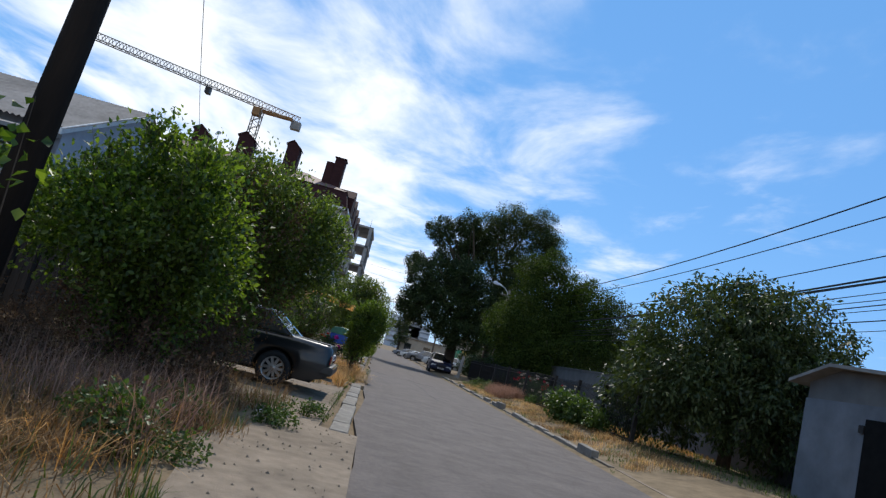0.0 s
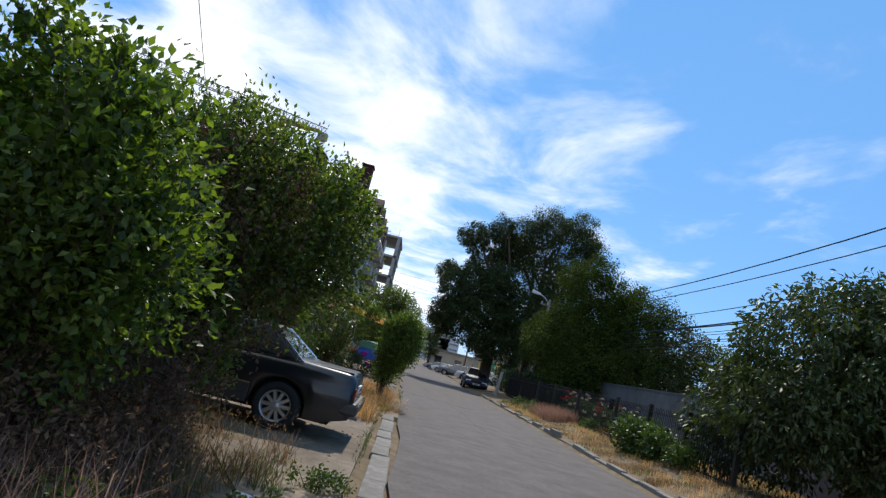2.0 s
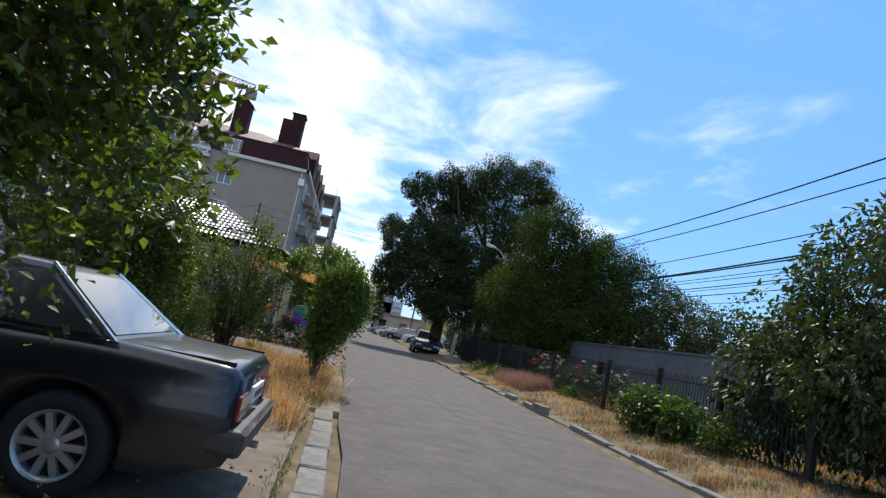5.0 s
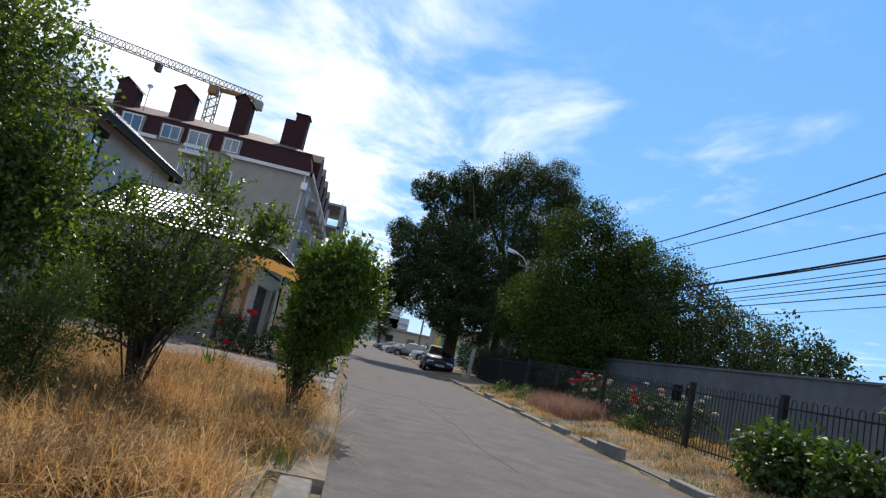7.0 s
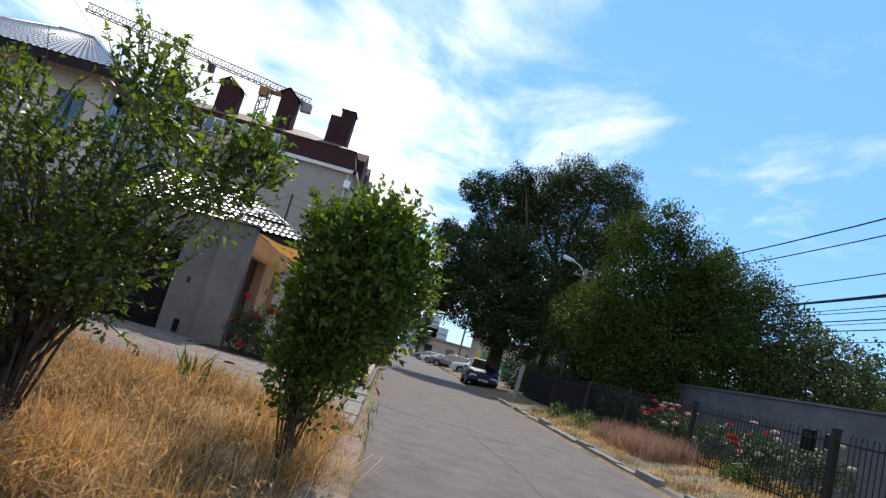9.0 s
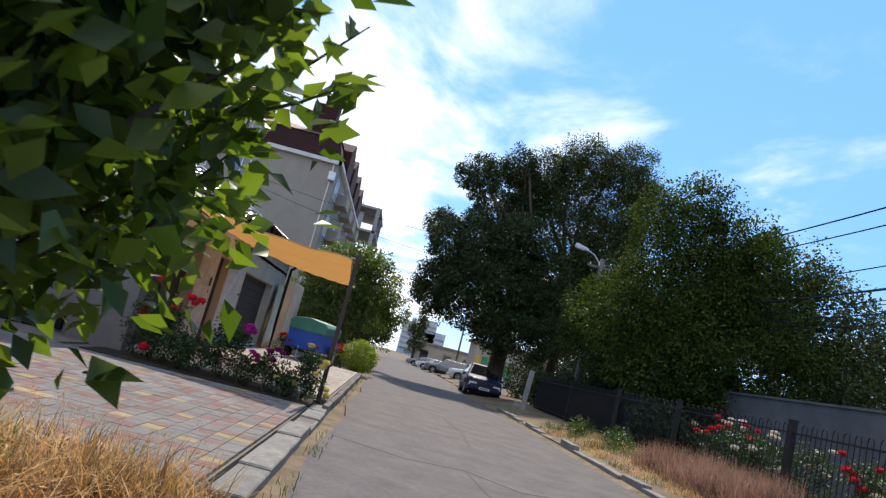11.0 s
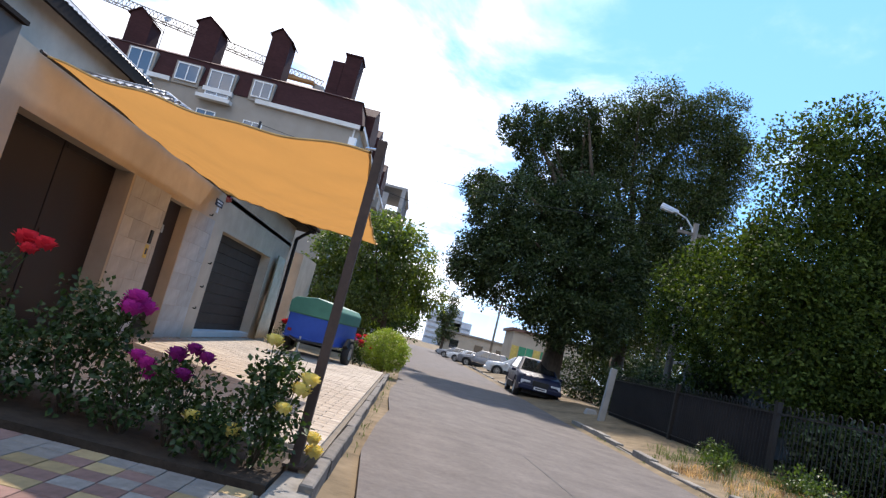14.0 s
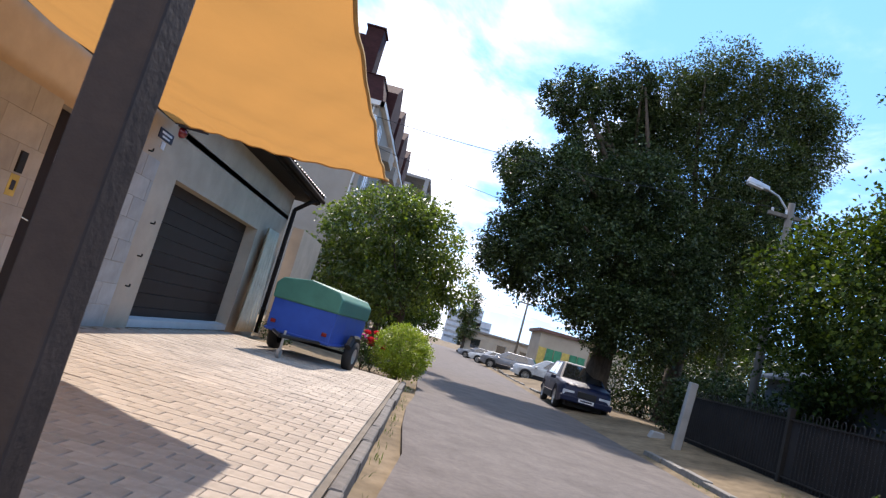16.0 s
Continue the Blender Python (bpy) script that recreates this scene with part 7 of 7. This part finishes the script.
R = rng.uniform
rose("tall red rose bush against the garage wall", -3.15, 32.25, 0.52, 1.15, 3000, [(-0.4, 0.2, 0.66), (-0.3, 0.12, 0.6), (-0.36, 0.16, 0.74), (0.15, 0.0, 0.9), (0.08, 0.04, 0.86), (0.48, 0.25, 1.13), (0.4, 0.2, 1.06), (0.3, 0.3, 1.14), (-0.3, 0.3, 1.33), (0.0, -0.35, 0.2)], M_RED, 0.085, 0.08)
rose("leafy rose bush with magenta blooms", -1.95, 32.15, 0.42, 1.0, 2300, [(0.32, -0.12, 0.92), (0.37, -0.06, 0.86), (0.26, -0.06, 0.87), (0.31, -0.15, 0.84)], M_MAGENTA, 0.085, 0.075)
rose("low green rose bush without flowers", -2.55, 31.98, 0.48, 0.6, 2200, [], M_RED, 0.085)
rose("small rose bush with pink-purple blooms", -1.45, 32.0, 0.3, 0.5, 800, [(0.07, -0.1, 0.5), (0.1, -0.05, 0.42), (0.0, -0.1, 0.54)], M_MAGENTA, 0.085, 0.065)
rose("rose bush with deep purple blooms", -1.1, 31.95, 0.32, 0.66, 850, [(0.04, -0.12, 0.68), (-0.07, -0.1, 0.62), (0.13, -0.1, 0.64), (0.02, -0.15, 0.5)], M_PURPLE, 0.085, 0.07)
rose("tall pale yellow rose bush beside the post", -0.5, 31.95, 0.26, 0.85, 1500, [(-0.06, -0.05, 0.87), (0.15, -0.18, 0.45), (0.25, 0.0, 0.66), (0.21, -0.02, 0.58), (0.36, 0.45, 0.1), (0.33, 0.4, 0.2)], M_YELLOW, 0.085, 0.066)
rose("low pale yellow rose bush at the bed edge", -0.75, 31.85, 0.3, 0.36, 700, [(0.09, -0.03, 0.22), (-0.2, 0.0, 0.24)], M_YELLOW, 0.085, 0.06)
for x, y, mt, lab in ((-1.15, 46.6, M_RED, "red rose bush beside the clipped bush"), (-1.0, 47.6, M_MAGENTA, "pink rose bush beside the clipped bush"), (-3.3, 47.2, M_RED, "red rose bush by the plastered wall")):
    rose(lab, x, y, 0.5, 0.85, 1800, [(R(-0.4, 0.4), R(-0.4, 0.2), R(0.6, 0.95)) for _ in range(7)], mt, 0.0, 0.085)
for y, mt, lab in ((32.6, M_CREAM, "white rose bush behind the iron fence"), (33.6, M_CREAM, "tall white rose bush behind the fence"), (34.6, M_RED, "red climbing rose behind the fence"), (35.7, M_CREAM, "white rose bush in the garden"), (28.6, M_CREAM, "white flowering bush near the letter box"), (29.8, M_CREAM, "white rose bush behind the fence"), (31.0, M_RED, "red rose bush behind the fence")):
    rose(lab, 8.5 + R(-0.3, 0.3), y, 0.75, 1.25, 2600, [(R(-0.7, 0.5), R(-0.6, 0.6), R(0.6, 1.35)) for _ in range(9)], mt, 0.28, 0.075)

# ---- litter and small things ----
k = thing("crumpled_rag", "crumpled brown rag on the paving", "rag", pose(-2.6, 29.0, 0.055))
part("cloth", Form().lathe([(0.01, 0.0), (0.1, 0.01), (0.07, 0.045), (0.0, 0.06)], 9, Matrix.Diagonal((1.3, 0.6, 1, 1))), M_SOIL, k)
k = thing("white_bottle", "discarded white plastic bottle on the dirt", "bottle", pose(-0.95, 9.7, 0.05, 90, 0, 70))
part("body", Form().lathe([(0.0, -0.1), (0.03, -0.1), (0.032, 0.05), (0.012, 0.09), (0.012, 0.11), (0, 0.11)], 12), M_PLATE, k, smooth=True)
st = thing("loose_stones", "scattered small stones on the dirt", "stones", kind="stuff")
f = Form()
for _ in range(420):
    x, y, r = rng.uniform(-1.0, 0.25), rng.uniform(0, 10.2), rng.uniform(0.008, 0.03)
    if rng.random() < 0.4:
        x, y = rng.uniform(-3, -0.2), rng.uniform(11.8, 15.8)
    a = rng.uniform(0, 6)
    pts = [(x + r * math.cos(a + i * 1.57) * rng.uniform(0.6, 1.2), y + r * math.sin(a + i * 1.57) * rng.uniform(0.6, 1.2), 0.03) for i in range(4)]
    f.add(pts + [(x, y, 0.035 + r * 0.8)], [(0, 1, 4), (1, 2, 4), (2, 3, 4), (3, 0, 4)])
part("stone", f, M_DIRT, st, kind="stuff")

# ---- pieces: stone facing, paving ----
facing = bpy.data.objects["wall_garage_front"]
shapes = {}
for y0, y1, z_top in ((36.56, 37.92, 2.55), (38.97, 40.3, 2.55)):
    z, row = 0.1, 0
    while z < z_top - 0.05:
        hh = min(0.3, z_top - z)
        y = y0
        first = True
        while y < y1 - 0.04:
            w = min((0.33 if first and row % 2 else 0.62), y1 - y)
            first = False
            key = (round(w, 2), round(hh, 2))
            if key not in shapes:
                c = 0.002
                shapes[key] = Form().hexa([(0, 0.001, 0.001), (0, w - 0.001, 0.001), (0, w - 0.001, hh - 0.001), (0, 0.001, hh - 0.001)], [(0.006, 0.001 + c, 0.001 + c), (0.006, w - 0.001 - c, 0.001 + c), (0.006, w - 0.001 - c, hh - 0.001 - c), (0.006, 0.001 + c, hh - 0.001 - c)]).mesh("stone")
            part("stone", shapes[key], M_STONE, facing, m=pose(-4.1 + rng.uniform(0, 0.004), y, z))
            y += w
        z += hh; row += 1


for wall_name, along, y_or_x, a0, a1, holes in (("wall_house_front", "x", 38.3, -14.6, -11.3, ((-13.05, -11.85, 4.8, 6.65),)), ("wall_house_side", "y", -11.3, 38.3, 38.68, ())):
    host = bpy.data.objects[wall_name]
    z, row = 3.2, 0
    while z < 7.0:
        a, first = a0, True
        while a < a1 - 0.05:
            w = min(0.3 if first and row % 2 else 0.6, a1 - a)
            first = False
            if not any(a + w > h0 and a < h1 and z + 0.3 > g0 and z < g1 for h0, h1, g0, g1 in holes):
                key = ("house", along, round(w, 2))
                if key not in shapes:
                    q0, q1 = [(0.003, 0.003), (w - 0.003, 0.003), (w - 0.003, 0.297), (0.003, 0.297)], [(0.006, 0.006), (w - 0.006, 0.006), (w - 0.006, 0.294), (0.006, 0.294)]
                    if along == "x":
                        g = Form().hexa([(p, 0, q) for p, q in q0], [(p, -0.012, q) for p, q in q1])
                    else:
                        g = Form().hexa([(0, p, q) for p, q in q0], [(0.012, p, q) for p, q in q1])
                    shapes[key] = g.mesh("stone")
                part("stone", shapes[key], M_HOUSESTONE, host, m=pose(a, y_or_x, z) if along == "x" else pose(y_or_x, a, z))
            a += w
        z += 0.3; row += 1


def paver(w, l, h, c=0.006):
    g = 0.0025
    return Form().hexa([(g, g, 0), (w - g, g, 0), (w - g, l - g, 0), (g, l - g, 0)], [(g, g, h - c), (w - g, g, h - c), (w - g, l - g, h - c), (g, l - g, h - c)]).hexa(
        [(g, g, h - c), (w - g, g, h - c), (w - g, l - g, h - c), (g, l - g, h - c)], [(g + c, g + c, h), (w - g - c, g + c, h), (w - g - c, l - g - c, h), (g + c, l - g - c, h)])


yard = bpy.data.objects["yard_base"]
tile_mats = {"g": M_TILEGREY, "r": M_TILERED, "y": M_TILEYELLOW}
tile_mesh = {}
rest = {"g": Form(), "r": Form(), "y": Form()}
prnd = random.Random(5)
count, row = 0, 0
y = 25.45
TS = 0.18
proto = paver(TS, TS, 0.035, 0.003)
while y < 32.8:
    x = -0.32
    while x - TS > -8.9:
        if not (y > 31.3 and x > -4.2):
            q = prnd.random()
            kcol = "y" if q < 0.07 else ("r" if q < 0.36 else "g")
            dz = prnd.gauss(0, 0.0012)
            if x > -4.6 and y > 28.6 and count < 300:
                if kcol not in tile_mesh:
                    tile_mesh[kcol] = paver(TS, TS, 0.035, 0.003).mesh("paving_tile")
                part("paving_tile", tile_mesh[kcol], tile_mats[kcol], yard, m=pose(x - TS, y, 0.035 + dz))
                count += 1
            else:
                rest[kcol].add([(vx + x - TS, vy + y, vz + 0.035 + dz) for vx, vy, vz in proto.v], proto.f)
        x -= TS
    y += TS; row += 1
for kcol, frm in rest.items():
    part("paving_tile_field", frm, tile_mats[kcol], yard, kind="stuff")
drive = bpy.data.objects["drive_base"]
proto = paver(0.24, 0.16, 0.035)
bm_near = proto.mesh("paving_brick")
frest = Form()
y, row, count = 32.8, 0, 0
while y < 44.9:
    x = -0.16 - (0.12 if row % 2 else 0)
    if row % 2:
        frest.add([(vx * 0.5 - 0.28, vy + y, vz + 0.085) for vx, vy, vz in proto.v], proto.f)
    while x - 0.24 > -4.12:
        dz = prnd.gauss(0, 0.0015)
        if x > -2.9 and 33.6 < y < 38.6 and count < 300:
            part("paving_brick", bm_near, M_BRICKPAVE, drive, m=pose(x - 0.24, y, 0.085 + dz)); count += 1
        else:
            frest.add([(vx + x - 0.24, vy + y, vz + 0.085 + dz) for vx, vy, vz in proto.v], proto.f)
        x -= 0.24
    y += 0.16; row += 1
part("paving_brick_field", frest, M_BRICKPAVE_J, drive, kind="stuff")
